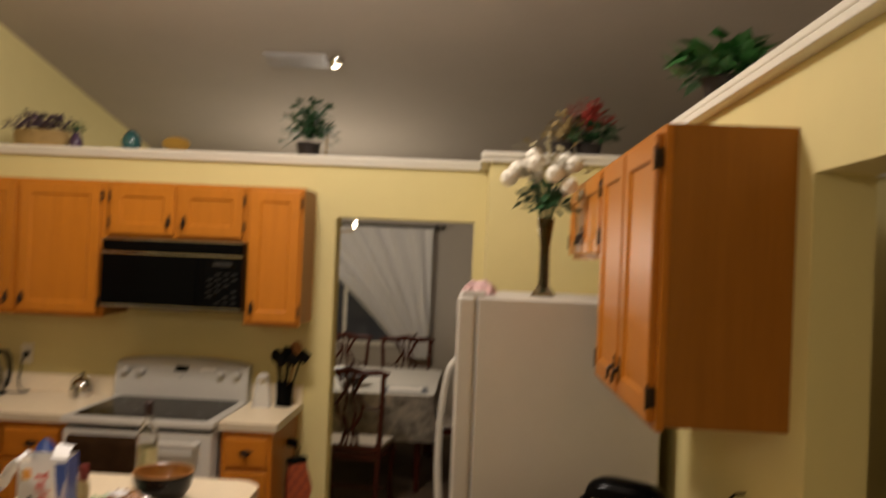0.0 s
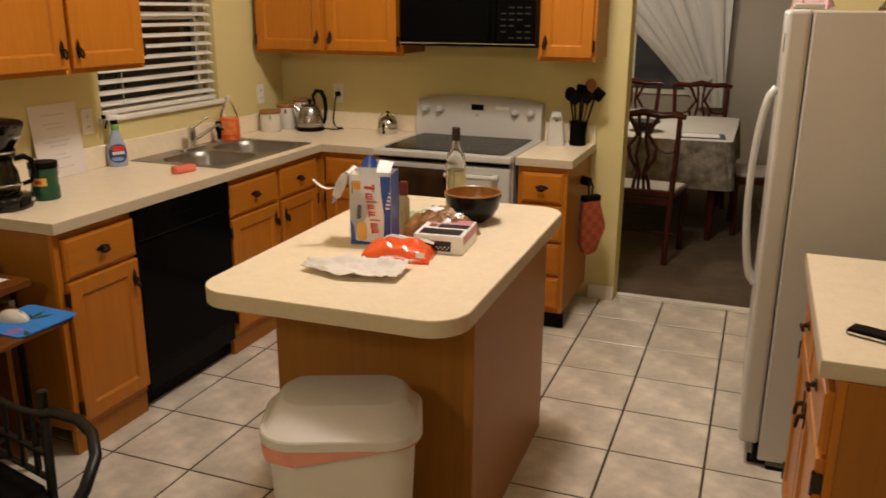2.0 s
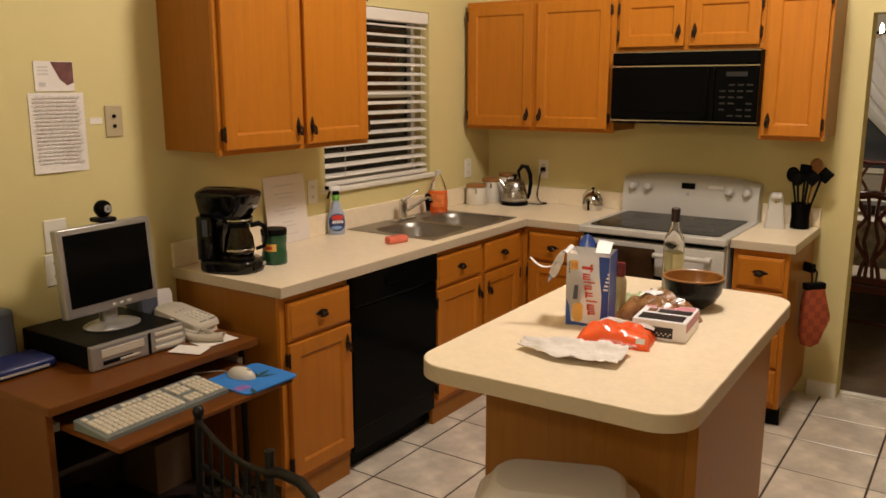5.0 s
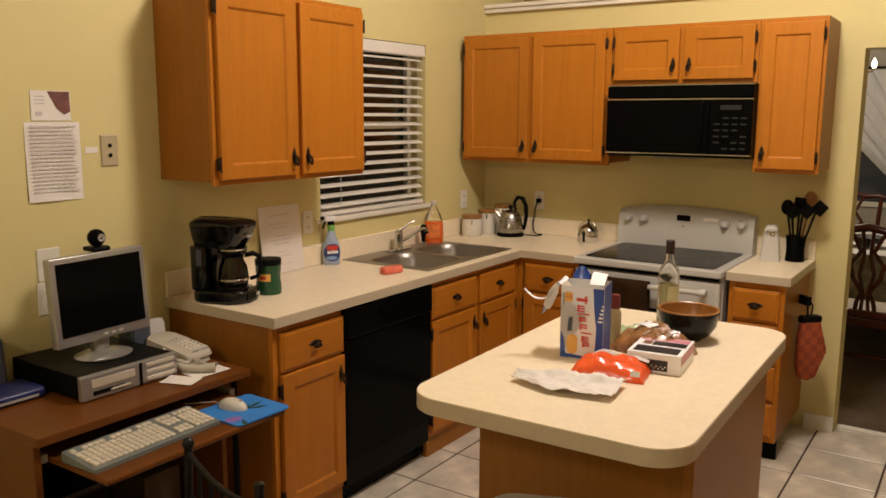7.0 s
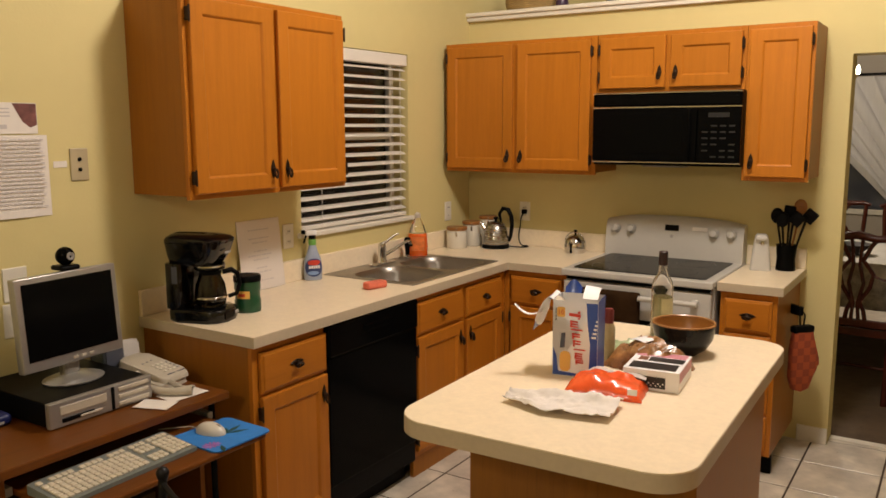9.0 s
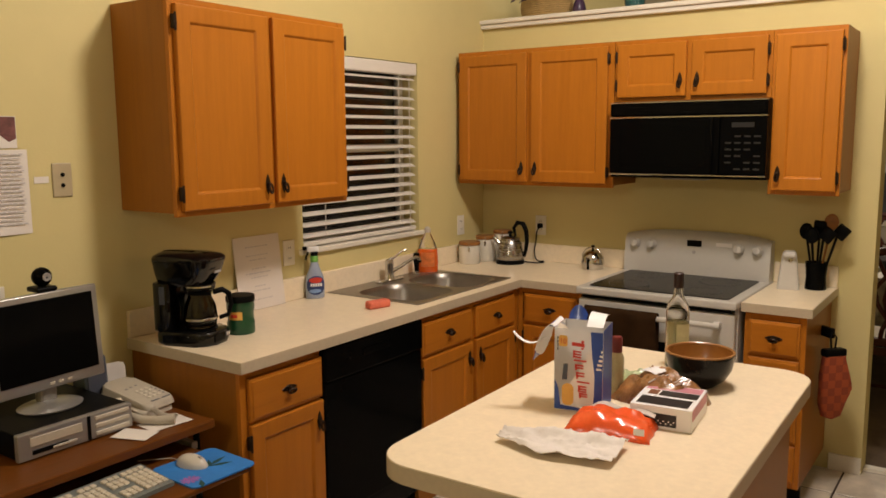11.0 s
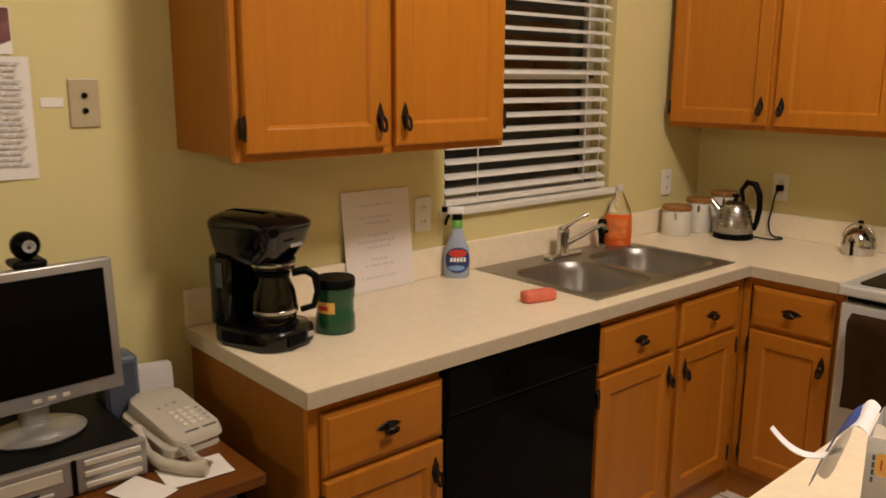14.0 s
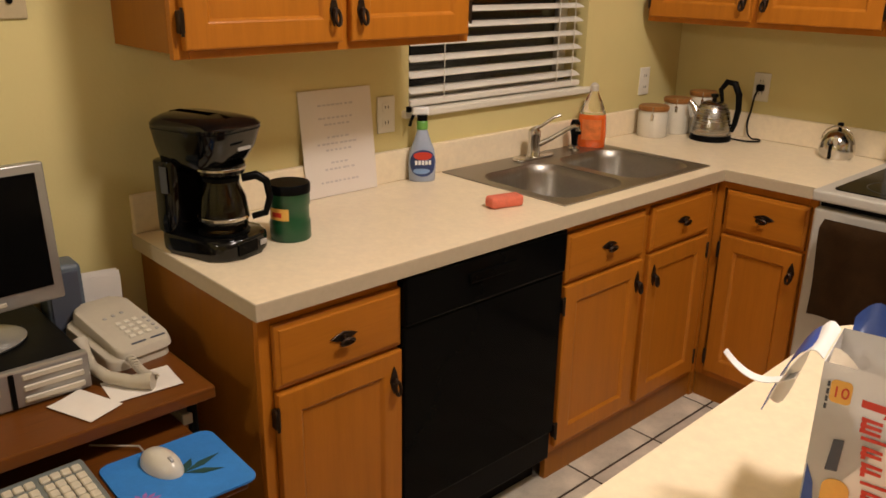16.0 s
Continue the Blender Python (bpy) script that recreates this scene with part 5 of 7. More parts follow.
# utensil crock
uc = empty_at("utensil_holder", P(1.900, -0.105), "dark holder full of black kitchen utensils", "utensils")
part("crock", lathe(B(), [(0.0001, 0), (0.046, 0), (0.048, 0.004), (0.044, 0.060), (0.050, 0.125), (0.052, 0.13), (0.047, 0.13), (0.041, 0.06), (0.043, 0.008), (0.0001, 0.007)], 28), M_BLACK, uc, "", 40)
for ax, ay, ln, kind in ((-0.05, -0.01, 0.20, "spoon"), (0.085, -0.03, 0.195, "turner"), (0.05, 0.035, 0.245, "wood"), (0.0, 0.03, 0.20, "fork"), (-0.02, -0.04, 0.185, "spoon"), (0.03, -0.05, 0.18, "turner")):
    top = Vector((ax, ay, 0.06 + ln))
    bb = tube(B(), [(ax * 0.15, ay * 0.15, 0.012), (ax * 0.5, ay * 0.5, 0.012 + ln * 0.5), tuple(top)], [0.005, 0.005, 0.006], 8)
    if kind in ("spoon", "wood"):
        bmesh.ops.create_uvsphere(bb, u_segments=14, v_segments=8, radius=0.032, matrix=Matrix.Translation(top + Vector((0, 0, 0.015))) @ Matrix.Diagonal((1.0, 0.35, 1.25, 1)))
    else:
        box(bb, -0.030, -0.004, 0.0, 0.030, 0.004, 0.065, 0.004, 1, m=Matrix.Translation(top) @ pose(0, 0, 0, 0, 38 if kind == "turner" else 5, 0))
    part("utensil", bb, M_LIDW if kind == "wood" else M_BLACKM, uc, "wooden spoon" if kind == "wood" else "black plastic utensil", 45)

# plaid oven mitt on the cabinet side
mk = mat("plaid_cloth", (0.50, 0.12, 0.045), 0.9, 0, 0.2, 10, 0.5, 220)
nt = mk.node_tree
ck = nt.nodes.new("ShaderNodeTexChecker")
ck.inputs["Scale"].default_value = 28
ck.inputs["Color1"].default_value, ck.inputs["Color2"].default_value = (0.38, 0.075, 0.020, 1), (0.27, 0.050, 0.018, 1)
tcn = nt.nodes.new("ShaderNodeTexCoord")
nt.links.new(tcn.outputs["Object"], ck.inputs["Vector"])
nt.links.new(ck.outputs["Color"], nt.nodes["Principled BSDF"].inputs["Base Color"])
om = empty_at("oven_mitt", pose(2.006, -0.269, 0.679, 0, 0, -42), "red plaid oven mitt hanging on the cabinet side", "oven mitt")
b = B()
prism(b, [(-0.050, 0.0), (0.050, 0.0), (0.062, -0.12), (0.095, -0.16), (0.098, -0.20), (0.070, -0.205), (0.066, -0.26), (0.045, -0.315), (0.0, -0.33), (-0.045, -0.315), (-0.066, -0.25), (-0.060, -0.12)], -0.016, 0.022, 0.012, 3,
      pose(0.024, 0, 0, 90, 0, 90) )
part("mitt_body", b, mk, om, "", 45)
part("cuff", box(B(), 0.002, -0.056, -0.035, 0.048, 0.056, 0.002, 0.010), M_BLACKM, om)
part("hanging_loop", tube(B(), [(0.02, -0.01, 0.0), (0.02, -0.015, 0.05), (0.012, 0.0, 0.075), (0.02, 0.015, 0.05), (0.02, 0.01, 0.0)], 0.004, 8), M_BLACKM, om, "", 60)
part("hook", box(B(), -0.072, -0.012, 0.045, 0.012, 0.012, 0.090, 0.003), M_BLACKM, om)

# brown towel over the oven handle
M_TOWEL = mat("brown_terry", (0.034, 0.017, 0.007), 0.95, 0, 0.2, 20, 0.8, 350, spec=0.05)
b = B()
def towel(u, v):
    x = 0.992 + 0.36 * u
    s = v * 0.62
    wav = 0.006 * math.sin(u * 14) * (0.3 + v)
    if s < 0.26:
        return (x, -0.700 + wav * 0.2 + 0.004, 0.570 + s)
    if s < 0.32:
        a = (s - 0.26) / 0.06 * math.pi
        return (x, -0.715 + 0.0165 * math.cos(a), 0.815 + 0.0165 * math.sin(a) + 0.012)
    return (x + 0.004 * math.sin(v * 9), -0.7325 - 0.006 + wav, 0.828 - (s - 0.32))
sheet(b, towel, 26, 30, 0.004)
tw = part("dish_towel", b, M_TOWEL, None, "", 60)
tagged(tw, "dark brown terry towel hanging over the oven handle", "towel")

# ---- trash can ----
M_CAN = mat("white_can_plastic", (0.60, 0.56, 0.52), 0.38, 0, 0.03, 6, 0.03, 80)
tc = empty_at("trash_can", pose(1.897, -2.870, 0.0, 0, 0, 23), "white plastic trash can with a lid and pink liner", "trash can")
b = B()
rings = []
for z, sx, sy in ((0.0, 0.150, 0.112), (0.008, 0.155, 0.117), (0.30, 0.172, 0.128), (0.595, 0.186, 0.138)):
    rings.append([b.verts.new((x, y, z)) for x, y in rounded(-sx, -sy, sx, sy, 0.085, 6)])
for r0, r1 in zip(rings, rings[1:]):
    for k in range(len(r0)):
        b.faces.new((r0[k], r0[(k + 1) % len(r0)], r1[(k + 1) % len(r0)], r1[k]))
b.faces.new(rings[0][::-1])
part("bin", b, M_CAN, tc, "", 40)
b = B()
rings = []
for z, sx, sy, wob in ((0.596, 0.187, 0.139, 0), (0.610, 0.192, 0.145, 0), (0.575, 0.200, 0.153, 0.006), (0.535, 0.197, 0.150, 0.018)):
    ring = []
    for k, (x, y) in enumerate(rounded(-sx, -sy, sx, sy, 0.085, 6)):
        drop = max(0.12, min(1.0, (0.10 - x) / 0.12, (-y - 0.02) / 0.06))
        ring.append(b.verts.new((x, y, z if not wob else 0.606 - (0.606 - z) * drop * 0.6 + 0.2 * wob * math.sin(k * 1.3))))
    rings.append(ring)
for r0, r1 in zip(rings, rings[1:]):
    for k in range(len(r0)):
        b.faces.new((r0[k], r0[(k + 1) % len(r0)], r1[(k + 1) % len(r0)], r1[k]))
part("liner", b, mat("pink_liner_film", (0.68, 0.28, 0.21), 0.4, 0, 0.1, 20, 0.3, 60), tc, "thin pink bin liner folded over the rim", 50)
b = B()
rings = []
for z, sx, sy, r, dy in ((0.606, 0.199, 0.152, 0.095, 0), (0.608, 0.204, 0.157, 0.098, 0), (0.630, 0.204, 0.157, 0.098, 0), (0.634, 0.201, 0.154, 0.096, 0), (0.636, 0.192, 0.145, 0.09, 0.0),
                         (0.668, 0.166, 0.098, 0.07, 0.040), (0.674, 0.155, 0.088, 0.06, 0.045), (0.678, 0.08, 0.045, 0.03, 0.045)):
    rings.append([b.verts.new((x, y + dy, z)) for x, y in rounded(-sx, -sy, sx, sy, r, 8)])
for r0, r1 in zip(rings, rings[1:]):
    for k in range(len(r0)):
        b.faces.new((r0[k], r0[(k + 1) % len(r0)], r1[(k + 1) % len(r0)], r1[k]))
b.faces.new(rings[-1])
b.faces.new(rings[0][::-1])
part("lid", b, M_CAN, tc, "", 16)
part("lid_hinge", box(B(), -0.10, 0.148, 0.612, 0.10, 0.165, 0.650, 0.006), M_CAN, tc)
part("pedal", box(B(), -0.04, -0.165, 0.008, 0.04, -0.110, 0.022, 0.004), M_CAN, tc)

# ---- desk corner ----
dk = empty_at("computer_desk", pose(0, 0, 0), "small brown computer desk with a pull-out keyboard tray", "desk")
DY0, DY1, DX1, DZ = -3.385, -2.585, 0.55, 0.74
part("desktop", box(B(), WX + 0.01, DY0, DZ - 0.028, DX1, DY1, DZ, 0.004), M_DESKW, dk)
part("side_panel", box(B(), WX + 0.01, DY0 + 0.004, 0.0, DX1 - 0.03, DY0 + 0.026, DZ - 0.0285, 0.002, 1), M_DESKW, dk)
part("side_panel", box(B(), WX + 0.01, DY1 - 0.026, 0.0, DX1 - 0.14, DY1 - 0.004, DZ - 0.0285, 0.002, 1), M_DESKW, dk)
# Near-black brown puts the deep shade under the desk into these boards' colour.
M_SHADED_SHELF = mat("shade_darkened_board", (0.022, 0.011, 0.006), 0.6, 0, 0.2, 8)
part("back_panel", box(B(), WX + 0.012, DY0 + 0.027, 0.02, WX + 0.026, DY1 - 0.027, DZ - 0.0285), M_SHADED_SHELF, dk)
part("lower_shelf", box(B(), WX + 0.027, DY0 + 0.027, 0.10, 0.36, DY1 - 0.027, 0.118), M_SHADED_SHELF, dk)
part("middle_shelf", box(B(), WX + 0.027, DY0 + 0.027, 0.37, 0.25, DY1 - 0.027, 0.388), M_SHADED_SHELF, dk)
TZ = 0.655
part("keyboard_tray", box(B(), 0.29, DY0 + 0.060, TZ - 0.018, 0.782, DY1 - 0.060, TZ, 0.006), M_DESKW, dk)
for y in (DY0 + 0.045, DY1 - 0.045):
    part("tray_slide", box(B(), 0.10, y - 0.012, TZ - 0.014, 0.50, y + 0.012, TZ + 0.012, 0.002, 1), M_GREYP, dk)
part("leg_post", tube(B(), [(0.49, DY1 - 0.03, 0.0), (0.49, DY1 - 0.03, DZ - 0.03)], 0.011, 10), M_BLACKM, dk)

pcx = empty_at("desktop_computer", pose(0.382, -3.146, DZ + 0.0006, 0, 0, 90), "flat black and silver desktop computer under the monitor", "computer")
# local x along the front, face towards -y
part("case", box(B(), 0.004, 0.010, 0.006, 0.362, 0.395, 0.082, 0.003), M_BLACKM, pcx)
part("front_bezel", box(B(), 0.0, -0.012, 0.003, 0.366, 0.0098, 0.084, 0.005), M_SILVERP, pcx, "silver front bezel")
part("drive_door", box(B(), 0.035, -0.0145, 0.040, 0.195, -0.0118, 0.068, 0.002, 1), M_CREAMP, pcx)
part("floppy_slot", box(B(), 0.040, -0.0150, 0.016, 0.150, -0.0118, 0.030, 0.002, 1), M_BLACKM, pcx)
part("eject_lever", box(B(), 0.100, -0.0175, 0.018, 0.175, -0.0148, 0.026, 0.002, 1), M_CREAMP, pcx)
part("bezel_divider", box(B(), 0.212, -0.0145, 0.006, 0.222, -0.0118, 0.080), M_BLACKM, pcx)
for k in range(3):
    part("vent_bar", box(B(), 0.236, -0.0165, 0.012 + 0.024 * k, 0.352, -0.0118, 0.026 + 0.024 * k, 0.003, 1), M_CREAMP, pcx)
for x in (0.03, 0.33):
    for y in (0.04, 0.36):
        part("foot", lathe(B(), [(0.0001, 0), (0.012, 0), (0.012, 0.0065), (0.0001, 0.0065)], 10, Matrix.Translation((x, y, -0.0005))), M_BLACKM, pcx)

mo = empty_at("monitor", pose(0.213, -2.944, DZ + 0.084, 0, 0, 90 + 4), "silver flat-panel monitor with a dark screen", "monitor")
part("stand_base", lathe(B(), [(0.0001, 0), (0.098, 0), (0.100, 0.004), (0.085, 0.010), (0.03, 0.018), (0.0001, 0.02)], 32, Matrix.Diagonal((1, 0.85, 1, 1))), M_SILVERP, mo, "", 40)
part("stand_neck", box(B(), -0.030, 0.00, 0.012, 0.030, 0.035, 0.16, 0.010), M_SILVERP, mo)
TL = pose(0, -0.004, 0.060, -4, 0, 0)
part("bezel", box(B(), -0.186, -0.020, 0, 0.186, 0.012, 0.298, 0.005, 3, m=TL), M_SILVERP, mo, "", 40)
part("screen", box(B(), -0.165, -0.0225, 0.034, 0.165, -0.0205, 0.278, m=TL), M_BLACKGLASS, mo, "black switched-off screen")
part("back_cover", box(B(), -0.13, 0.0122, 0.05, 0.13, 0.045, 0.25, 0.012, m=TL), M_GREYP, mo)
for k in range(3):
    part("button", box(B(), -0.012 + 0.03 * k, -0.0225, 0.010, 0.006 + 0.03 * k, -0.0195, 0.020, 0.002, 1, m=TL), M_CREAMP, mo)
wc = empty_at("webcam", pose(0.183, -2.925, DZ + 0.084 + 0.358, 0, 0, 90), "black ball webcam on top of the monitor", "webcam")
b = B()
bmesh.ops.create_uvsphere(b, u_segments=24, v_segments=16, radius=0.030, matrix=Matrix.Translation((0, 0, 0.045)))
part("camera_ball", b, M_BLACK, wc, "", 60)
part("clip_base", box(B(), -0.034, -0.030, 0.0, 0.034, 0.034, 0.016, 0.006), M_BLACKM, wc)
part("lens_ring", lathe(B(), [(0.013, 0), (0.013, 0.004), (0.009, 0.004), (0.008, 0.001), (0.0001, 0.001)], 20, pose(0, -0.0285, 0.047, 90, 0, 0)), M_GREYP, wc)

def speaker(x, y, col, lab):
    s = empty_at("speaker", pose(x, y, DZ + 0.0006, 0, 0, 84), lab, "speaker", "desk speakers")
    part("cabinet", box(B(), -0.042, -0.05, 0, 0.042, 0.05, 0.175, 0.012, 3, m=pose(0, 0, 0, -5, 0, 0) ), col, s, "", 40)
    part("grille", box(B(), -0.033, -0.0535, 0.025, 0.033, -0.0495, 0.160, 0.004, 1, m=pose(0, 0, 0, -5, 0, 0)), M_DARKP, s)
    part("foot", box(B(), -0.035, -0.04, -0.0004, 0.035, 0.045, 0.006), M_BLACKM, s)
M_SPK = mat("blue_grey_plastic", (0.085, 0.11, 0.14), 0.45, 0, 0.06, 10)
speaker(0.085, -2.725, M_SPK, "blue-grey desktop speaker beside the phone")
speaker(0.030, -3.245, M_SPK, "blue-grey desktop speaker at the desk end")
md = empty_at("modem", pose(0.158, -3.284, DZ + 0.0006, 0, 0, 90), "dark blue modem on the desk", "modem")
part("case", box(B(), -0.09, -0.075, 0, 0.12, 0.075, 0.036, 0.014, 3), mat("navy_plastic", (0.010, 0.016, 0.09), 0.35, 0, 0.1, 10), md, "", 40)
part("status_strip", box(B(), -0.07, -0.0765, 0.010, 0.09, -0.0745, 0.018), M_GREYP, md)

tp = empty_at("telephone", pose(0.240, -2.661, DZ + 0.0006, 0, 0, 97), "cream corded desk telephone with its handset off", "telephone")


def wedge(bm, x0, y0, x1, y1, low, front, back, r, bev):
    """A rounded block whose top slopes up from front to back."""
    ring = rounded(x0, y0, x1, y1, r, 5)
    lo_ = [bm.verts.new((x, y, low(y))) for x, y in ring]
    hi_ = [bm.verts.new((x * 0.96, y * 0.96, front + (back - front) * (y - y0) / (y1 - y0))) for x, y in ring]
    n_ = len(ring)
    bm.faces.new(lo_[::-1])
    top_ = bm.faces.new(hi_)
    for q in range(n_):
        bm.faces.new((lo_[q], lo_[(q + 1) % n_], hi_[(q + 1) % n_], hi_[q]))
    bmesh.ops.bevel(bm, geom=list(top_.edges), offset=bev, segments=3, profile=0.5, affect="EDGES")
    return bm


part("cradle", wedge(B(), -0.082, -0.116, 0.066, 0.112, lambda y: 0.0, 0.022, 0.052, 0.030, 0.006), M_CREAMP, tp, "", 40)
base_ = part("base", wedge(B(), -0.060, -0.120, 0.072, 0.114, lambda y: 0.0215 + 0.030 * (y + 0.12) / 0.234, 0.040, 0.082, 0.030, 0.008), M_CREAMP, tp, "", 40)
SL = pose(0, -0.115, 0.0408, 10.2, 0, 0)
M_KEYPALE = mat("pale_phone_key", (0.70, 0.65, 0.54), 0.45)
for i in range(3):
    for j in range(4):
        part("key", box(B(), -0.012 + 0.020 * i, 0.040 + 0.020 * j, 0.000, 0.002 + 0.020 * i, 0.052 + 0.020 * j, 0.004, 0.002, 1, m=SL), M_KEYPALE, base_)
for x, y in ((-0.018, 0.140), (0.004, 0.143), (0.026, 0.146), (0.056, 0.046), (0.057, 0.064), (0.057, 0.082), (0.056, 0.100)):
    part("button", box(B(), x - 0.004, y - 0.004, 0.000, x + 0.004, y + 0.004, 0.003, 0.001, 1, m=SL), M_GREYP, base_)
for x in (-0.022, 0.024):
    part("name_slot", box(B(), x, 0.016, 0.000, x + 0.034, 0.021, 0.0012, m=SL), M_DARKP, base_)
# world places turned into the phone's own frame
inv_ = tp.matrix_world.inverted()
hp_ = [inv_ @ Vector(v) for v in ((0.284, -2.763, 0.800), (0.314, -2.765, 0.778), (0.349, -2.763, 0.764), (0.401, -2.751, 0.758), (0.451, -2.721, 0.757), (0.483, -2.689, 0.760))]
part("handset", tube(B(), hp_, [0.019, 0.016, 0.013, 0.013, 0.014, 0.018], 12), M_CREAMP, tp, "cream handset lying on the desk", 60)
c0, c1 = Vector((0.481, -2.683, 0.762)), Vector((0.371, -2.689, 0.768))
cc_ = []
for k in range(90):
    u = k / 89
    p = c0.lerp(c1, u)
    cc_.append(inv_ @ (p + Vector((0.0, 0.008 * math.cos(k * 0.9), 0.008 * math.sin(k * 0.9) - 0.012 * math.sin(math.pi * u) + 0.004))))
part("coil_cord", tube(B(), cc_, 0.0028, 5), M_CREAMP, tp, "", 60)

for m_, w_, h_, lab in ((pose(0.446, -2.699, DZ + 0.0012, 0, 0, -6), 0.10, 0.142, "white paper slip lying on the desk"), (pose(0.461, -2.821, DZ + 0.0022, 0, 0, 112), 0.08, 0.12, "folded white paper on the desk edge")):
    e = empty_at("paper_slip", m_, lab, "paper", "papers on the desk")
    part("page", sheet(B(), lambda u, v: (-w_ / 2 + w_ * u, -h_ / 2 + h_ * v, 0.001 + 0.004 * abs(u - 0.4) * v), 4, 4, 0.0006), M_PAPER, e)
e = empty_at("paper_stack", pose(0.053, -2.639, DZ + 0.0006, 0, 0, 70), "small stack of white papers behind the phone", "paper")
for k in range(4):
    part("page", box(B(), -0.06, -0.004 + 0.009 * k, 0, 0.06, -0.002 + 0.009 * k, 0.105 + 0.01 * (k % 2), m=pose(0, 0, 0, -8, 0, 3 * k)), M_PAPER, e)

# keyboard: local x along its length, front towards -y
kb = empty_at("keyboard", pose(0.634, -3.094, TZ + 0.0006, 0, 0, 91.5), "cream computer keyboard on the tray", "keyboard")
b = B()
prism(b, [(-0.078, 0.0), (0.078, 0.0), (0.078, 0.030), (0.062, 0.028), (-0.078, 0.012)], -0.228, 0.228, 0.002, 1, pose(0, 0, 0, 90, 0, 90))
part("case", b, mat("grey_green_plastic", (0.16, 0.18, 0.17), 0.45, 0, 0.08, 12), kb)
key0 = None
M_KEYC = mat("cream_key", (0.60, 0.54, 0.42), 0.45, 0, 0.05, 30, random_tint=0.05)
for row in range(6):
    y = -0.064 + 0.0205 * row + (0.006 if row == 5 else 0)
    xs = [-0.216 + 0.0187 * k for k in range(15)] + [0.080 + 0.0187 * k for k in range(3)] + [0.144 + 0.0187 * k for k in range(4)]
    for i, x in enumerate(xs):
        if row in (2, 3) and 15 <= i < 18 and row == 2:
            continue
        if row == 5 and i in (1, 6, 11):
            continue
        if key0 is None:
            key0 = part("key", box(B(), 0.001, 0.001, 0, 0.0175, 0.0185, 0.008, 0.0022, 1), M_KEYC, kb)
            o = key0
        else:
            o = new("key", key0.data)
            o.parent = kb
        o.matrix_basis = pose(x, y, 0.0125 + 0.0021 * row * 1.12, 6.2, 0, 0)

pd_ = empty_at("mouse_pad", pose(0.671, -2.734, TZ + 0.0006, 0, 0, 88), "bright blue mouse pad with a purple flower print", "mouse pad")
M_PAD = mat("blue_pad_cloth", (0.025, 0.19, 0.56), 0.75, 0, 0.12, 8, 0.2, 300)
part("pad", prism(B(), rounded(-0.118, -0.115, 0.112, 0.105, 0.022), 0, 0.005, 0.001, 1), M_PAD, pd_)
b = B()
M_PURP = mat("purple_print", (0.34, 0.13, 0.42), 0.8, 0, 0.3, 40)
for k in range(11):
    a = 2 * math.pi * k / 11
    cx, cy = -0.088, -0.055
    prism(b, [(cx, cy), (cx + 0.024 * math.cos(a - 0.2), cy + 0.020 * math.sin(a - 0.2)), (cx + 0.034 * math.cos(a), cy + 0.028 * math.sin(a)), (cx + 0.024 * math.cos(a + 0.2), cy + 0.020 * math.sin(a + 0.2))], 0.0052 + 0.00006 * k, 0.0055 + 0.00006 * k)
part("flower_print", b, M_PURP, pd_)
b = B()
for a, ln in ((15, 0.085), (-25, 0.075), (50, 0.05), (-120, 0.06)):
    c, s = math.cos(radians(a)), math.sin(radians(a))
    ox, oy = (0.005, -0.015) if a > -100 else (-0.07, -0.08)
    prism(b, [(ox, oy), (ox + ln * 0.5 * c - 0.009 * s, oy + ln * 0.5 * s + 0.009 * c), (ox + ln * c, oy + ln * s), (ox + ln * 0.5 * c + 0.009 * s, oy + ln * 0.5 * s - 0.009 * c)], 0.0053 + 0.0001 * (a % 7), 0.0057 + 0.0001 * (a % 7))
tagged(part("leaf_print", b, mat("dark_green_print", (0.010, 0.055, 0.05), 0.8), pd_), kind="stuff")
ms = empty_at("computer_mouse", pose(0.639, -2.751, TZ + 0.0060, 0, 0, 100), "white computer mouse on the blue pad", "mouse")
b = B()
bmesh.ops.create_uvsphere(b, u_segments=24, v_segments=14, radius=1.0, matrix=Matrix.Diagonal((0.031, 0.056, 0.036, 1)))
bmesh.ops.bisect_plane(b, geom=b.verts[:] + b.edges[:] + b.faces[:], plane_co=(0, 0, 0.0), plane_no=(0, 0, -1), clear_outer=True)
part("shell", b, mat("white_mouse_plastic", (0.62, 0.58, 0.50), 0.3, 0, 0.03, 8, coat=0.2), ms, "", 50)
part("wheel", lathe(B(), [(0.0001, -0.003), (0.009, -0.003), (0.009, 0.003), (0.0001, 0.003)], 14, pose(0, -0.030, 0.0245, 0, 90, 0)), M_GREYP, ms)
part("mouse_cable", tube(B(), [(0, 0.052, 0.008), (0.01, 0.09, 0.004), (-0.02, 0.13, 0.004), (-0.05, 0.17, 0.004)], 0.002, 6), M_CREAMP, ms, "", 60)

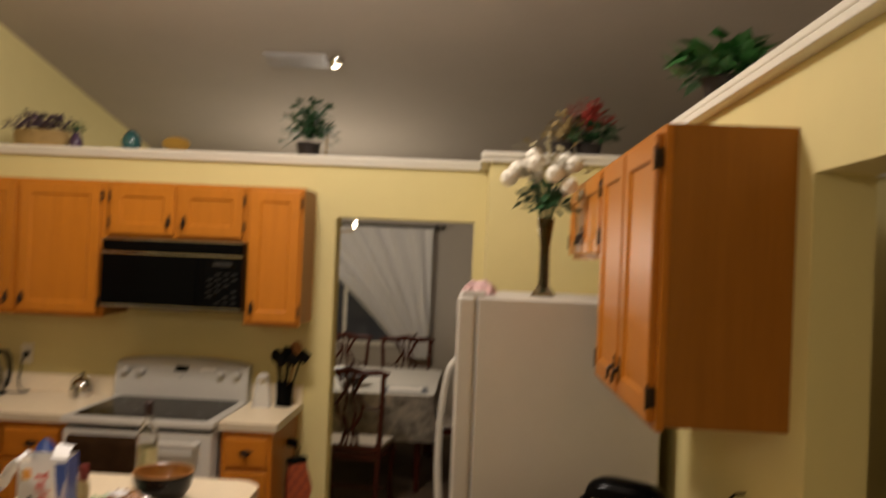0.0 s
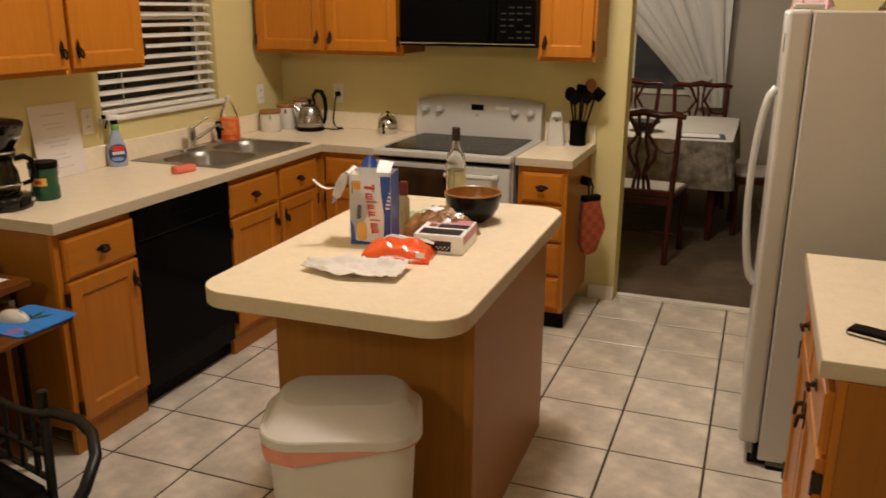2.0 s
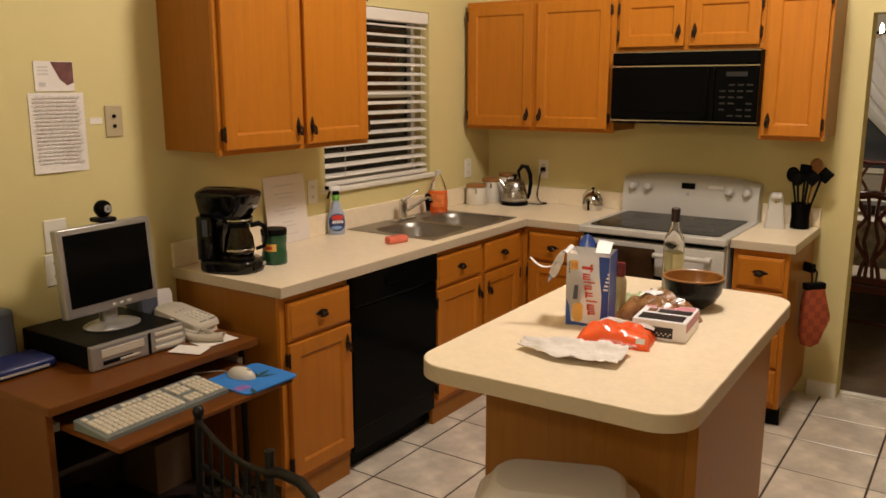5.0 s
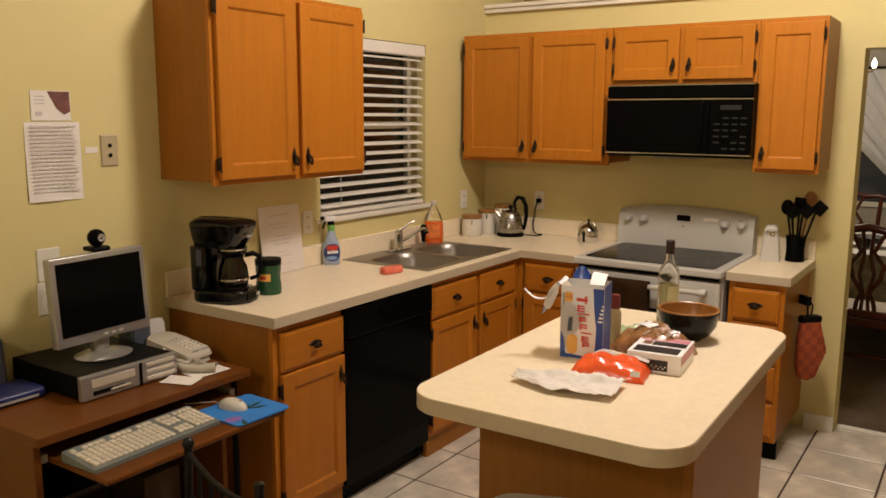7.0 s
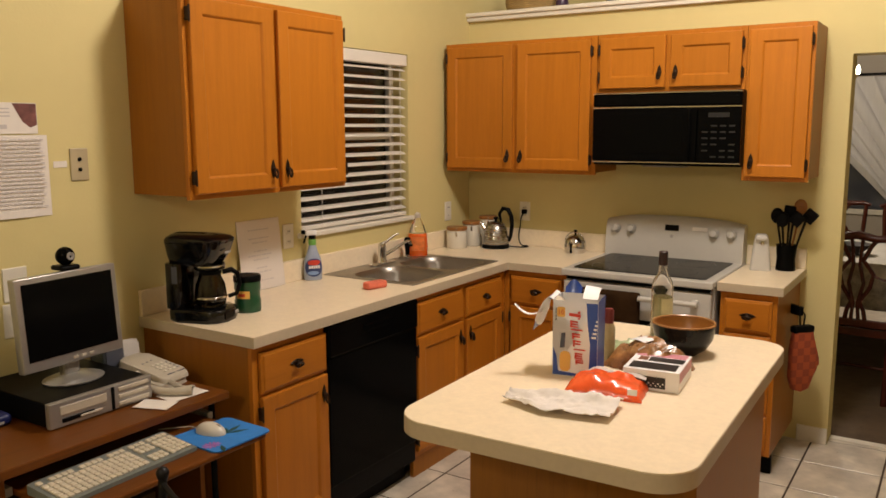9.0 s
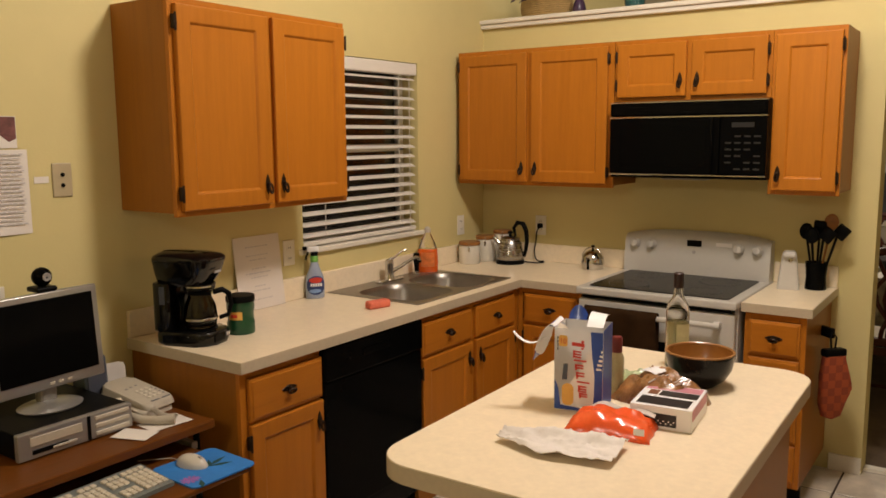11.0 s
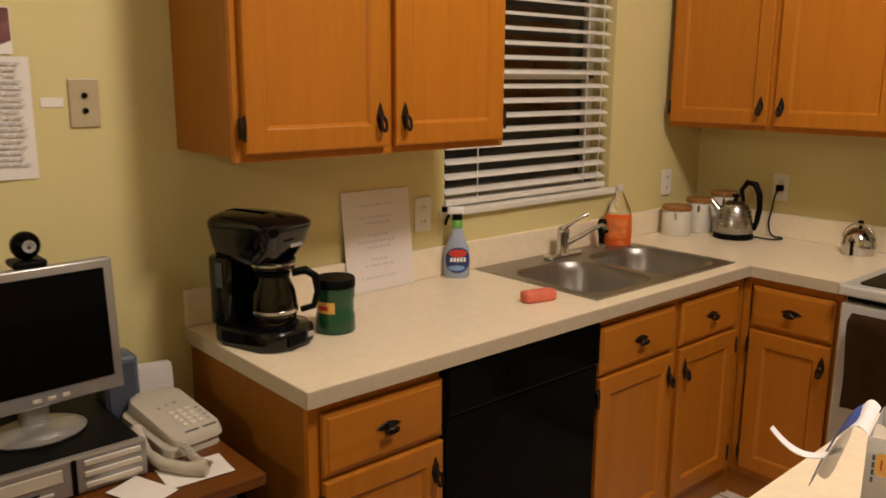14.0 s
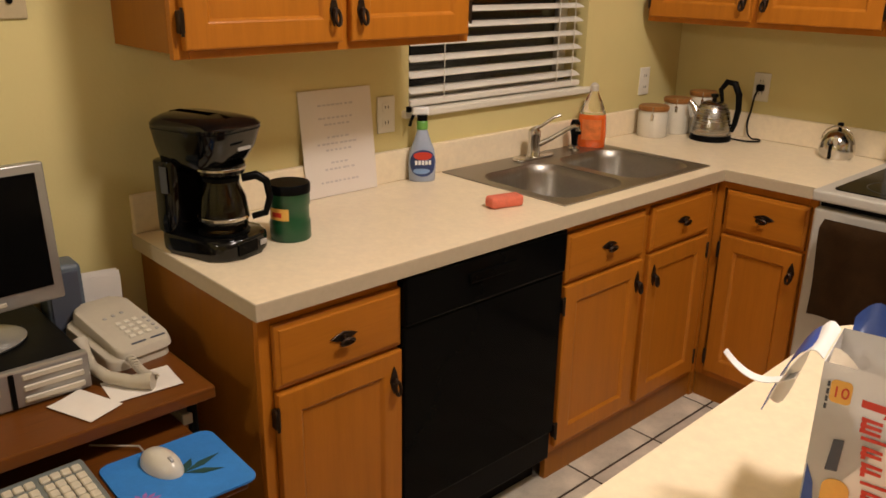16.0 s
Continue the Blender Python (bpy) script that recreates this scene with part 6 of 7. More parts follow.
# under the desk
for x, y, z, w_, d_, h_, nm, col, lab in ((0.12, -2.74, 0.1186, 0.20, 0.16, 0.20, "cardboard_box", mat("dark_cardboard", (0.10, 0.055, 0.025), 0.85, 0, 0.15, 12), "dark brown cardboard box on the desk shelf"),
                                         (0.14, -3.10, 0.1186, 0.16, 0.18, 0.10, "black_case", M_BLACKM, "black plastic case under the desk"),
                                         (0.10, -3.26, 0.3886, 0.16, 0.16, 0.06, "router", M_GREYP, "grey plastic router on the middle shelf"),
                                         (0.10, -2.90, 0.3886, 0.14, 0.24, 0.09, "storage_box", M_DARKP, "dark storage box on the middle shelf")):
    o = part(nm, box(B(), -w_ / 2, -d_ / 2, 0, w_ / 2, d_ / 2, h_, 0.004), col)
    o.matrix_world = pose(x, y, z, 0, 0, random.uniform(-8, 8))
    tagged(o, lab, "box" if "box" in nm else "device")
rr = random.Random(3)
for k in range(5):
    pts = []
    x, y = rr.uniform(0.10, 0.42), rr.uniform(-3.25, -2.75)
    for q in range(22):
        a = q * 0.55 + k
        pts.append((x + 0.075 * math.cos(a) + 0.01 * q * rr.uniform(-1, 1), y + 0.085 * math.sin(a), 0.007 + 0.004 * k + 0.006 * abs(math.sin(q * 0.9))))
    o = part("cable", tube(B(), pts, 0.0045, 6), M_BLACKM if k % 2 else M_GREYP, None, "", 60)
    tagged(o, "tangled power cable on the floor under the desk", "cable", "cables under the desk")

# iron armchair
ch = empty_at("iron_chair", pose(1.064, -3.180, 0, 0, 0, -13), "black wrought iron chair with a curved arm by the desk", "chair")
part("back_post", tube(B(), [(-0.195, 0, 0), (-0.195, 0, 0.45), (-0.195, 0.01, 0.715)], 0.0125, 10), M_IRON, ch, "", 60)
part("back_post", tube(B(), [(0.195, 0, 0), (0.195, 0, 0.45), (0.195, 0.01, 0.735)], 0.0125, 10), M_IRON, ch, "", 60)
part("finial", lathe(B(), [(0.012, 0.79), (0.016, 0.80), (0.018, 0.812), (0.012, 0.824), (0.0001, 0.828)], 14, Matrix.Translation((-0.195, 0.01, -0.090))), M_IRON, ch, "", 50)
part("post_cap", lathe(B(), [(0.013, 0.730), (0.014, 0.738), (0.0001, 0.742)], 14, Matrix.Translation((0.195, 0.01, -0.004))), M_IRON, ch, "", 50)
for z, sag, fall in ((0.690, -0.030, 0.020), (0.555, 0.0, 0.0), (0.485, 0.0, 0.0)):
    part("back_rail", tube(B(), [(-0.19 + 0.38 * k / 12, 0.008, z - fall * k / 12 + sag * math.sin(math.pi * k / 12)) for k in range(13)], 0.0085, 8), M_IRON, ch, "", 60)
for k in range(5):
    x = -0.13 + 0.065 * k
    u = (x + 0.19) / 0.38
    part("spindle", tube(B(), [(x, 0.004, 0.485), (x, 0.010, 0.690 - 0.020 * u - 0.030 * math.sin(math.pi * u))], 0.006, 8), M_IRON, ch, "", 60)
part("arm", tube(B(), [(0.195, 0.0, 0.675), (0.24, 0.012, 0.688), (0.32, 0.020, 0.690), (0.40, 0.005, 0.685), (0.47, -0.035, 0.668), (0.52, -0.10, 0.635), (0.535, -0.19, 0.56), (0.53, -0.25, 0.40), (0.52, -0.28, 0.0)], 0.014, 10), M_IRON, ch, "", 60)
part("seat_rail", tube(B(), [(0.195, 0.0, 0.44), (0.36, -0.10, 0.44), (0.525, -0.25, 0.44)], 0.010, 8), M_IRON, ch, "", 60)
part("seat", prism(B(), rounded(-0.235, -0.45, 0.235, -0.006, 0.06), 0.425, 0.470, 0.014, 3), M_BLACKM, ch, "", 40)

# ---- things on the west wall ----
M_PHOTO = mat("reddish_photo", (0.15, 0.055, 0.05), 0.4, 0, 0.6, 25)
cd = empty_at("wall_paper_notice", pose(WX + 0.001, -2.930, 1.481, 0, 0, 90), "printed sheet of paper taped to the wall", "paper")
part("page", sheet(B(), lambda u, v: (-0.102 + 0.204 * u, -0.002 - 0.006 * (1 - v) ** 2 * (0.5 + 0.5 * math.sin(5 * u)), -0.140 + 0.275 * v), 8, 8, 0.0006), M_PAPER, cd)
b = B()
rr = random.Random(11)
for k in range(18):
    x = -0.085
    z = 0.118 - 0.0133 * k
    while x < 0.075:
        ln = rr.uniform(0.010, 0.030)
        box(b, x, -0.0095, z, min(x + ln, 0.085), -0.0087, z + 0.0045)
        x += ln + 0.004
tagged(part("print_line", b, M_INK, cd), kind="stuff")
cf = empty_at("wall_card", pose(WX + 0.001, -2.930, 1.671, 0, 0, 90), "small printed card with a dark photo on the wall", "card")
part("card", box(B(), -0.072, -0.0025, -0.05, 0.072, 0, 0.052), M_PAPER, cf)
part("photo", prism(B(), [(-0.012, 0.050), (0.070, 0.050), (0.070, -0.020), (0.046, -0.030), (0.020, -0.010)], 0, 0.0006, m=pose(0, -0.0026, 0, 90, 0, 0)), M_PHOTO, cf)
b = B()
for k in range(3):
    box(b, -0.060, -0.0032, 0.030 - 0.012 * k, -0.022, -0.0026, 0.034 - 0.012 * k)
box(b, -0.058, -0.0032, -0.034, -0.034, -0.0026, -0.020)
tagged(part("print_line", b, M_INK, cf), kind="stuff")
tp_ = part("tape_strip", box(B(), 0, -0.001, 0, 0.05, 0.001, 0.022), M_PAPER)
tp_.matrix_world = pose(WX + 0.0016, -2.810, 1.503, 0, 0, 90)
tagged(tp_, "white tape strip between the notice and the plate", "tape")


def wall_plate(name, m, label, category, col, w_=0.07, h_=0.115, kind="outlet"):
    e = empty_at(name, m, label, category)
    part("plate", box(B(), -w_ / 2, -0.006, -h_ / 2, w_ / 2, 0, h_ / 2, 0.003), col, e)
    if kind == "jack":
        for dz in (-0.018, 0.018):
            part("jack", lathe(B(), [(0.007, 0), (0.007, 0.004), (0.0001, 0.004)], 12, pose(0, -0.0058, dz, 90, 0, 0)), M_BLACKM, e)
    elif kind == "outlet":
        for dz in (-0.024, 0.024):
            rc = part("receptacle", prism(B(), rounded(-0.017, -0.014, 0.017, 0.014, 0.008), 0, 0.002, m=pose(0, -0.0058, dz, 90, 0, 0)), col, e)
            part("slot", box(B(), -0.007, -0.0086, dz - 0.005, -0.005, -0.0076, dz + 0.005), M_BLACKM, rc)
            part("slot", box(B(), 0.005, -0.0086, dz - 0.005, 0.007, -0.0076, dz + 0.005), M_BLACKM, rc)
    else:
        part("toggle", box(B(), -0.005, -0.016, -0.010, 0.005, -0.0058, 0.010, 0.002, 1), col, e)
    return e


WEST = lambda y, z: pose(WX, y, z, 0, 0, 90)
M_IVORY = mat("ivory_plastic", (0.46, 0.38, 0.23), 0.4, 0, 0.04, 10)
wall_plate("phone_jack", WEST(-2.713, 1.511), "ivory wall plate with two jacks", "wall plate", M_IVORY, kind="jack")
wall_plate("light_switch", WEST(-2.979, 1.120), "white light switch plate above the desk", "switch", M_TRIM, 0.085, 0.115, "switch")
wall_plate("wall_outlet", WEST(-2.994, 0.999), "white wall outlet behind the monitor", "outlet", M_TRIM)
wall_plate("wall_outlet", WEST(-0.257, 1.127), "white wall outlet above the canisters", "outlet", M_TRIM)
wall_plate("wall_outlet", WEST(-1.663, 1.132), "white wall outlet beside the notice", "outlet", M_TRIM)
wall_plate("wall_outlet", pose(0.372, 0, 1.125), "white wall outlet behind the kettle", "outlet", M_TRIM)

# ---- things on the ledges ----
LZ = 2.3256
M_LEAF = mat("dark_green_leaf", (0.020, 0.075, 0.022), 0.45, 0, 0.3, 9, 0.1, 80, random_tint=0.2)
M_LEAF2 = mat("bright_green_leaf", (0.030, 0.14, 0.030), 0.4, 0, 0.3, 9)
M_POT = mat("dark_pot", (0.016, 0.010, 0.008), 0.5, 0, 0.2, 10)


def leafy(bm, n, spread, rise, size, seed, down=0.3):
    r = random.Random(seed)
    for _ in range(n):
        a, el = r.uniform(0, 2 * math.pi), r.uniform(-down, 1.25)
        d = r.uniform(0.35, 1.0)
        base_ = Vector((0, 0, rise * 0.25))
        tip = base_ + Vector((spread * d * math.cos(a) * math.cos(el), spread * d * math.sin(a) * math.cos(el), rise * d * math.sin(el) + rise * 0.18))
        nrm = Vector((math.cos(a), math.sin(a), 0.2))
        side = Vector((-math.sin(a), math.cos(a), r.uniform(-0.3, 0.3))).normalized()
        ln, wd = size * r.uniform(0.7, 1.2), size * r.uniform(0.28, 0.42)
        out = (nrm * 0.8 + Vector((0, 0, r.uniform(-0.8, 0.5)))).normalized()
        pts = [tip, tip + out * ln * 0.4 + side * wd, tip + out * ln, tip + out * ln * 0.4 - side * wd]
        mid = tip + out * ln * 0.45 + Vector((0, 0, -size * 0.08))
        vs = [bm.verts.new(p) for p in pts] + [bm.verts.new(mid)]
        for i in range(4):
            bm.faces.new((vs[i], vs[(i + 1) % 4], vs[4]))
        tube(bm, [base_, (base_ + tip) / 2 + Vector((0, 0, 0.02)), tip], 0.0016, 4, caps=False)
    return bm


def potted(x, y, label, n, spread, rise, size, seed, col):
    p = empty_at("potted_plant", pose(x, y, LZ), label, "plant", "plants on the ledge")
    part("pot", lathe(B(), [(0.0001, 0), (0.055, 0), (0.072, 0.085), (0.076, 0.09), (0.070, 0.09), (0.066, 0.07), (0.0001, 0.068)], 24), M_POT, p, "", 40)
    b = leafy(B(), n, spread, rise, size, seed)
    bmesh.ops.translate(b, vec=(0, 0, 0.06), verts=b.verts)
    part("foliage", b, col, p)
    return p


potted(1.924, 0.130, "small leafy green plant in a dark pot", 150, 0.155, 0.20, 0.065, 4, M_LEAF)
potted(3.740, -1.830, "broad-leaved green plant in a dark pot", 130, 0.14, 0.13, 0.10, 9, M_LEAF2)
p = potted(3.513, -0.220, "red flowering plant in a dark pot", 70, 0.14, 0.14, 0.07, 14, M_LEAF)
b = leafy(B(), 90, 0.13, 0.16, 0.05, 15, 0.0)
bmesh.ops.translate(b, vec=(0, 0, 0.12), verts=b.verts)
part("blossom", b, mat("dull_red_petal", (0.38, 0.045, 0.035), 0.6, 0, 0.3, 20), p, "dull red artificial flowers")
p = potted(3.363, -0.250, "dry tan grass arrangement in a dark pot", 60, 0.10, 0.13, 0.06, 18, mat("dry_straw", (0.33, 0.24, 0.10), 0.8, 0, 0.3, 20))
tv = empty_at("teal_vase", pose(0.867, 0.13, LZ), "small round teal ceramic vase", "vase")
part("vase_body", lathe(B(), [(0.0001, 0), (0.035, 0), (0.055, 0.03), (0.058, 0.06), (0.045, 0.095), (0.028, 0.112), (0.020, 0.118), (0.018, 0.11), (0.0001, 0.10)], 24), mat("teal_glaze", (0.020, 0.085, 0.085), 0.25, 0, 0.2, 12, coat=0.4), tv, "", 40)
part("vase_lip", lathe(B(), [(0.018, 0.116), (0.024, 0.120), (0.024, 0.124), (0.016, 0.124)], 20), mat("dark_teal_glaze", (0.010, 0.05, 0.05), 0.3), tv)
gd = empty_at("gold_dish", pose(1.137, 0.13, LZ), "mustard yellow ceramic dish standing on edge", "dish")
part("dish", lathe(B(), [(0.0001, 0.0), (0.05, 0.004), (0.085, 0.022), (0.088, 0.026), (0.083, 0.027), (0.05, 0.010), (0.0001, 0.007)], 32, Matrix.Diagonal((0.9, 0.9, 0.9, 1)) @ pose(0, 0, 0.040, 38, 0, 20)), mat("mustard_glaze", (0.30, 0.165, 0.022), 0.45, 0, 0.15, 10, coat=0.3), gd, "", 40)
part("stand", box(B(), -0.05, -0.035, 0, 0.05, 0.045, 0.012, 0.003), M_POT, gd)
bk = empty_at("wicker_basket", pose(0.330, 0.12, LZ), "tan wicker basket with dried purple flowers", "basket")
b = B()
for k in range(9):
    z = 0.006 + 0.0115 * k
    r = 0.105 + 0.012 * math.sin(k / 8 * 2.4)
    tube(b, [((r + 0.003 * (q % 2)) * 1.35 * math.cos(2 * math.pi * q / 30), (r + 0.003 * (q % 2)) * 0.72 * math.sin(2 * math.pi * q / 30), z) for q in range(30)], 0.0062, 5, True)
part("weave", b, mat("tan_wicker", (0.36, 0.24, 0.09), 0.75, 0, 0.25, 30), bk, "", 60)
part("liner", lathe(B(), [(0.0001, 0.002), (0.098, 0.002), (0.104, 0.10), (0.0001, 0.085)], 24, Matrix.Diagonal((1.3, 0.66, 1, 1))), M_KRAFT, bk)
part("handle", tube(B(), [(-0.15 * math.cos(a), 0, 0.08 + 0.115 * math.sin(a)) for a in [math.pi * q / 14 for q in range(15)]], 0.008, 8), M_POT, bk, "", 60)
b = leafy(B(), 120, 0.19, 0.10, 0.05, 22, 0.25)
bmesh.ops.translate(b, vec=(0, 0, 0.085), verts=b.verts)
part("dried_flowers", b, mat("dusty_purple", (0.10, 0.065, 0.09), 0.8, 0, 0.5, 14), bk, "dried dusty purple flowers")
fg = empty_at("dark_figurine_vase", pose(0.544, 0.11, LZ), "small dark purple vase on the ledge", "vase")
part("vase_body", lathe(B(), [(0.0001, 0), (0.030, 0), (0.040, 0.03), (0.030, 0.07), (0.018, 0.09), (0.022, 0.10), (0.0001, 0.095)], 20), mat("plum_glaze", (0.05, 0.025, 0.06), 0.3), fg, "", 40)
b = leafy(B(), 24, 0.06, 0.07, 0.03, 25, 0.0)
bmesh.ops.translate(b, vec=(0, 0, 0.08), verts=b.verts)
part("sprigs", b, M_LEAF, fg)

# ---- on and beside the refrigerator ----
FT = FH + 0.0006
va = empty_at("flower_vase", pose(3.213, -1.260, FT), "tall glass vase of white artificial flowers", "vase")
part("vase_glass", lathe(B(), [(0.0001, 0), (0.050, 0), (0.050, 0.006), (0.022, 0.05), (0.020, 0.20), (0.034, 0.30), (0.036, 0.32), (0.033, 0.32), (0.017, 0.20), (0.018, 0.055), (0.0001, 0.012)], 28), glassy("dark_tinted_glass", (0.30, 0.24, 0.16)), va, "", 40)
b = B()
rr = random.Random(8)
for k in range(12):
    a = 2 * math.pi * k / 12
    tube(b, [(0.006 * math.cos(a), 0.006 * math.sin(a), 0.012), (0.010 * math.cos(a), 0.010 * math.sin(a), 0.26), (0.10 * math.cos(a) * rr.uniform(0.4, 1), 0.10 * math.sin(a) * rr.uniform(0.4, 1), 0.46)], 0.0028, 5)
part("stems", b, M_LEAF, va)
b = leafy(B(), 80, 0.13, 0.12, 0.06, 31, 0.3)
bmesh.ops.translate(b, vec=(0, 0, 0.33), verts=b.verts)
part("leaves", b, M_LEAF, va)
M_PETAL = mat("white_petal", (0.74, 0.70, 0.60), 0.7, 0, 0.1, 20)
for k in range(13):
    a, el = k * 2.4, rr.uniform(-0.1, 1.2)
    c = Vector((0.17 * math.cos(a) * math.cos(el), 0.17 * math.sin(a) * math.cos(el), 0.42 + 0.15 * math.sin(el)))
    b = B()
    for layer, n_ in ((0.5, 5), (1.0, 8)):
        for q in range(n_):
            aa = 2 * math.pi * q / n_ + layer
            d = Vector((math.cos(aa), math.sin(aa), 0))
            r_ = 0.044 * (0.6 + 0.4 * layer)
            s_ = Vector((-d.y, d.x, 0)) * 0.021
            vs = [b.verts.new(p_) for p_ in (c, c + d * r_ * 0.6 + s_ + Vector((0, 0, 0.018)), c + d * r_ + Vector((0, 0, 0.022 - 0.012 * layer)), c + d * r_ * 0.6 - s_ + Vector((0, 0, 0.018)))]
            b.faces.new(vs)
    bmesh.ops.create_icosphere(b, subdivisions=2, radius=0.036, matrix=Matrix.Translation(c + Vector((0, 0, 0.010))))
    part("flower", b, M_PETAL, va)
b = leafy(B(), 40, 0.17, 0.20, 0.04, 36, 0.0)
bmesh.ops.translate(b, vec=(0.02, 0, 0.42), verts=b.verts)
part("dry_sprig", b, mat("pale_sprig", (0.36, 0.31, 0.18), 0.8), va)
pk = part("crumpled_cloth", pillow(0.13, 0.10, 0.055, 12.1, 0.02), mat("pink_white_cloth", (0.58, 0.38, 0.37), 0.8, 0, 0.4, 12, 0.4, 120), None, "", 60)
pk.matrix_world = pose(2.950, -1.360, FT + 0.0045)
tagged(pk, "crumpled pink and white cloth on the refrigerator", "cloth")

# east counter
def toaster(x, y, rz, lab):
    t_ = empty_at("toaster", P(x, y, CT, rz), lab, "toaster", "toasters")
    b = B()
    rs = []
    for k in range(13):
        u = -1 + 2 * k / 12
        sc = (1 - abs(u) ** 4) ** 0.25 * 0.9 + 0.1
        rs.append([b.verts.new((0.135 * u, 0.085 * sc * math.copysign(abs(math.cos(a)) ** 0.7, math.cos(a)), 0.012 + 0.175 * (0.25 + 0.75 * sc) * abs(math.sin(a)) ** 0.6)) for a in [math.pi * q / 14 for q in range(15)]])
    for r0, r1 in zip(rs, rs[1:]):
        for k in range(14):
            b.faces.new((r0[k], r0[k + 1], r1[k + 1], r1[k]))
    for r in (rs[0], rs[-1]):
        b.faces.new(r)
    part("shell", b, M_BLACK, t_, "", 50)
    part("base", box(B(), -0.135, -0.082, 0, 0.135, 0.082, 0.014, 0.004), M_BLACKM, t_)
    part("chrome_panel", box(B(), -0.085, -0.0875, 0.03, -0.03, -0.080, 0.13, 0.004), M_CHROME, t_)
    part("lever", box(B(), -0.155, -0.018, 0.09, -0.130, 0.018, 0.108, 0.004), M_BLACKM, t_)
    return t_


toaster(3.43, -2.04, -35, "glossy black toaster on the counter")
toaster(3.52, -2.29, -50, "glossy black rounded appliance on the counter")
o = part("appliance_cord", tube(B(), [(3.60, -2.28, CT + 0.10), (3.65, -2.30, CT + 0.20), (3.672, -2.33, CT + 0.24), (3.688, -2.36, CT + 0.25)], 0.004, 6), M_BLACKM, None, "", 60)
tagged(o, "short black appliance cord at the wall", "cord")
ph = empty_at("mobile_phone", P(3.117, -2.575, CT, -25), "black mobile phone lying on the counter", "phone")
part("shell", box(B(), -0.055, -0.028, 0, 0.055, 0.028, 0.014, 0.005), M_BLACK, ph)
part("screen", box(B(), -0.035, -0.022, 0.0142, 0.045, 0.022, 0.0150), M_BLACKGLASS, ph)
part("trim", box(B(), -0.050, -0.0295, 0.004, 0.050, -0.0278, 0.009), M_CHROME, ph)
ky = empty_at("key_bunch", P(3.230, -2.625, CT, 15), "bunch of keys with black and yellow fobs", "keys")
part("fob", box(B(), -0.035, -0.016, 0, 0.035, 0.016, 0.014, 0.005), M_BLACKM, ky)
part("yellow_tag", box(B(), -0.02, -0.055, 0, 0.06, -0.030, 0.010, 0.003), mat("yellow_plastic", (0.62, 0.44, 0.02), 0.4), ky, "yellow plastic tag")
part("ring", tube(B(), [(0.045 + 0.018 * math.cos(a), 0.018 * math.sin(a), 0.004) for a in [2 * math.pi * q / 16 for q in range(16)]], 0.0018, 6, True), M_CHROME, ky)
for k in range(3):
    part("key", box(B(), 0.06, -0.006, 0.001, 0.115, 0.006, 0.0035, m=pose(0, 0, 0.003 * k, 0, 0, -30 + 35 * k)), M_CHROME, ky)

# ---- ceiling fixtures ----
vt = empty_at("ceiling_vent", pose(1.72, 0.62, ceil_z(0.62) - 0.002, math.degrees(math.atan(CSLOPE)), 0, 0), "grey ceiling air vent", "vent")
part("frame", box(B(), -0.20, -0.10, -0.014, 0.20, 0.10, 0.0, 0.003), M_GREYP, vt)
for k in range(7):
    part("slat", box(B(), -0.18, -0.082 + 0.026 * k, -0.020, 0.18, -0.070 + 0.026 * k, -0.0142), M_GREYP, vt)
M_BULB = mat("lit_bulb", (1.0, 0.82, 0.58), 0.4, glow=14)
sp2 = empty_at("ceiling_spot", pose(1.985, 0.60, ceil_z(0.60), 0, 0, 0), "small lit ceiling spot lamp", "lamp")
part("housing", lathe(B(), [(0.0001, 0.0), (0.045, 0.0), (0.045, -0.03), (0.036, -0.045), (0.030, -0.045), (0.030, -0.02)], 20), M_CHROME, sp2, "", 40)
part("bulb", lathe(B(), [(0.0001, -0.062), (0.020, -0.055), (0.027, -0.04), (0.024, -0.022), (0.0001, -0.02)], 16), M_BULB, sp2, "", 60)

kd = empty_at("ceiling_lamp", pose(1.92, -1.80, 0), "round ceiling lamp hanging over the kitchen", "lamp")
zc = ceil_z(-1.85)
part("canopy", lathe(B(), [(0.0001, zc + 0.02), (0.07, zc + 0.02), (0.07, zc - 0.03), (0.0001, zc - 0.035)], 20), M_CHROME, kd)
part("rod", tube(B(), [(0, 0, zc - 0.03), (0, 0, 3.40)], 0.008, 8), M_CHROME, kd)
part("shade_rim", lathe(B(), [(0.0001, 3.41), (0.05, 3.41), (0.06, 3.39), (0.0001, 3.39)], 20), M_CHROME, kd)
bl = empty_at("breakfast_pendant", pose(1.60, -5.6, 0), "pendant lamp over the breakfast corner", "lamp")
zc = ceil_z(-5.6)
part("canopy", lathe(B(), [(0.0001, zc + 0.02), (0.06, zc + 0.02), (0.06, zc - 0.02), (0.0001, zc - 0.03)], 20), M_CHROME, bl)
part("rod", tube(B(), [(0, 0, zc - 0.02), (0, 0, 2.70)], 0.006, 8), M_CHROME, bl)
part("cap", lathe(B(), [(0.0001, 2.71), (0.05, 2.71), (0.06, 2.68), (0.0001, 2.68)], 20), M_CHROME, bl)

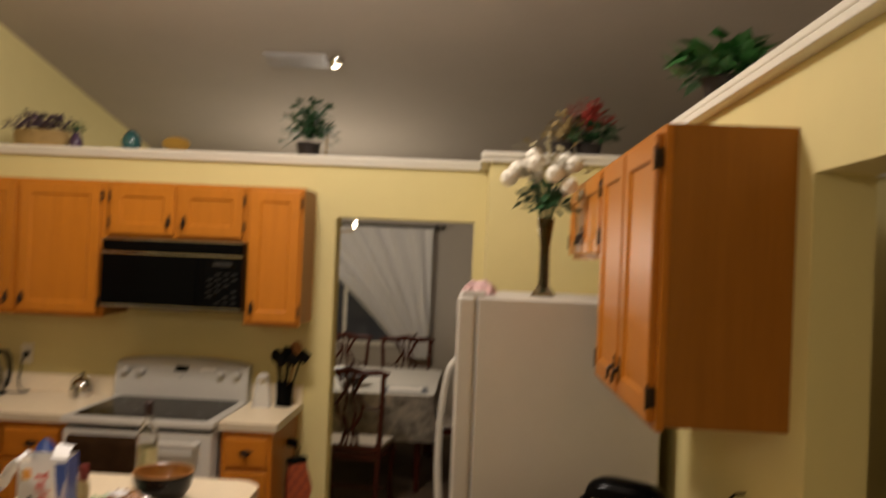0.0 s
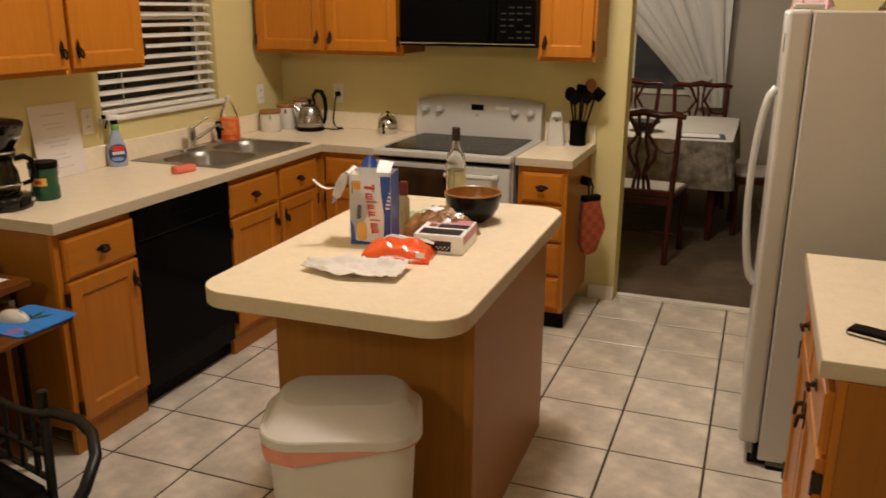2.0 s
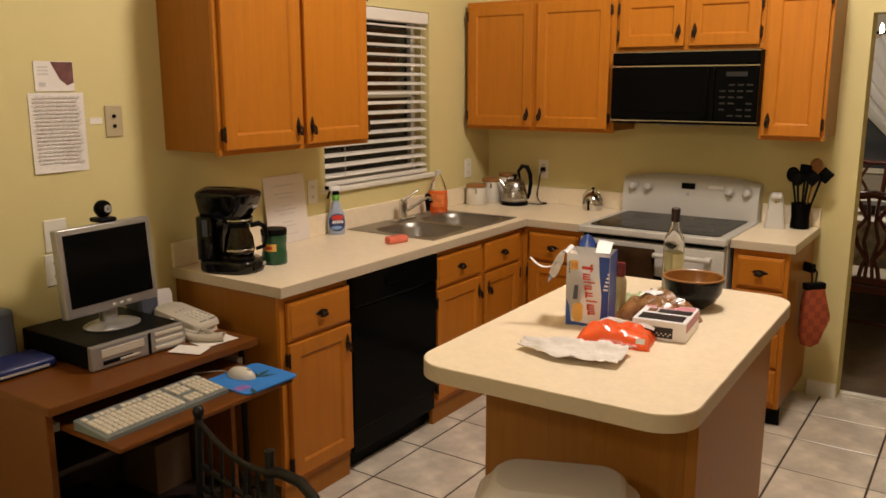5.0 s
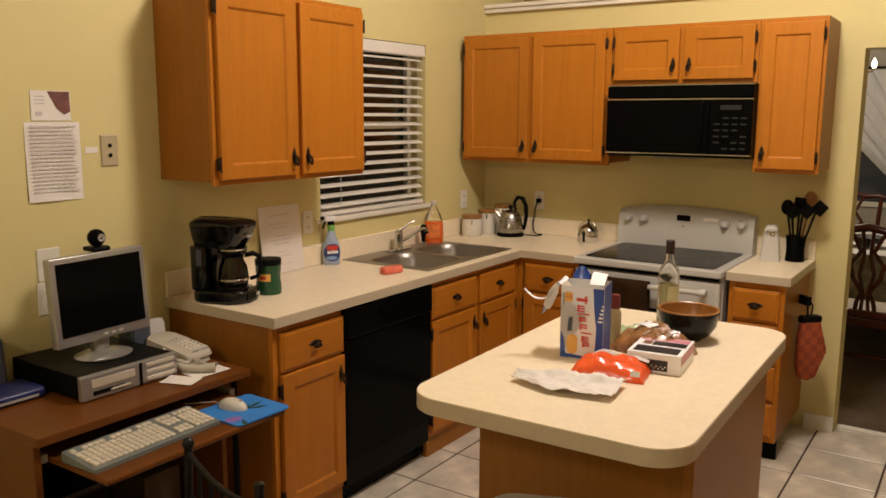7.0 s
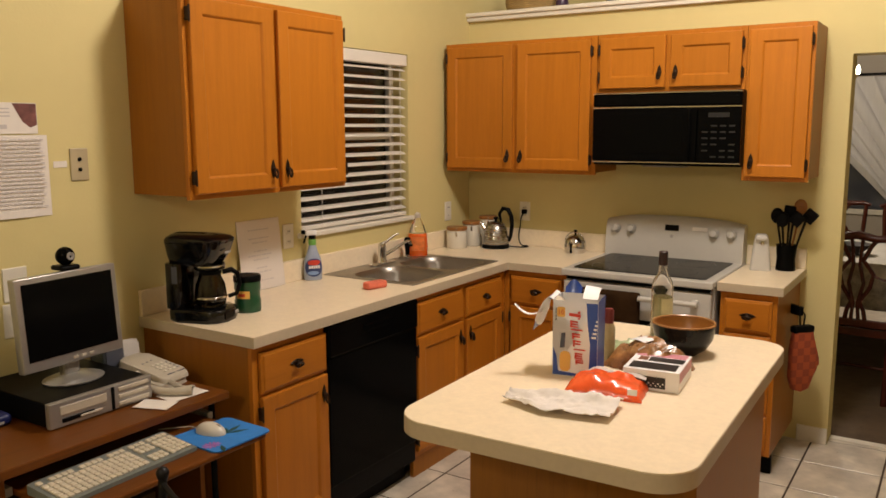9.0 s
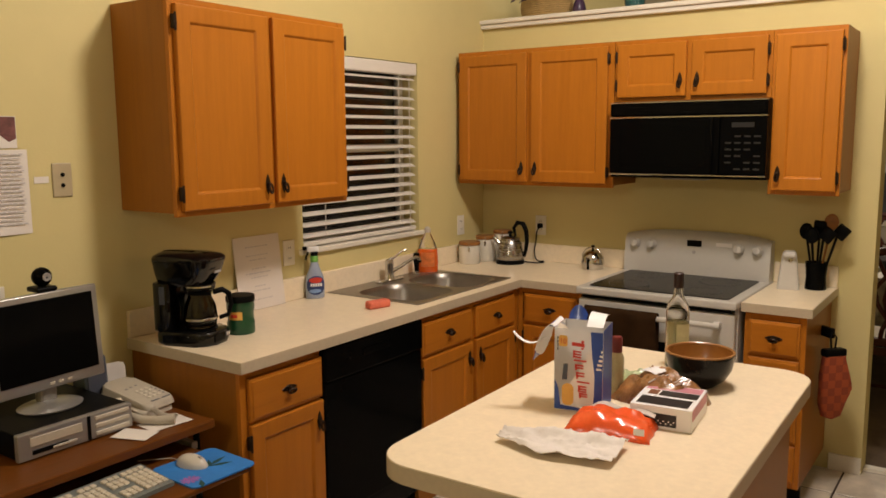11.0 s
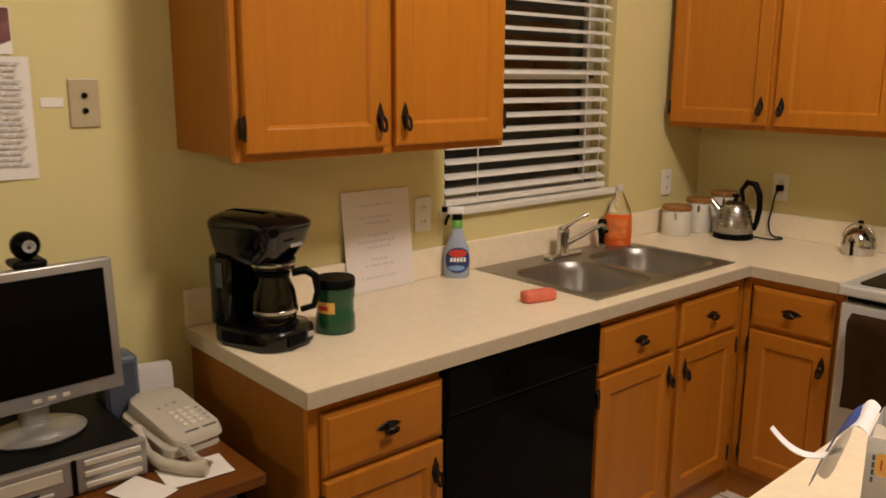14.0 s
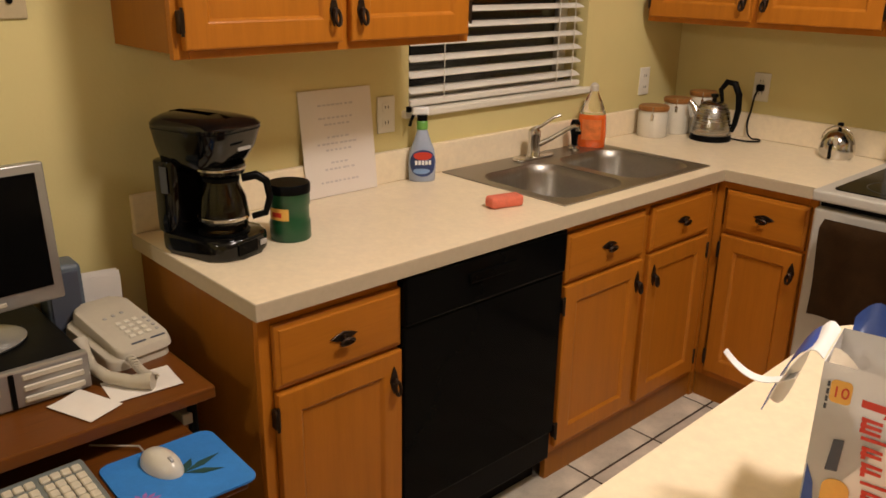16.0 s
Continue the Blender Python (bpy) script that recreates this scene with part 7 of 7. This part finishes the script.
# ---- dining room ----
dc = empty_at("chandelier", pose(1.68, 2.0, 0), "brass chandelier with small lit bulbs", "chandelier")
zc = ceil_z(2.0)
M_BRASS = mat("brass", (0.42, 0.27, 0.09), 0.3, 1.0, 0.1, 10)
part("rod", tube(B(), [(0, 0, zc), (0, 0, 2.08)], 0.006, 8), M_BRASS, dc)
part("hub", lathe(B(), [(0.0001, 2.10), (0.02, 2.09), (0.03, 2.05), (0.015, 2.0), (0.02, 1.98), (0.0001, 1.965)], 16), M_BRASS, dc, "", 50)
for k in range(5):
    a = 2 * math.pi * k / 5
    c, s = math.cos(a), math.sin(a)
    arm = part("arm", tube(B(), [(0.02 * c, 0.02 * s, 2.02), (0.14 * c, 0.14 * s, 1.955), (0.25 * c, 0.25 * s, 1.965), (0.262 * c, 0.262 * s, 1.985)], 0.006, 8), M_BRASS, dc, "", 60)
    part("bulb", lathe(B(), [(0.010, 2.00), (0.016, 2.02), (0.013, 2.045), (0.0001, 2.068)], 12, Matrix.Translation((0.262 * c, 0.262 * s, -0.01))), M_BULB, arm, "lit candle bulb", 60)

w2 = empty_at("window_2", pose(0, 4.2, 0), "dark dining room window behind a curtain", "window", kind="structure")
b = B()
for x0, z0, x1, z1 in ((0.72, 0.80, 0.77, 2.05), (2.33, 0.80, 2.38, 2.05), (0.77, 0.80, 2.33, 0.85), (0.77, 2.0, 2.33, 2.05), (1.53, 0.85, 1.57, 2.0)):
    box(b, x0, -0.03, z0, x1, -0.001, z1, 0.003)
part("window_frame", b, M_TRIM, w2)
for x0, x1 in ((0.77, 1.53), (1.57, 2.33)):
    part("pane", box(B(), x0, -0.016, 0.85, x1, -0.010, 2.0), mat("dark_night_glass", (0.05, 0.055, 0.07), 0.08), w2)
M_SHEER = mat("white_sheer_cloth", (0.66, 0.64, 0.62), 0.85, 0, 0.05, 8, 0.2, 200, stretch=(6, 1, 0.6))
ctn = empty_at("curtain", pose(0, 4.07, 0), "white sheer curtain swept to one side", "curtain")
b = sheet(B(), lambda u, v: (2.47 - (0.24 + 1.40 * v ** 1.15) * (1 - u) * 1.0 - 0.02 * math.sin(u * 60), 0.022 * math.sin(u * 46 + v * 2) - 0.01, 0.70 + 1.38 * v), 70, 24, 0.002)
part("drape", b, M_SHEER, ctn, "", 60)
part("curtain_rod", tube(B(), [(0.60, 0, 2.10), (2.56, 0, 2.10)], 0.011, 10), M_BLACKM, ctn, "", 50)
part("rod_finial", lathe(B(), [(0.0001, 0), (0.02, 0.012), (0.024, 0.03), (0.012, 0.045), (0.0001, 0.05)], 14, Matrix.Translation((2.56, 0, 2.10)) @ pose(0, 0, 0, 0, 90, 0)), M_BLACKM, ctn, "", 50)
part("bracket", box(B(), 2.50, 0.0, 2.07, 2.52, 0.129, 2.13, 0.003), M_BLACKM, ctn)

tbx = empty_at("dining_table", pose(2.055, 2.000, 0), "dark dining table under a white cloth", "table")
part("tabletop", prism(B(), rounded(-0.66, -0.55, 0.60, 0.85, 0.06), 0.715, 0.745, 0.006), M_MAHOG, tbx)
for x in (-0.56, 0.50):
    for y in (-0.45, 0.75):
        part("leg", tube(B(), [(x, y, 0.0045), (x, y, 0.35), (x, y, 0.714)], [0.022, 0.028, 0.038], 12), M_MAHOG, tbx, "", 50)
tcl = empty_at("tablecloth", pose(2.055, 2.000, 0.746), "white tablecloth with a faint pattern", "tablecloth")
M_CLOTH = mat("white_table_cloth", (0.58, 0.55, 0.50), 0.85, 0, 0.06, 14, 0.3, 200, stain=0.06)
part("cloth_top", prism(B(), rounded(-0.675, -0.565, 0.615, 0.865, 0.06), 0, 0.003), M_CLOTH, tcl)
b = B()
ol = rounded(-0.678, -0.568, 0.618, 0.868, 0.06, 8)
rows_ = []
for q, z in enumerate((0.003, -0.09, -0.20, -0.34)):
    rows_.append([b.verts.new((x * (1 + 0.012 * q + 0.010 * q * math.sin(k * 1.9)), y * (1 + 0.012 * q + 0.010 * q * math.sin(k * 1.9)), z)) for k, (x, y) in enumerate(ol)])
for r0, r1 in zip(rows_, rows_[1:]):
    for k in range(len(ol)):
        b.faces.new((r0[k], r0[(k + 1) % len(ol)], r1[(k + 1) % len(ol)], r1[k]))
bmesh.ops.solidify(b, geom=b.faces[:], thickness=0.002)
part("cloth_skirt", b, mat("patterned_cloth", (0.48, 0.42, 0.34), 0.9, 0, 0.7, 15, 0.3, 200, stain=0.3), tcl, "hanging patterned cloth edge", 60)
tr = empty_at("picture_tray", pose(2.438, 1.650, 0.7496, 0, 0, 5), "dark printed place mat on the table", "place mat")
part("mat_body", box(B(), -0.17, -0.12, 0, 0.17, 0.12, 0.006, 0.002, 1), M_DARKP, tr)
part("mat_border", box(B(), -0.13, -0.09, 0.0062, 0.13, 0.09, 0.0075), M_PAPER, tr)
bo = empty_at("table_bowl", pose(2.014, 1.800, 0.7496), "dark centrepiece bowl on the table", "bowl")
part("bowl_body", lathe(B(), [(0.0001, 0), (0.05, 0), (0.06, 0.02), (0.12, 0.07), (0.125, 0.075), (0.115, 0.072), (0.05, 0.02), (0.0001, 0.015)], 24), M_POT, bo, "", 40)


def splat_chair(name, m, lab):
    """A carved dining chair; its front looks to -y, the back stands at y = 0.2."""
    c = empty_at(name, m, lab, "chair", "dining chairs")
    for s in (-1, 1):
        part("back_leg", tube(B(), [(0.19 * s, 0.24, 0.0045), (0.195 * s, 0.20, 0.45), (0.215 * s, 0.235, 0.75), (0.225 * s, 0.27, 0.985)], [0.018, 0.021, 0.018, 0.017], 8), M_MAHOG, c, "", 60)
        part("front_leg", tube(B(), [(0.22 * s, -0.20, 0.0045), (0.215 * s, -0.20, 0.20), (0.225 * s, -0.215, 0.38), (0.21 * s, -0.20, 0.43)], [0.022, 0.015, 0.026, 0.024], 10), M_MAHOG, c, "", 60)
    part("crest_rail", tube(B(), [(-0.262, 0.270, 0.985), (-0.20, 0.277, 1.000), (-0.10, 0.284, 0.992), (0, 0.287, 1.012), (0.10, 0.284, 0.992), (0.20, 0.277, 1.000), (0.262, 0.270, 0.985)], [0.014, 0.021, 0.022, 0.026, 0.022, 0.021, 0.014], 8), M_MAHOG, c, "", 60)
    b = B()
    for s in (-1, 1):
        tube(b, [(0.055 * s, 0.21, 0.49), (0.045 * s, 0.215, 0.55), (0.022 * s, 0.225, 0.61), (0.075 * s, 0.236, 0.70), (0.090 * s, 0.245, 0.78), (0.035 * s, 0.258, 0.86), (0.075 * s, 0.272, 0.95), (0.10 * s, 0.280, 0.985)], 0.013, 7)
        tube(b, [(0.02 * s, 0.215, 0.50), (0.012 * s, 0.225, 0.60), (0.040 * s, 0.238, 0.72), (0.018 * s, 0.255, 0.83), (0.022 * s, 0.270, 0.92), (0.03 * s, 0.284, 0.99)], 0.011, 7)
        tube(b, [(0.09 * s, 0.245, 0.77), (0.15 * s, 0.243, 0.75), (0.205 * s, 0.240, 0.76)], 0.008, 6)
    part("back_splat", b, M_MAHOG, c, "", 60)
    part("shoe_rail", box(B(), -0.19, 0.195, 0.455, 0.19, 0.225, 0.50, 0.006), M_MAHOG, c)
    part("seat_rail", prism(B(), [(-0.235, -0.225), (0.235, -0.225), (0.20, 0.205), (-0.20, 0.205)], 0.395, 0.445, 0.005), M_MAHOG, c)
    part("cushion", prism(B(), [(-0.225, -0.215), (0.225, -0.215), (0.185, 0.185), (-0.185, 0.185)], 0.4455, 0.478, 0.014, 3), mat("cream_seat_cloth", (0.52, 0.46, 0.38), 0.85, 0, 0.15, 20, 0.4, 200), c, "cream upholstered seat pad", 40)
    part("stretcher", tube(B(), [(-0.2, 0.0, 0.16), (0.2, 0.0, 0.16)], 0.010, 8), M_MAHOG, c, "", 60)
    return c


c0 = splat_chair("dining_chair", pose(2.155, 1.050, 0, 0, 0, 176), "dark mahogany dining chair with a carved splat back")
copy_thing(c0, pose(2.358, 2.800, 0, 0, 0, 8))
copy_thing(c0, pose(1.713, 2.850, 0, 0, 0, -4))
copy_thing(c0, pose(2.902, 2.000, 0, 0, 0, -85))
wall_plate("thermostat", pose(5.2, 0.0, 1.60, 0, 0, -90), "dark thermostat plate on the passage wall", "thermostat", M_GREYP, 0.10, 0.14, "switch")

# ---- floor tiles, nearest the walk, last of all ----
TS, TX, TY = 0.3530, 2.412, -1.354
tile_bm = box(B(), 0.0045, 0.0045, -0.006, TS - 0.0045, TS - 0.0045, 0.0012, 0.0018, 1)
tile0 = None
count = 0
rest = B()
for i in range(-8, 8):
    for j in range(-17, 5):
        x, y = TX + i * TS, TY + j * TS
        if x + TS < WX or y > 0.09 or x > 5.2:
            continue
        near = -4.4 < y and x < 3.7
        if y + TS > 0.085:
            bb = box(B(), x + 0.004, y + 0.004, -0.006, x + TS - 0.004, 0.083, 0.0012, 0.0018, 1)
            part("tile", bb, M_TILE, floor)
            continue
        if near and count < 300:
            if tile0 is None:
                tile0 = part("tile", tile_bm, M_TILE, floor)
                o = tile0
            else:
                o = new("tile", tile0.data)
                o.parent = floor
            o.matrix_basis = Matrix.Translation((x, y, random.uniform(-0.0004, 0.0004)))
            count += 1
        else:
            box(rest, x + 0.004, y + 0.004, -0.006, x + TS - 0.004, y + TS - 0.004, 0.0012)
tagged(part("outer_tiles", rest, M_TILE, floor), kind="stuff")
